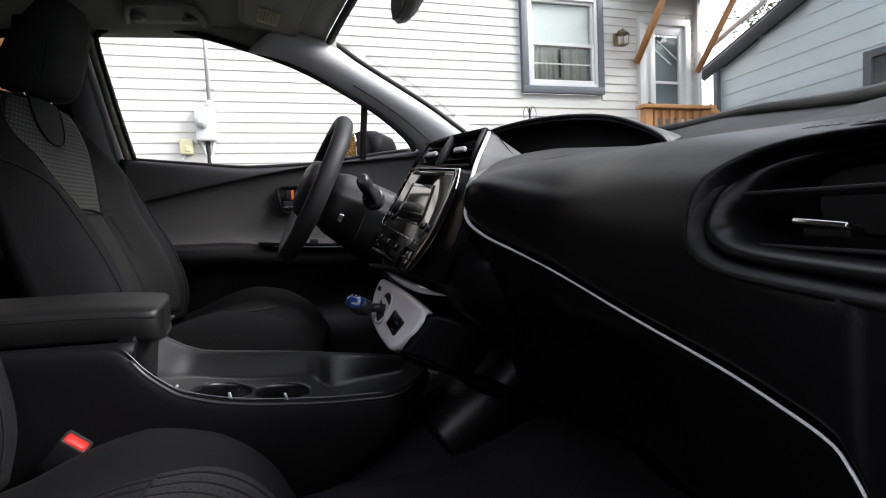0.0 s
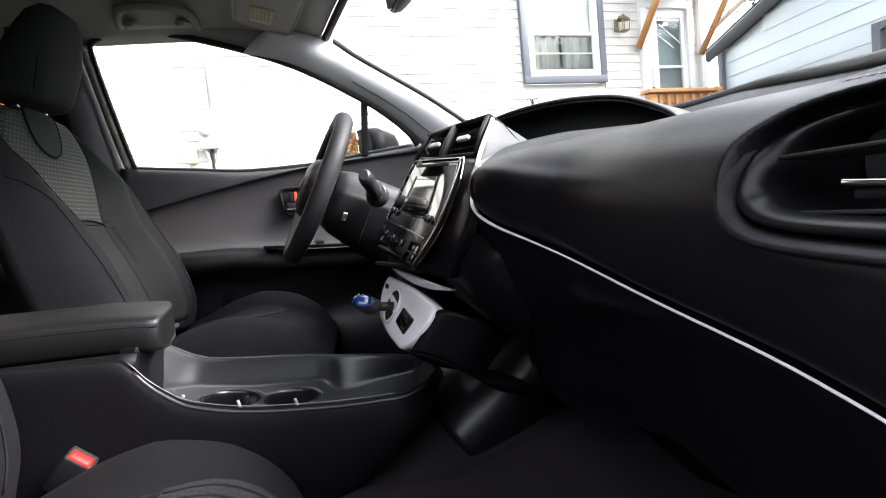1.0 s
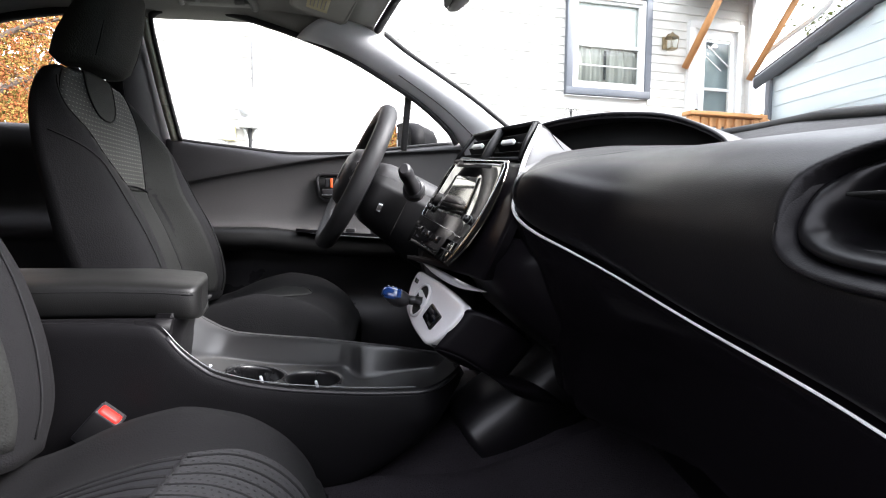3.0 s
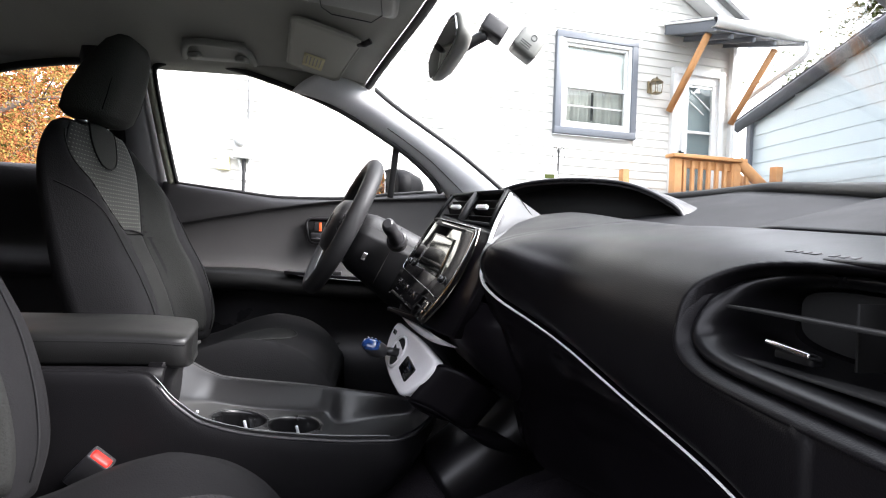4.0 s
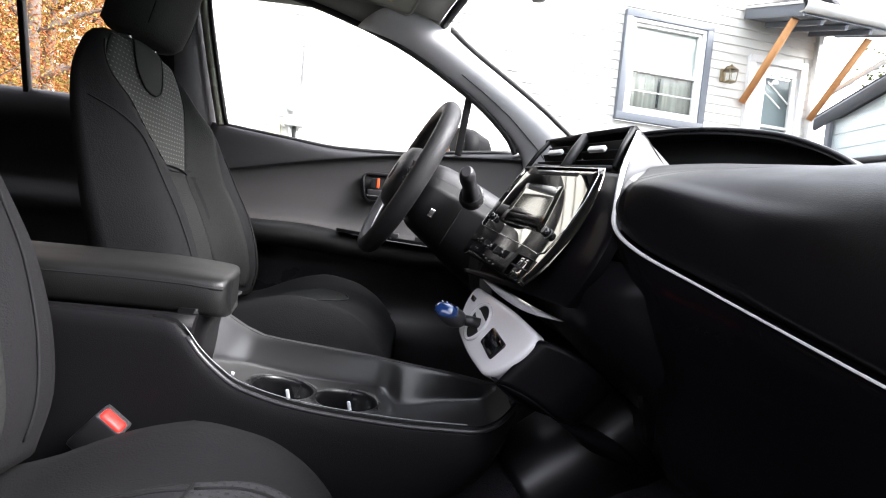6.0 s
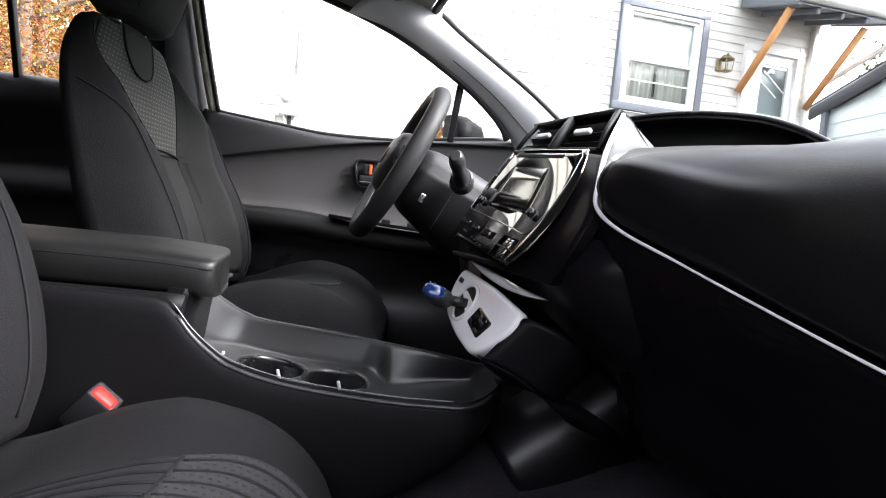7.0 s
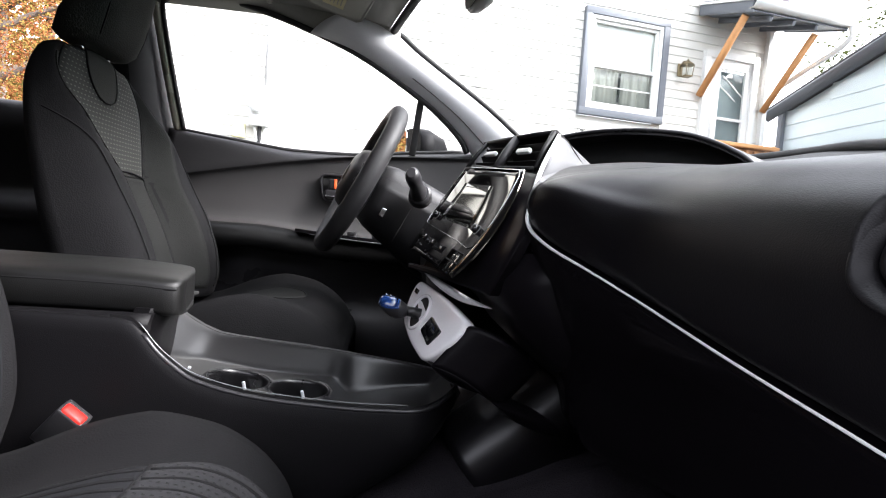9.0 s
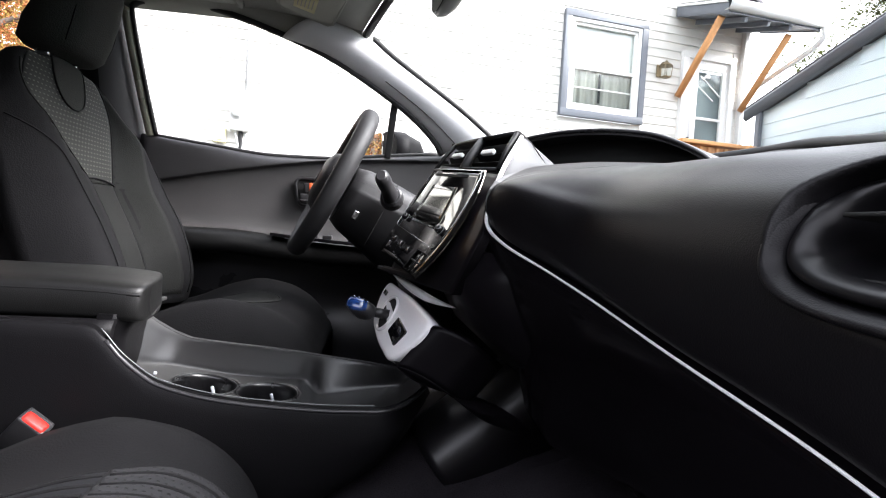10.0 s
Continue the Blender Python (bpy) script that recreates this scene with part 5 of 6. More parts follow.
# ---------------------------------------------------------------- seats
def seat(cy, label, xb=0.0, dz=0.0, crease=True, back_shift=0.0):
    """A bucket seat with cloth inserts; cy: its middle; xb: shift of the whole seat along the car."""
    ob = thing("car_seat", label, "car seat", (-0.45 + xb, cy, 0.36), group="front seats")
    # backrest: a closed shell of rings up the back
    S = (0.0, 0.1, 0.2, 0.35, 0.5, 0.63, 0.77, 0.86, 0.93, 0.98, 1.0)
    W = (0.235, 0.25, 0.258, 0.262, 0.252, 0.24, 0.225, 0.205, 0.178, 0.145, 0.115)
    FRONT = (-0.648, -0.655, -0.672, -0.706, -0.742, -0.764, -0.787, -0.798, -0.806, -0.812, -0.820)
    RIDGE = (-0.600, -0.592, -0.600, -0.627, -0.668, -0.702, -0.732, -0.752, -0.772, -0.794, -0.816)
    BACK = (-0.755, -0.765, -0.778, -0.797, -0.815, -0.832, -0.845, -0.850, -0.850, -0.845, -0.838)

    def insert_u(s):
        return curve_at((0.0, 0.5, 0.58, 0.65, 0.75, 0.83, 0.98), (0.30, 0.33, 0.41, 0.51, 0.65, 0.74, 0.82), s)

    def back_point(s, u, out=0.0):
        """s up the backrest, u in -1..1 across its front face."""
        w, fx, rx, bx = (curve_at(S, A, s) for A in (W, FRONT, RIDGE, BACK))
        e = abs(u)
        iu = insert_u(s)
        k = min(max((e - iu - 0.01) / (0.32 - 0.10 * s), 0), 1)
        x = fx + (rx - fx) * (k * k * (3 - 2 * k)) - 0.003 * math.exp(-((e - iu) / 0.03) ** 2) - (rx - bx) * 0.62 * max((e - 0.80) / 0.20, 0) ** 2.4
        x += 0.006 * math.exp(-((s - 0.35) / 0.15) ** 2) * max(1 - e / 0.5, 0)
        z = 0.60 + 0.534 * s + min(dz, 0) * (1 - s) + 0.012 * max(s - 0.9, 0) / 0.1 * (1 - (e / 0.6) ** 2 if e < 0.6 else 0)
        return Vector((x + out + xb + back_shift, cy + u * w, z + 0.25 * out))

    def spine(s):
        bx, fx = curve_at(S, BACK, s), curve_at(S, FRONT, s)
        return Vector(((bx + fx) / 2 + xb + back_shift, cy, 0.60 + 0.534 * s + min(dz, 0) * (1 - s)))

    rows = []
    for s in np.linspace(0, 1, 40):
        w, bx = curve_at(S, W, s), curve_at(S, BACK, s) + xb + back_shift
        ring_pts = [back_point(s, math.sin((k / 34 - 0.5) * math.pi * 0.999)) for k in range(35)]
        side_x, zz = ring_pts[0].x, ring_pts[0].z
        for k in range(1, 16):
            u = math.cos(k / 16 * math.pi)
            ring_pts.append(Vector((side_x + (bx - side_x) * (1 - abs(u) ** 5) ** 0.5, cy + u * w, zz)))
        rows.append(ring_pts)
    part("backrest", skin(rows, closed_v=True, caps=True), FABRIC_SIDE, ob, "dark grey cloth backrest with deep bolsters")

    def patch(name, s0, s1, half, mat, lab, out=0.003, n=24, m=16):
        rows2 = [[back_point(s0 + (s1 - s0) * i / n, (2 * j / m - 1) * half(i / n), out) for j in range(m + 1)] for i in range(n + 1)]
        bm = thick(rows2, 0.004, (-1, 0, 0))
        uv = bm.loops.layers.uv.new("UVMap")
        for f in bm.faces:
            for lp in f.loops:
                lp[uv].uv = (lp.vert.co.y - cy, lp.vert.co.z)
        return part(name, bm, mat, ob, lab)

    patch("upper_insert", 0.525, 0.985, lambda t: insert_u(0.525 + 0.46 * t), DOTTED, "cloth insert with rows of pale dots", 0.003, 30)
    for sgn in (-1, 1):
        rows2 = []
        for i in range(33):
            sv = 0.04 + 0.90 * i / 32
            iu = insert_u(sv)
            hi = min(iu + 0.27 - 0.08 * sv, 0.90)
            rows2.append([back_point(sv, sgn * (iu + 0.016 + (hi - iu - 0.016) * j / 8), 0.0018) for j in range(9)])
        part("bolster_facing", thick(rows2, 0.003, (-1, 0, 0)), FABRIC_LOW, ob, "grey-green cloth facing of the bolster")
    patch("lower_insert", 0.0, 0.52, lambda t: insert_u(0.52 * t), FABRIC_LOW, "plain dark cloth insert", 0.004)
    patch("neck_patch", 0.815, 0.99, lambda t: 0.05 + 0.33 * t ** 0.5, FABRIC, "plain cloth patch under the headrest", 0.0055)
    part("seam", tube([back_point(0.815 + 0.175 * t, -(0.05 + 0.33 * t ** 0.5), 0.0058) for t in np.linspace(1, 0, 12)] + [back_point(0.815 + 0.175 * t, 0.05 + 0.33 * t ** 0.5, 0.0058) for t in np.linspace(0, 1, 12)], 0.0016, 6), THREAD, ob)
    for sgn in (-1, 1):
        part("seam", tube([back_point(s, sgn * (insert_u(s) + 0.006), 0.0036) for s in np.linspace(0.02, 0.975, 44)], 0.0019, 6), THREAD, ob)
        line = [back_point(s, sgn * curve_at((0.04, 0.3, 0.5, 0.6, 0.66, 0.72), (0.70, 0.74, 0.78, 0.83, 0.90, 0.985), s), 0.0014) for s in np.linspace(0.04, 0.72, 36)]
        part("seam", tube(line, 0.0017, 6), THREAD, ob)
    arc = [back_point(0.520 + 0.022 * (1 - (u / 0.34) ** 2), u, 0.006) for u in np.linspace(-0.34, 0.34, 20)]
    part("seam", tube(arc, 0.0022, 6), THREAD, ob)
    # headrest
    rows = []
    for z, xf, xk, w in ((1.146, -0.785, -0.838, 0.07), (1.149, -0.772, -0.853, 0.095), (1.162, -0.758, -0.862, 0.108), (1.20, -0.745, -0.848, 0.115), (1.25, -0.733, -0.818, 0.113), (1.295, -0.724, -0.788, 0.103), (1.325, -0.720, -0.770, 0.088), (1.343, -0.723, -0.752, 0.066), (1.350, -0.731, -0.742, 0.04)):
        ring_pts = []
        for k in range(32):
            a = k / 32 * math.tau
            ca, sa = math.copysign(abs(math.cos(a)) ** 0.42, math.cos(a)), math.copysign(abs(math.sin(a)) ** 0.5, math.sin(a))
            ring_pts.append(Vector(((xf + xk) / 2 + (xf - xk) / 2 * sa + xb, cy + w * ca * (1.0 - 0.30 * max(sa, 0) ** 1.5), z)))
        rows.append(ring_pts)
    head = part("headrest", skin(rows, closed_v=True, caps=True), FABRIC, ob, "dark grey cloth headrest leaning forwards")
    for sgn in (-1, 1):
        part("seam", tube(smooth_line([(xf - 0.012 + xb, cy + sgn * w, z) for z, xf, w in ((1.165, -0.757, 0.0775), (1.20, -0.744, 0.0825), (1.24, -0.735, 0.082), (1.28, -0.727, 0.077), (1.315, -0.722, 0.067))], 16), 0.0016, 6), THREAD, head)
    for sgn in (-1, 1):
        a, b = spine(0.97) + Vector((0, sgn * 0.05, 0)), Vector((-0.815 + xb, cy + sgn * 0.05, 1.16))
        part("headrest_post", cylinder(a, b, 0.006, None, 12), CHROME, ob, "bright steel post")
        part("post_collar", cylinder(a + Vector((0, 0, 0.016)), a + Vector((0, 0, 0.026)), 0.013, None, 14, 0.002), PLASTIC_SMOOTH, ob)

    # cushion: rings along the car
    CXS = (-0.70, -0.66, -0.563, -0.538, -0.488, -0.44, -0.398, -0.343, -0.293, -0.258, -0.236, -0.222)
    CTOP = (0.538, 0.548, 0.575, 0.587, 0.608, 0.621, 0.627, 0.624, 0.607, 0.582, 0.556, 0.525)
    CW = (0.22, 0.235, 0.248, 0.25, 0.253, 0.255, 0.257, 0.258, 0.255, 0.247, 0.233, 0.205)

    def cushion_point(x, u, out=0.0):
        t, w = (sum(curve_at(CXS, A, max(x + d, -0.70) if x + d < -0.222 else x) for d in (-0.012, -0.006, 0, 0.006, 0.012)) / 5 for A in (CTOP, CW))
        e = abs(u)
        z = t + 0.03 * min(max((e - 0.45) / 0.3, 0), 1) ** 1.4 * (1 if x < -0.42 else max((-0.222 - x) / 0.198, 0)) - 0.12 * max((e - 0.72) / 0.28, 0) ** 2.3
        return Vector((x + xb, cy + u * w, z + dz + out))

    rows = []
    for x in list(np.linspace(-0.70, -0.40, 16)) + list(np.linspace(-0.385, -0.222, 34)):
        w = curve_at(CXS, CW, x)
        zb = 0.44 + 0.05 * max((x + 0.33) / 0.093, 0)
        ring_pts = [cushion_point(x, math.sin((k / 28 - 0.5) * math.pi * 0.999)) for k in range(29)]
        for k in range(1, 10):
            u = math.cos(k / 10 * math.pi)
            ring_pts.append(Vector((x + xb, cy + u * w * 0.97, zb + dz + 0.03 * abs(u) ** 4)))
        rows.append(ring_pts)
    part("cushion", skin(rows, closed_v=True, caps=True), FABRIC_SIDE, ob, "dark grey cloth seat cushion")

    def edge_u(x):
        return curve_at((-0.64, -0.47, -0.38, -0.30, -0.22), (0.24, 0.30, 0.40, 0.50, 0.52), x)

    def pad_patch(name, x0, x1, half, mat, lab, out=0.003, wave=0.0):
        rows2 = [[cushion_point(x0 + (x1 - x0) * i / 24, (2 * j / 88 - 1) * half(x0 + (x1 - x0) * i / 24), out + wave * abs(math.cos(j / 88 * math.pi * 11)) ** 3) for j in range(89)] for i in range(25)]
        bm = thick(rows2, 0.004, (0, 0, -1))
        uv = bm.loops.layers.uv.new("UVMap")
        for f in bm.faces:
            for lp in f.loops:
                lp[uv].uv = (lp.vert.co.x, lp.vert.co.y - cy)
        return part(name, bm, mat, ob, lab)

    if crease:
        def front_u(x):
            """The insert's half width, rounded off towards the knees."""
            return edge_u(x) if x < -0.42 else edge_u(-0.42) * max(1 - ((x + 0.42) / 0.086) ** 2, 0.0) ** 0.5

        pad_patch("cushion_insert", -0.64, -0.3345, front_u, FABRIC_LOW, "plain cloth panel of the cushion", 0.002)
    else:
        pad_patch("front_insert", -0.3765, -0.232, edge_u, PERFORATED, "perforated ridged cloth panel of the cushion", 0.002, 0.001)
        pad_patch("rear_insert", -0.64, -0.3785, edge_u, RIBBED, "ribbed cloth panel of the cushion", 0.001)
        for k in range(10):
            u = -0.9 + 0.2 * k
            part("rib", tube([cushion_point(x, u * edge_u(x), 0.002) for x in np.linspace(-0.635, -0.380, 10)], 0.0024, 8, flat=0.8), FABRIC_SIDE, ob, "pale raised rib")
            part("rib", tube([cushion_point(x, u * edge_u(x), 0.0015) for x in np.linspace(-0.374, -0.236, 12)], 0.0032, 8, flat=0.6), FABRIC_SIDE, ob, "pale raised rib")
    for sgn in (-1, 1) if not crease else ():
        part("seam", tube([cushion_point(x, sgn * (edge_u(x) + 0.006), 0.001) for x in np.linspace(-0.66, -0.236, 30)], 0.0012, 6), THREAD, ob)
    if not crease:
        part("seam", tube([cushion_point(-0.3775, u, 0.002) for u in np.linspace(-0.4, 0.4, 14)], 0.0012, 6), THREAD, ob)
    if crease:
        outline = [(x, -front_u(x)) for x in np.linspace(-0.66, -0.43, 10)] + [(-0.42 + 0.088 * math.cos(a), (edge_u(-0.42) + 0.006) * math.sin(a)) for a in np.linspace(-math.pi / 2, math.pi / 2, 25)] + [(x, front_u(x)) for x in np.linspace(-0.43, -0.66, 10)]
        part("seam", tube([cushion_point(x, u, 0.0016) for x, u in outline], 0.0018, 6), DARK, ob)
    part("base", box((-0.45 + xb, cy, 0.40 + dz / 2), (0.42, 0.40, 0.10 + dz), 0.015), PLASTIC_SMOOTH, ob, "black plastic seat base")
    for sgn in (-1, 1):
        part("rail", box((-0.42 + xb, cy + sgn * 0.17, 0.35), (0.5, 0.03, 0.04), 0.004), IRON, ob)
    return ob


seat(0.39, "dark grey cloth driver's seat behind the steering wheel", 0.005, 0.014)
seat(-0.375, "dark grey cloth passenger seat beside the open door", -0.002, -0.083, False, 0.010)


def buckle(cx, cy, cz):
    ob = thing("seat_buckle", "black seat belt buckle with red release button", "belt buckle", (cx, cy, cz - 0.15))
    rot = pose(0, 0, 0, 22, 42, 8)
    body = part("body", box((cx, cy, cz), (0.037, 0.024, 0.066), 0.004, rot), PLASTIC_SMOOTH, ob)
    part("release_button", box(Vector((cx, cy, cz)) + rot @ Vector((0.0, -0.003, 0.029)), (0.031, 0.016, 0.013), 0.0045, rot), RED, body, "bright red release button")
    part("strap", tube([Vector((cx, cy, cz)) + rot @ Vector((0, 0, -0.03)), (cx - 0.05, cy + 0.005, cz - 0.08), (cx - 0.06, cy + 0.01, cz - 0.16)], 0.012, 8, flat=0.4), PLASTIC_SMOOTH, ob)


buckle(-0.536, -0.158, 0.536)
buckle(-0.56, 0.150, 0.56)

# ---------------------------------------------------------------- overhead
visor = thing("sun_visor", "grey vinyl sun visor folded against the headliner", "sun visor", (-0.2, 0.35, 1.37))
vz0 = lambda x, y: roof_z(x, y) - 0.016
VIS = [Vector(p) for p in ((-0.401, 0.567, 0), (-0.355, 0.345, 0), (-0.182, 0.400, 0), (-0.263, 0.600, 0))]


def on_visor(u, v, drop):
    p = VIS[0].lerp(VIS[1], u).lerp(VIS[3].lerp(VIS[2], u), v)
    return Vector((p.x, p.y, vz0(p.x, p.y) - drop))


rows = []
for v in np.linspace(0, 1, 12):
    e = 0.05 * (abs(2 * v - 1) ** 6)
    rows.append([on_visor(e + (1 - 2 * e) * u, v, 0.004 * (1 - (2 * v - 1) ** 4) * (1 - (2 * u - 1) ** 4)) for u in np.linspace(0, 1, 14)])
part("panel", thick(rows, 0.010, (0, 0, -1)), VISOR, visor)
part("edge_piping", tube([on_visor(u, v, 0.008) for u, v in [(0.05, 0), (0.5, 0), (0.95, 0), (1, 0.08), (1, 0.5), (1, 0.92), (0.95, 1), (0.5, 1), (0.05, 1), (0, 0.92), (0, 0.5), (0, 0.08)]], 0.0035, 6, closed=True), VISOR, visor)
part("label", thick([[on_visor(u, v, 0.0155) for u in np.linspace(0.14, 0.40, 5)] for v in np.linspace(0.26, 0.62, 6)], 0.001, (0, 0, -1)), LABEL, visor, "pale paper warning label")
for k in range(5):
    part("print_bar", thick([[on_visor(u, v, 0.0168) for u in np.linspace(0.19, 0.36, 4)] for v in (0.31 + 0.06 * k, 0.328 + 0.06 * k)], 0.0004, (0, 0, -1)), VISOR, visor)
part("hinge", tube([on_visor(0.9, 0.97, 0.006), on_visor(1.0, 1.02, 0.012), on_visor(1.05, 1.08, 0.004)], 0.008, 10), PLASTIC_SMOOTH, visor, "dark visor clip")
grip = thing("grab_handle", "grey plastic grab handle folded above the driver's window", "grab handle", (-0.58, 0.575, 1.40))


def under_roof(x, y, drop):
    return Vector((x, y, roof_z(x, y) - drop))


gp = smooth_line([under_roof(x, y, d) for x, y, d in ((-0.692, 0.603, 0.004), (-0.682, 0.570, 0.012), (-0.668, 0.540, 0.016), (-0.642, 0.522, 0.018), (-0.571, 0.521, 0.020), (-0.525, 0.536, 0.018), (-0.506, 0.560, 0.016), (-0.501, 0.585, 0.012), (-0.504, 0.614, 0.004))], 40)
part("bar", tube(gp, 0.0095, 12, flat=1.1), GRIP, grip, "rounded grey grip bar")
part("back_plate", thick([[under_roof(x, y, 0.004) for y in np.linspace(0.53, 0.606, 6)] for x in np.linspace(-0.675, -0.512, 10)], 0.006, (0, 0, -1)), GRIP, grip)
for x, y in ((-0.655, 0.578), (-0.530, 0.582)):
    part("end_cap", box(under_roof(x, y, 0.016), (0.030, 0.050, 0.014), 0.006, pose(0, 0, 0, 20, 0, 0)), GRIP, grip)
ohc = thing("overhead_console", "grey overhead console with reading lamps", "overhead console", (-0.2, 0, 1.42))
OY = 0.285
part("body", thick([[(x, y, roof_z(x, y) - 0.001 - 0.044 * (1 - (abs(y) / OY) ** 6) * min(max((x + 0.345) / 0.02, 0), 1) ** 0.5) for x in np.linspace(-0.345, min(roof_front(y) - 0.02, -0.10) - 0.05 * (abs(y) / OY) ** 8, 16)] for y in np.linspace(-OY, OY, 33)], 0.004, (0, 0, -1)), GRIP, ohc)
for s in (-1, 1):
    lid = [under_roof(x, s * y, 0.0495) for x, y in ((-0.27, 0.10), (-0.14, 0.10), (-0.135, 0.20), (-0.16, 0.245), (-0.25, 0.245), (-0.27, 0.22))]
    part("lid_line", tube(lid, 0.0014, 6, closed=True), PLASTIC, ohc)
    part("lamp_button", thick([[under_roof(x, s * y, 0.0500) for x in np.linspace(-0.325, -0.295, 3)] for y in np.linspace(0.14, 0.20, 3)], 0.003, (0, 0, -1)), VISOR, ohc)

rvm = thing("rear_view_mirror", "black rear-view mirror hanging under the windscreen", "rear-view mirror", (0.10, 0, 1.30))
mc = Vector((0.002, 0.10, 1.284))
mrot = pose(0, 0, 0, -9, -4, 10)
rows = []
for dx, s in ((-0.012, 0.96), (-0.006, 1.02), (0.008, 1.0), (0.022, 0.8), (0.03, 0.5)):
    rows.append([mc + mrot @ Vector((dx, 0.106 * s * math.copysign(abs(math.cos(a)) ** 0.55, math.cos(a)), 0.034 * s * math.copysign(abs(math.sin(a)) ** 0.6, math.sin(a)))) for a in (k / 32 * math.tau for k in range(32))])
part("housing", skin(rows, closed_v=True, caps=True), HOUSING, rvm, "grey mirror shell")
part("mirror_glass", plate([mc + mrot @ Vector((-0.0135, 0.100 * math.copysign(abs(math.cos(a)) ** 0.55, math.cos(a)), 0.030 * math.copysign(abs(math.sin(a)) ** 0.6, math.sin(a)))) for a in (k / 32 * math.tau for k in range(32))], 0.002), MIRROR, rvm, "mirror glass")
part("stem", tube(smooth_line([mc + Vector((0.03, -0.02, 0.0)), mc + Vector((0.045, -0.03, 0.008)), mc + Vector((0.07, -0.04, 0.02))], 8), 0.011, 12), PLASTIC_SMOOTH, rvm)
part("foot", box(mc + Vector((0.085, -0.04, 0.032)), (0.05, 0.04, 0.035), 0.006, pose(0, 0, 0, 0, 30, 0)), PLASTIC, rvm)
sensor = thing("windscreen_sensor", "pale grey sensor box stuck to the windscreen", "sensor", (0.15, 0, 1.27))
part("case", box((0.135, -0.02, 1.258), (0.05, 0.055, 0.045), 0.008, pose(0, 0, 0, 5, 35, 0)), HOUSING, sensor)
srot = pose(0, 0, 0, 5, 35, 0)
ring_c = Vector((0.135, -0.02, 1.258)) + srot @ Vector((0.003, -0.0279, 0.008))
part("round_mark", tube([ring_c + srot @ Vector((0.005 * math.cos(k / 20 * math.tau), 0, 0.005 * math.sin(k / 20 * math.tau))) for k in range(20)], 0.0008, 6, closed=True, up=(0, 1, 0)), PLASTIC, sensor, "dark printed ring")
for k in range(3):
    part("print_bar", box(Vector((0.135, -0.02, 1.258)) + srot @ Vector((-0.004, -0.0277, -0.006 - 0.004 * k)), (0.022, 0.0006, 0.0016), 0, srot), PLASTIC, sensor)


# ---------------------------------------------------------------- house
YH = 5.4
house = thing("house", "cream vinyl-sided house with grey-trimmed window and back door", "house", (0, YH, 0))
WINX, WINZ = (2.01, 3.18), (2.31, 3.60)
DOORX, DOORZ = (3.73, 4.56), (1.05, 3.34)
wall_core = part("wall", merge(*(box(((a + b) / 2, YH + 0.12, (c + d) / 2), (b - a, 0.16, d - c)) for a, b, c, d in (
    (-2.90, WINX[0], 0, 5.5), (WINX[1], DOORX[0], 0, 5.2), (DOORX[1], 4.70, 0, 4.1), (WINX[0], WINX[1], 0, WINZ[0]), (WINX[0], WINX[1], WINZ[1], 5.5), (DOORX[0], DOORX[1], 0, DOORZ[0]), (DOORX[0], DOORX[1], DOORZ[1], 4.6)))), SIDING, house)


def rake_x(z):
    """Where the gable's slope cuts the wall at a height."""
    return 4.70 if z < 3.78 else 4.70 - (z - 3.78) / 0.62


def board_mesh(length, height, lap):
    bm = bmesh.new()
    pts = [(0, -lap, 0), (0, -lap - 0.001, 0.008), (0, -0.002, height), (0, 0.006, height), (0, 0.006, 0)]
    a = [bm.verts.new(p) for p in pts]
    b = [bm.verts.new((length, p[1], p[2])) for p in pts]
    for i in range(5):
        bm.faces.new((a[i], a[(i + 1) % 5], b[(i + 1) % 5], b[i]))
    bm.faces.new(a), bm.faces.new(list(reversed(b)))
    bmesh.ops.recalc_face_normals(bm, faces=bm.faces)
    return bm


EXPO = 0.108
z = 0.3
while z < 5.4:
    spans = [(-2.90, rake_x(z + EXPO))]
    for (a, b), (lo, hi) in ((WINX, WINZ), (DOORX, DOORZ)):
        if z + EXPO > lo + 0.01 and z < hi - 0.01:
            spans = [s for (p, q) in spans for s in ((p, min(q, a)), (max(p, b), q)) if s[1] - s[0] > 0.02]
    for p, q in spans:
        ob = part("siding_board", board_mesh(q - p, EXPO + 0.004, 0.013), SIDING, wall_core)
        ob.location = (p, YH + 0.036, z)
    z += EXPO

# window in the wall: wide slate trim, white sashes, lace curtain
win = part("window", merge(
    box(((WINX[0] + WINX[1]) / 2, YH, WINZ[1] - 0.043), (WINX[1] - WINX[0], 0.07, 0.086), 0.004), box(((WINX[0] + WINX[1]) / 2, YH, WINZ[0] + 0.043), (WINX[1] - WINX[0], 0.07, 0.086), 0.004),
    box((WINX[0] + 0.043, YH, (WINZ[0] + WINZ[1]) / 2), (0.086, 0.068, WINZ[1] - WINZ[0] - 0.16), 0.004), box((WINX[1] - 0.043, YH, (WINZ[0] + WINZ[1]) / 2), (0.086, 0.068, WINZ[1] - WINZ[0] - 0.16), 0.004)), SLATE, house, "double-hung window with wide slate grey trim")
ix0, ix1, iz0, iz1 = WINX[0] + 0.085, WINX[1] - 0.085, WINZ[0] + 0.085, WINZ[1] - 0.085
zm = iz0 + (iz1 - iz0) * 0.46


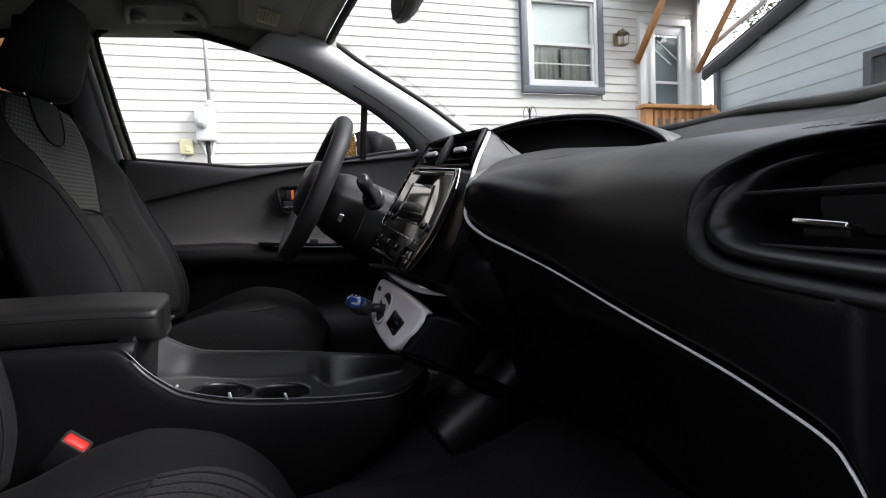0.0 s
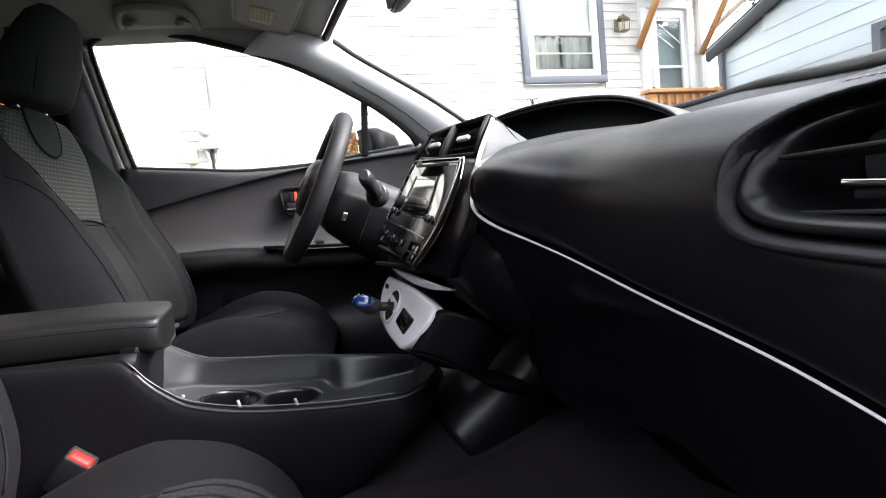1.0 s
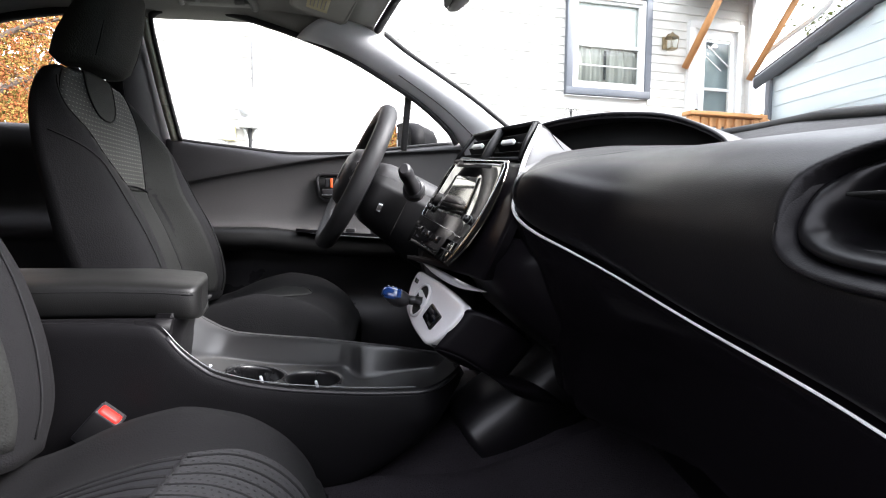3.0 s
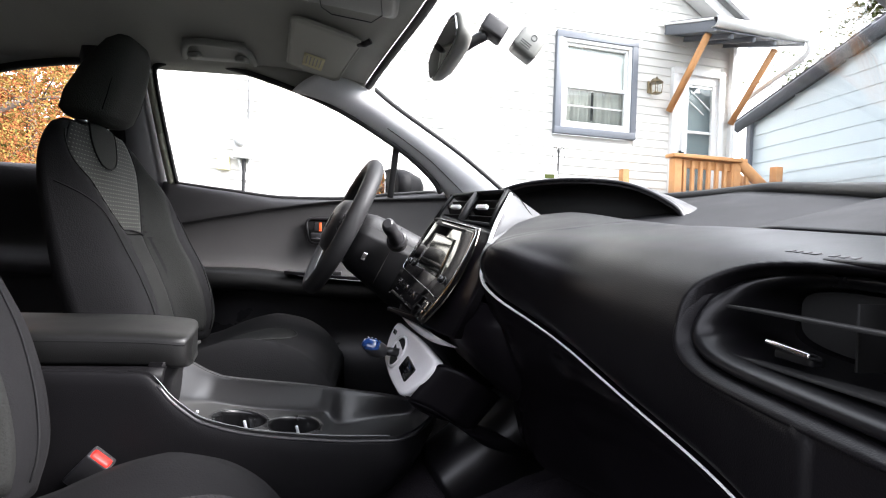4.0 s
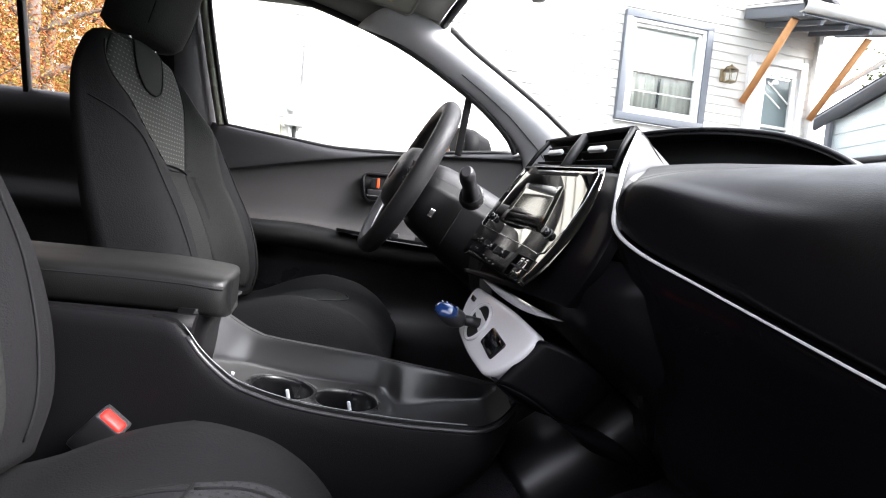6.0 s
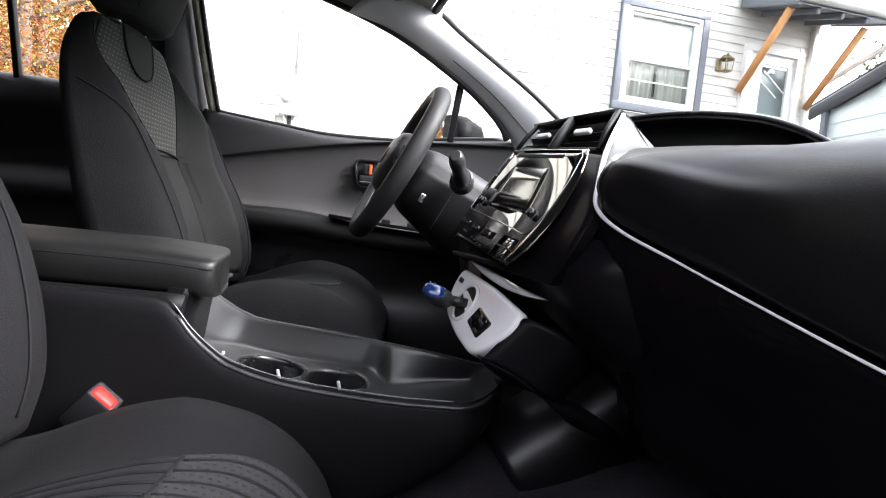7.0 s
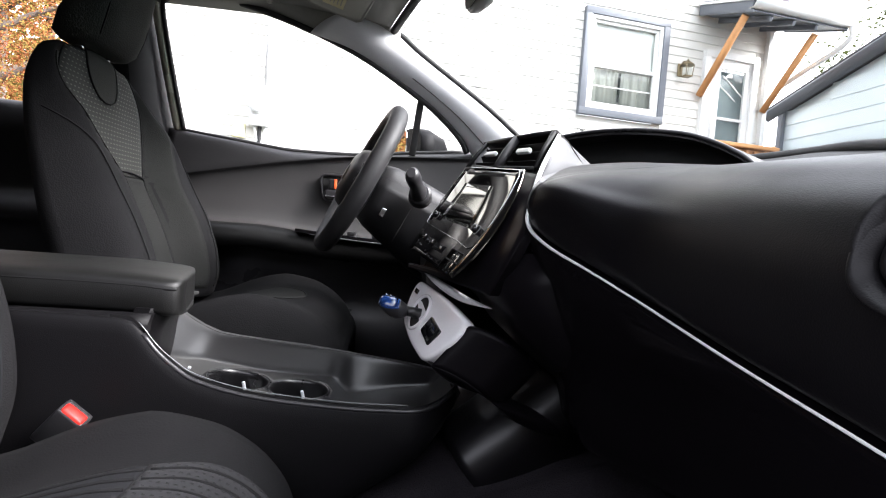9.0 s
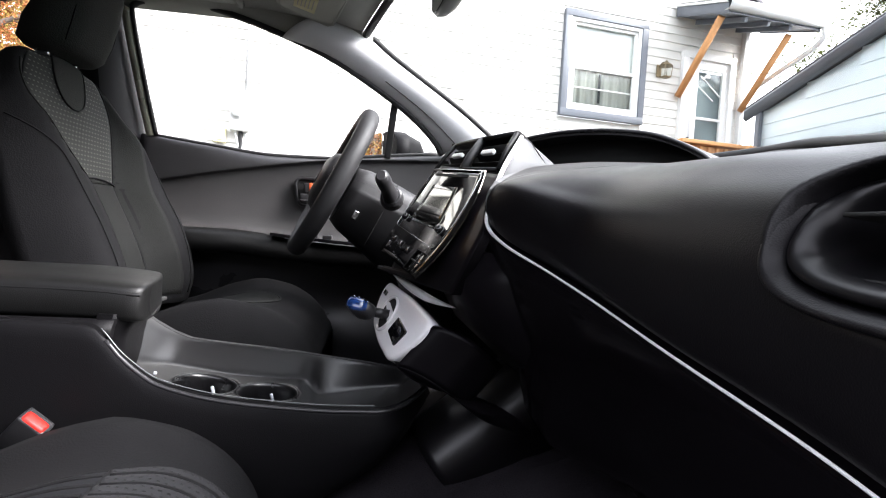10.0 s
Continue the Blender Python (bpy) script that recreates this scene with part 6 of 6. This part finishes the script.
def bars(x0, x1, z0, z1, w, y, d):
    return merge(box(((x0 + x1) / 2, y, z1 - w / 2), (x1 - x0, d, w), 0.003), box(((x0 + x1) / 2, y, z0 + w / 2), (x1 - x0, d, w), 0.003), box((x0 + w / 2, y, (z0 + z1) / 2), (w, d, z1 - z0 - 2 * w), 0.003), box((x1 - w / 2, y, (z0 + z1) / 2), (w, d, z1 - z0 - 2 * w), 0.003))


part("window_frame", bars(ix0, ix1, iz0, iz1, 0.045, YH + 0.01, 0.06), WHITE_TRIM, win, "white vinyl frame")
part("sash", bars(ix0 + 0.045, ix1 - 0.045, zm, iz1 - 0.045, 0.035, YH + 0.03, 0.04), WHITE_TRIM, win)
part("sash", bars(ix0 + 0.045, ix1 - 0.045, iz0 + 0.045, zm + 0.03, 0.04, YH + 0.015, 0.04), WHITE_TRIM, win)
part("screen_bar", box(((ix0 + ix1) / 2, YH + 0.012, (iz0 + zm) / 2 + 0.03), (ix1 - ix0 - 0.15, 0.012, 0.012)), WHITE_TRIM, win)
part("pane", box(((ix0 + ix1) / 2, YH + 0.045, (zm + iz1) / 2), (ix1 - ix0 - 0.12, 0.006, iz1 - zm - 0.08)), GLASS, win, "clear upper pane")
# added pale panel; its colour stands in for sky reflected in the glass
part("sky_tone_panel", box(((ix0 + ix1) / 2, YH + 0.07, (zm + iz1) / 2), (ix1 - ix0 - 0.12, 0.006, iz1 - zm - 0.08)), SKY_TONE, win, "added pale panel standing in for sky reflected in the upper sash")
part("pane", box(((ix0 + ix1) / 2, YH + 0.035, (zm + iz0) / 2 + 0.02), (ix1 - ix0 - 0.15, 0.006, zm - iz0 - 0.09)), GLASS, win)
rows = [[(x, YH + 0.075 + 0.014 * math.sin(x * 42) + 0.006 * math.sin(x * 97), zz) for x in np.linspace(ix0 + 0.05, ix1 - 0.05, 90)] for zz in (iz0 + 0.04, zm + 0.05)]
part("curtain", thick(rows, 0.002, (0, 1, 0)), CURTAIN, win, "grey lace curtain behind the lower sash")
# dark strip and sheet stand in for the unlit room behind
part("curtain_gap", box(((ix0 + ix1) / 2 - 0.02, YH + 0.055, (iz0 + zm) / 2 + 0.05), (0.035, 0.004, zm - iz0 - 0.16)), DARK, win)
part("room_dark", box(((ix0 + ix1) / 2, YH + 0.16, (iz0 + iz1) / 2), (ix1 - ix0, 0.02, iz1 - iz0)), DARK, win)

# storm door, frame and lever
dr = part("door", bars(DOORX[0] + 0.09, DOORX[1] - 0.06, DOORZ[0], DOORZ[1] - 0.08, 0.11, YH + 0.02, 0.04), WHITE_TRIM, house, "white storm door with a tall glass pane")
part("door_frame", bars(DOORX[0], DOORX[1], DOORZ[0] - 0.02, DOORZ[1], 0.085, YH, 0.07), WHITE_TRIM, dr, "white door casing")
dx0, dx1 = DOORX[0] + 0.27, DOORX[1] - 0.12
part("stile", box((DOORX[0] + 0.2, YH + 0.02, 2.15), (0.14, 0.04, 2.0), 0.003), WHITE_TRIM, dr)
part("top_rail", box(((dx0 + dx1) / 2, YH + 0.021, 3.165), (dx1 - dx0, 0.038, 0.06), 0.003), WHITE_TRIM, dr)
part("pane", box(((dx0 + dx1) / 2, YH + 0.03, 2.14), (dx1 - dx0, 0.006, 1.98)), GLASS, dr)
# added panel; its colour stands in for what the door glass reflects
part("curtain", box(((dx0 + dx1) / 2, YH + 0.08, 2.14), (dx1 - dx0, 0.004, 1.98)), DOOR_GLASS_TONE, dr, "added blue-grey panel standing in for the tone reflected in the door glass")
part("meeting_rail", box(((dx0 + dx1) / 2, YH + 0.015, 2.50), (dx1 - dx0, 0.02, 0.035), 0.003), WHITE_TRIM, dr)
for x0, z0, x1, z1 in ((dx0 + 0.05, 3.06, dx0 + 0.40, 2.80), (dx0 + 0.01, 2.93, dx0 + 0.27, 2.75)):
    part("slant_bar", tube([(x0, YH + 0.02, z0), (x1, YH + 0.02, z1)], 0.008, 6), WHITE_TRIM, dr, "thin white slanting strip on the door glass")
rndw = random.Random(6)
part("rosette", merge(*(box((dx0 + 0.12 + rndw.uniform(-0.09, 0.09), YH + 0.015, 3.09 + rndw.uniform(-0.06, 0.06)), (0.05, 0.012, 0.025), 0.004, pose(0, 0, 0, 0, rndw.uniform(-70, 70), 0)) for k in range(12))), WHITE_TRIM, dr, "small white paper rosette on the glass")
part("lever", merge(box((DOORX[0] + 0.155, YH - 0.015, 2.16), (0.03, 0.02, 0.14), 0.005), box((DOORX[0] + 0.17, YH - 0.035, 2.2), (0.06, 0.015, 0.02), 0.004)), IRON, dr, "black lever handle")
part("corner_post", box((4.71, YH, 1.95), (0.07, 0.07, 3.7), 0.005), WHITE_TRIM, house, "white corner post")
rx0, rz0 = 4.80, 3.73
part("rake_board", box((rx0 - 1.5, YH - 0.10, rz0 + 0.93 + 0.04), (3.54, 0.22, 0.13), 0.005, pose(0, 0, 0, 0, 31.8, 0)), WHITE_TRIM, house, "white rake board along the gable")
part("roof", box((rx0 - 1.47, YH + 0.2, rz0 + 1.06), (3.7, 1.0, 0.06), 0.004, pose(0, 0, 0, 0, 31.8, 0)), ROOFING, house)

# sconce
sc = thing("wall_lantern", "weathered brass wall lantern with glass sides beside the door", "wall lamp", (3.41, YH, 3.060))
part("back_plate", box((3.39, YH + 0.005, 3.030), (0.07, 0.02, 0.16), 0.008), BRASS, sc)
part("arm", tube(smooth_line([(3.39, YH, 3.070), (3.39, YH - 0.06, 3.120), (3.41, YH - 0.11, 3.100)], 8), 0.008, 8), BRASS, sc)
part("cage", merge(*(cylinder((3.41 + 0.045 * sx, YH - 0.11 + 0.045 * sy, 2.930), (3.41 + 0.055 * sx, YH - 0.11 + 0.055 * sy, 3.060), 0.005, None, 6) for sx in (-1, 1) for sy in (-1, 1)), box((3.41, YH - 0.11, 2.925), (0.10, 0.10, 0.015), 0.003)), BRASS, sc)
part("cap", skin([[(3.41 + r * math.cos(k / 12 * math.tau), YH - 0.11 + r * math.sin(k / 12 * math.tau), zz) for k in range(12)] for r, zz in ((0.085, 3.060), (0.06, 3.085), (0.02, 3.115), (0.006, 3.140))], closed_v=True, caps=True), BRASS, sc)
part("glass", box((3.41, YH - 0.11, 2.995), (0.085, 0.085, 0.12), 0.004), GLASS, sc)

# canopy over the door
can = thing("door_canopy", "small shed canopy over the back door with timber braces", "canopy", (3.9, YH, 3.3))
CL, CR, CF = 3.58, 4.93, 4.52
CA = [(CL, YH, 3.76), (CR, YH, 3.76), (CR, CF, 3.48), (CL, CF, 3.48)]
part("roof", plate([Vector(p) + Vector((0, 0, 0.12)) for p in CA], 0.035, 0.004), ROOFING, can, "dark roof deck")
part("soffit", plate([Vector(p) for p in CA], 0.012), SLATE, can, "slate grey underside")
for x in (CL + 0.01, CR - 0.01):
    part("end_fascia", plate([(x, YH, 3.745), (x, CF, 3.465), (x, CF, 3.60), (x, YH, 3.88)], 0.025, 0.003), SLATE, can, "slate grey end board")
part("drip_edge", plate([(CL - 0.012, YH, 3.875), (CL - 0.012, CF, 3.595), (CL - 0.012, CF, 3.625), (CL - 0.012, YH, 3.905)], 0.03, 0.003), WHITE_TRIM, can, "white drip edge")
for x in (CL + 0.30, CL + 0.62, CL + 0.94):
    part("rafter", box((x, (YH + CF) / 2, 3.585), (0.04, 0.86, 0.06), 0.003, pose(0, 0, 0, 17.6, 0, 0)), SLATE, can)
gut = [(CF + 0.02, 3.63), (CF - 0.05, 3.625), (CF - 0.085, 3.60), (CF - 0.085, 3.555), (CF - 0.05, 3.51), (CF + 0.02, 3.51)]
part("gutter", thick([[(x, y, zz) for y, zz in gut] for x in np.linspace(CL - 0.02, CR + 0.06, 4)], 0.006, (0, 1, 0.2)), WHITE_TRIM, can, "white rain gutter")
part("downspout", tube(smooth_line([(CR + 0.03, CF - 0.03, 3.53), (CR + 0.05, CF - 0.02, 3.40), (CR + 0.02, CF + 0.12, 3.28), (CR - 0.04, CF + 0.42, 3.14), (CR - 0.12, YH - 0.08, 2.95)], 18), 0.032, 8), WHITE_TRIM, can, "white downspout elbow")
for x0, zf, zt in ((3.68, 2.74, 3.50), (4.68, 2.66, 3.44)):
    part("brace", tube([(x0, YH - 0.03, zf), (x0 - 0.03, CF + 0.16, zt)], 0.055, 4, up=(1, 0, 0)), CEDAR, can, "orange cedar brace")

# deck with railing
deck = thing("deck", "orange cedar landing with baluster railing and steps", "deck", (3.6, 4.8, 0))
part("landing", box((3.65, 4.82, 0.98), (1.5, 1.16, 0.10), 0.005), CEDAR, deck)
for x, y in ((2.97, 4.32), (3.76, 4.32), (4.36, 4.32), (2.97, 5.28)):
    part("post", box((x, y, 0.95), (0.095, 0.095, 1.9), 0.004), CEDAR, deck)
part("rail_cap", box((3.37, 4.31, 1.925), (0.98, 0.15, 0.04), 0.005), CEDAR, deck)
part("rail", box((3.37, 4.33, 1.85), (0.80, 0.04, 0.09), 0.004), CEDAR, deck)
part("rail", box((3.37, 4.33, 1.15), (0.80, 0.04, 0.09), 0.004), CEDAR, deck)
for k in range(7):
    part("baluster", box((3.065 + 0.108 * k, 4.30, 1.5), (0.038, 0.038, 0.78), 0.003), CEDAR, deck)
for y, xs0, zs in ((4.30, 3.80, 1.92), (4.92, 4.28, 1.93)):
    part("stair_rail", tube([(xs0, y, zs), (xs0 + 0.75, y, zs - 0.55)], 0.075, 4, up=(0, 1, 0)), CEDAR, deck)
    for k in range(4):
        part("baluster", box((xs0 + 0.12 + 0.14 * k, y + 0.01, zs - 0.5 - 0.1 * k), (0.038, 0.038, 0.75), 0.003), CEDAR, deck)
part("rail_cap", box((4.10, 4.92, 1.955), (0.5, 0.13, 0.04), 0.005), CEDAR, deck)
part("post", box((4.26, 4.92, 1.4), (0.095, 0.095, 1.1), 0.004), CEDAR, deck)
for k in range(5):
    part("step", box((4.5 + 0.26 * k, 4.62, 0.88 - 0.18 * k), (0.28, 0.8, 0.05), 0.004), CEDAR, deck)
part("stringer", box((4.9, 4.62, 0.40), (1.2, 0.7, 0.5), 0.004, pose(0, 0, 0, 0, 0, 0)), CEDAR, deck)

# electric meter with conduit and ground cable
met = thing("electric_meter", "grey electric meter box with glass dome and conduit", "electric meter", (-1.610, YH, 1.750))
part("box", box((-1.625, YH - 0.05, 1.880), (0.20, 0.12, 0.34), 0.012), METER, met)
ringm = part("ring", cylinder((-1.655, YH - 0.11, 1.890), (-1.655, YH - 0.15, 1.890), 0.068, 0.064, 28, 0.006), METER, met, "bright meter ring")
part("dome", skin([[(-1.655 + 0.72 * r * math.cos(k / 24 * math.tau), yy, 1.890 + 0.72 * r * math.sin(k / 24 * math.tau)) for k in range(24)] for r, yy in ((0.08, YH - 0.15), (0.078, YH - 0.19), (0.06, YH - 0.215), (0.02, YH - 0.225))], closed_v=True, caps=True), METER_GLASS, ringm, "pale glass meter dome")
part("conduit", cylinder((-1.580, YH - 0.04, 2.050), (-1.580, YH - 0.04, 3.5), 0.022, None, 14), ZINC, met, "grey conduit pipe")
part("coupling", cylinder((-1.580, YH - 0.04, 2.040), (-1.580, YH - 0.04, 2.120), 0.042, None, 14, 0.004), METER, met)
part("strap_clip", box((-1.580, YH - 0.03, 2.250), (0.11, 0.03, 0.02), 0.003), METER, met)
for x, dx in ((-1.680, 0.05), (-1.620, 0.0), (-1.560, -0.03)):
    part("cable", tube(smooth_line([(x, YH - 0.04, 1.720), (x + dx * 0.6, YH - 0.03, 1.600), (-1.615 + dx * 0.2, YH - 0.03, 1.350), (-1.615 + dx * 0.2, YH - 0.03, 0.1)], 14), 0.016 if dx else 0.022, 8), IRON if not dx else METER, met)
small = thing("utility_box", "small beige utility box on the siding", "utility box", (-1.855, YH, 1.610))
part("box", box((-1.825, YH - 0.02, 1.655), (0.125, 0.07, 0.15), 0.01), LABEL, small)
part("cover", box((-1.810, YH - 0.06, 1.635), (0.05, 0.012, 0.06), 0.004), LABEL, small)
part("wire", tube(smooth_line([(-1.845, YH - 0.02, 1.580), (-1.875, YH - 0.02, 1.530), (-1.955, YH - 0.01, 1.480), (-2.025, YH, 1.410)], 12), 0.005, 6), METER, small)

# shepherd's hook and small yard sign
hook = thing("garden_hook", "black iron double shepherd's hook in the yard", "garden hook", (1.95, 5.0, 0))
part("pole", cylinder((1.95, 5.0, 0), (1.95, 5.0, 2.04), 0.011, None, 8), IRON, hook)
for s in (-1, 1):
    part("crook", tube(smooth_line([(1.95, 5.0, 1.95), (1.95 + 0.03 * s, 5.0, 2.05), (1.95 + 0.06 * s, 5.0, 2.04), (1.95 + 0.08 * s, 5.0, 1.97), (1.95 + 0.07 * s, 5.0, 1.92)], 14), 0.004, 6), IRON, hook)
sign = thing("yard_sign", "small white yard sign with a green emblem", "yard sign", (1.82, 4.95, 0))
part("board", box((1.83, 4.95, 1.69), (0.2, 0.012, 0.14), 0.003), WHITE_TRIM, sign)
part("emblem", box((1.83, 4.941, 1.70), (0.12, 0.004, 0.05), 0.001), LEAF_GREEN, sign, "plain green emblem")
part("stake", box((1.83, 4.96, 0.8), (0.03, 0.012, 1.7)), WHITE_TRIM, sign)

# the house stands slightly askew to the car
ASKEW = Matrix.Translation((2.03, 5.365, 0)) @ Matrix.Rotation(radians(8), 4, "Z") @ Matrix.Translation((-2.03, -5.365, 0))
for ob in (house, sc, can, deck, met, small):
    ob.matrix_basis = ASKEW @ ob.matrix_basis

# ---------------------------------------------------------------- garage ahead of the car
XG = 5.3
gar = thing("garage", "pale blue-sided garage with dark grey roof edge", "garage", (XG, 2, 0))
Y0, Y1 = 6.15, -6.0


def eave(y):
    return 2.80 + (Y0 - y) * 0.27


core = part("wall", plate([(XG + 0.05, Y0, 0), (XG + 0.05, Y0, eave(Y0)), (XG + 0.05, 0.5, eave(0.5)), (XG + 0.05, Y1, eave(0.5) - 0.27 * (0.5 - Y1)), (XG + 0.05, Y1, 0)], -0.2), SIDING_BLUE, gar)
z = 0.14
while z < 4.6:
    yhi = Y0 if z + 0.20 < eave(Y0) else Y0 - (z + 0.20 - eave(Y0)) / 0.27
    if yhi > 0.8:
        ob = part("siding_board", board_mesh(yhi - Y1 if z < 2.6 else yhi - 0.2, 0.209, 0.014), SIDING_BLUE, core)
        ob.matrix_basis = Matrix.Translation((XG + 0.02, yhi, z)) @ pose(0, 0, 0, 0, 0, -90)
    z += 0.205
part("roof_edge", tube([(XG - 0.08, Y0 + 0.25, eave(Y0 + 0.25) + 0.05), (XG - 0.08, 0.4, eave(0.4) + 0.05)], 0.10, 4, up=(0, 0.3, 1)), SLATE, gar, "dark slate grey rake board")
part("roof", plate([(XG - 0.12, Y0 + 0.3, eave(Y0 + 0.3) + 0.14), (XG - 0.12, 0.4, eave(0.4) + 0.14), (XG + 6, 0.4, eave(0.4) + 0.14), (XG + 6, Y0 + 0.3, eave(Y0 + 0.3) + 0.14)], 0.06), ROOFING, gar)
part("downspout", box((XG - 0.05, Y0 - 0.01, 1.4), (0.06, 0.09, 2.8), 0.01), SLATE, gar, "dark grey downspout")
gw = part("window", merge(box((XG - 0.02, 3.84, 1.95), (0.06, 0.09, 0.8), 0.004), box((XG - 0.02, 3.10, 2.31), (0.058, 1.39, 0.08), 0.004), box((XG - 0.02, 3.10, 1.59), (0.058, 1.39, 0.08), 0.004)), SLATE, gar, "dark-framed garage window")
part("pane", box((XG - 0.005, 3.10, 1.95), (0.02, 1.38, 0.64)), HOUSE_GLASS, gw)


# ---------------------------------------------------------------- trees
def tree(x, y, height, crown_r, leaf_mat, leaf2, label, seed, leaves=5000, low=0.25, size=0.09):
    rnd = random.Random(seed)
    ob = thing("tree", label, "tree", (x, y, 0))
    top = Vector((x + rnd.uniform(-0.4, 0.4), y + rnd.uniform(-0.4, 0.4), height * 0.85))
    trunk = smooth_line([(x, y, -0.05), (x + rnd.uniform(-0.2, 0.2), y, height * 0.3), top.lerp(Vector((x, y, height * 0.5)), 0.3), top], 14)
    meshes = [tube(trunk, [0.022 * height * (1 - 0.85 * i / 13) for i in range(14)], 10)]
    tips = []
    for k in range(16):
        i = rnd.randint(3, 12)
        a = rnd.uniform(0, math.tau)
        ln = crown_r * rnd.uniform(0.55, 1.0) * (1.1 - 0.4 * i / 13)
        p0 = trunk[i]
        p2 = p0 + Vector((math.cos(a) * ln, math.sin(a) * ln, rnd.uniform(0.05, 0.5) * ln))
        p1 = p0.lerp(p2, 0.5) + Vector((0, 0, 0.12 * ln))
        limb = smooth_line([p0, p1, p2], 7)
        meshes.append(tube(limb, [0.008 * height * (1 - 0.8 * j / 6) for j in range(7)], 6))
        for j in range(2, 7):
            tips.append(limb[j])
            q = limb[j] + Vector((rnd.uniform(-1, 1), rnd.uniform(-1, 1), rnd.uniform(-0.3, 0.6))) * ln * 0.35
            meshes.append(tube([limb[j], q], [0.0025 * height, 0.001 * height], 4))
            tips.append(q)
    part("trunk", merge(*meshes), BARK, ob)
    for mat, share in ((leaf_mat, 0.6), (leaf2, 0.4)):
        verts, faces = [], []
        for k in range(int(leaves * share)):
            c = rnd.choice(tips)
            p = c + Vector((rnd.gauss(0, 1), rnd.gauss(0, 1), rnd.gauss(0, 0.8))) * crown_r * 0.16
            if p.z < height * low * rnd.uniform(0.6, 1.1):
                continue
            u = Vector((rnd.uniform(-1, 1), rnd.uniform(-1, 1), rnd.uniform(-1, 1))).normalized()
            v = u.orthogonal().normalized()
            s = size * rnd.uniform(0.6, 1.5)
            n = len(verts)
            verts += [p - u * s, p + v * s * 0.5, p + u * s, p - v * s * 0.5]
            faces.append((n, n + 1, n + 2, n + 3))
        me = bpy.data.meshes.new("crown")
        me.from_pydata([tuple(p) for p in verts], [], faces)
        me.materials.append(mat)
        cr = new("crown", me)
        cr.parent = ob
        cr.matrix_parent_inverse = Matrix.Translation(ob.location).inverted()
        tagged(cr, kind="stuff")
    return ob


tree(-6.2, 7.6, 6.5, 2.6, LEAF_RED, LEAF_GOLD, "autumn maple with red and orange leaves", 3, 46000, 0.12, 0.020)
tree(-8.2, 10.5, 7.5, 3.4, LEAF_GOLD, LEAF_RED, "autumn maple with orange and gold leaves", 5, 48000, 0.06, 0.025)
tree(-9.5, 5.5, 7.0, 3.2, LEAF_RED, LEAF_GOLD, "autumn maple with orange leaves", 8, 40000, 0.08, 0.025)
tree(-10.0, 15.0, 9.0, 4.5, LEAF_GOLD, LEAF_RED, "tall autumn tree with gold leaves", 11, 40000, 0.03, 0.04)
tree(-14.0, 11.0, 9.0, 4.5, LEAF_GOLD, LEAF_GREEN, "tall autumn tree with yellow green leaves", 14, 40000, 0.02, 0.04)
tree(-15.0, 4.0, 9.0, 4.5, LEAF_RED, LEAF_GOLD, "tall autumn tree with rust leaves", 17, 14000, 0.05, 0.08)
tree(-6.0, 17.0, 8.5, 4.0, LEAF_GOLD, LEAF_GREEN, "half-turned autumn tree behind the house", 19, 12000, 0.05, 0.06)
tree(13.8, 11.3, 11.5, 3.5, LEAF_GREEN, LEAF_GREEN, "dark green tree behind the garage", 29, 130000, 0.60, 0.055)
# woods far behind the yard
rnd = random.Random(41)
for mat, count in ((LEAF_GOLD, 16000), (LEAF_RED, 8000), (LEAF_GREEN, 18000)):
    verts, faces = [], []
    for k in range(count):
        a = rnd.uniform(0, 1)
        p = Vector((-9 - 13 * a + rnd.gauss(0, 0.8), 23 - 22 * a + rnd.gauss(0, 1.2), abs(rnd.gauss(0, 1)) * 3.6))
        u = Vector((rnd.uniform(-1, 1), rnd.uniform(-1, 1), rnd.uniform(-1, 1))).normalized()
        v = u.orthogonal().normalized()
        s = rnd.uniform(0.08, 0.22)
        n = len(verts)
        verts += [p - u * s, p + v * s * 0.6, p + u * s, p - v * s * 0.6]
        faces.append((n, n + 1, n + 2, n + 3))
    me = bpy.data.meshes.new("far_woods")
    me.from_pydata([tuple(p) for p in verts], [], faces)
    me.materials.append(mat)
    tagged(new("far_woods", me), "thick autumn undergrowth far behind the yard", "woods", kind="stuff")
# low dark wall, unseen, added behind the camera to block sky light
tagged(part("wall_light_block", box((-1.0, -3.2, 1.05), (18, 0.08, 2.1), 0.01), LIGHT_BLOCK), "unseen low dark wall added to block sky light", "fence", kind="structure")
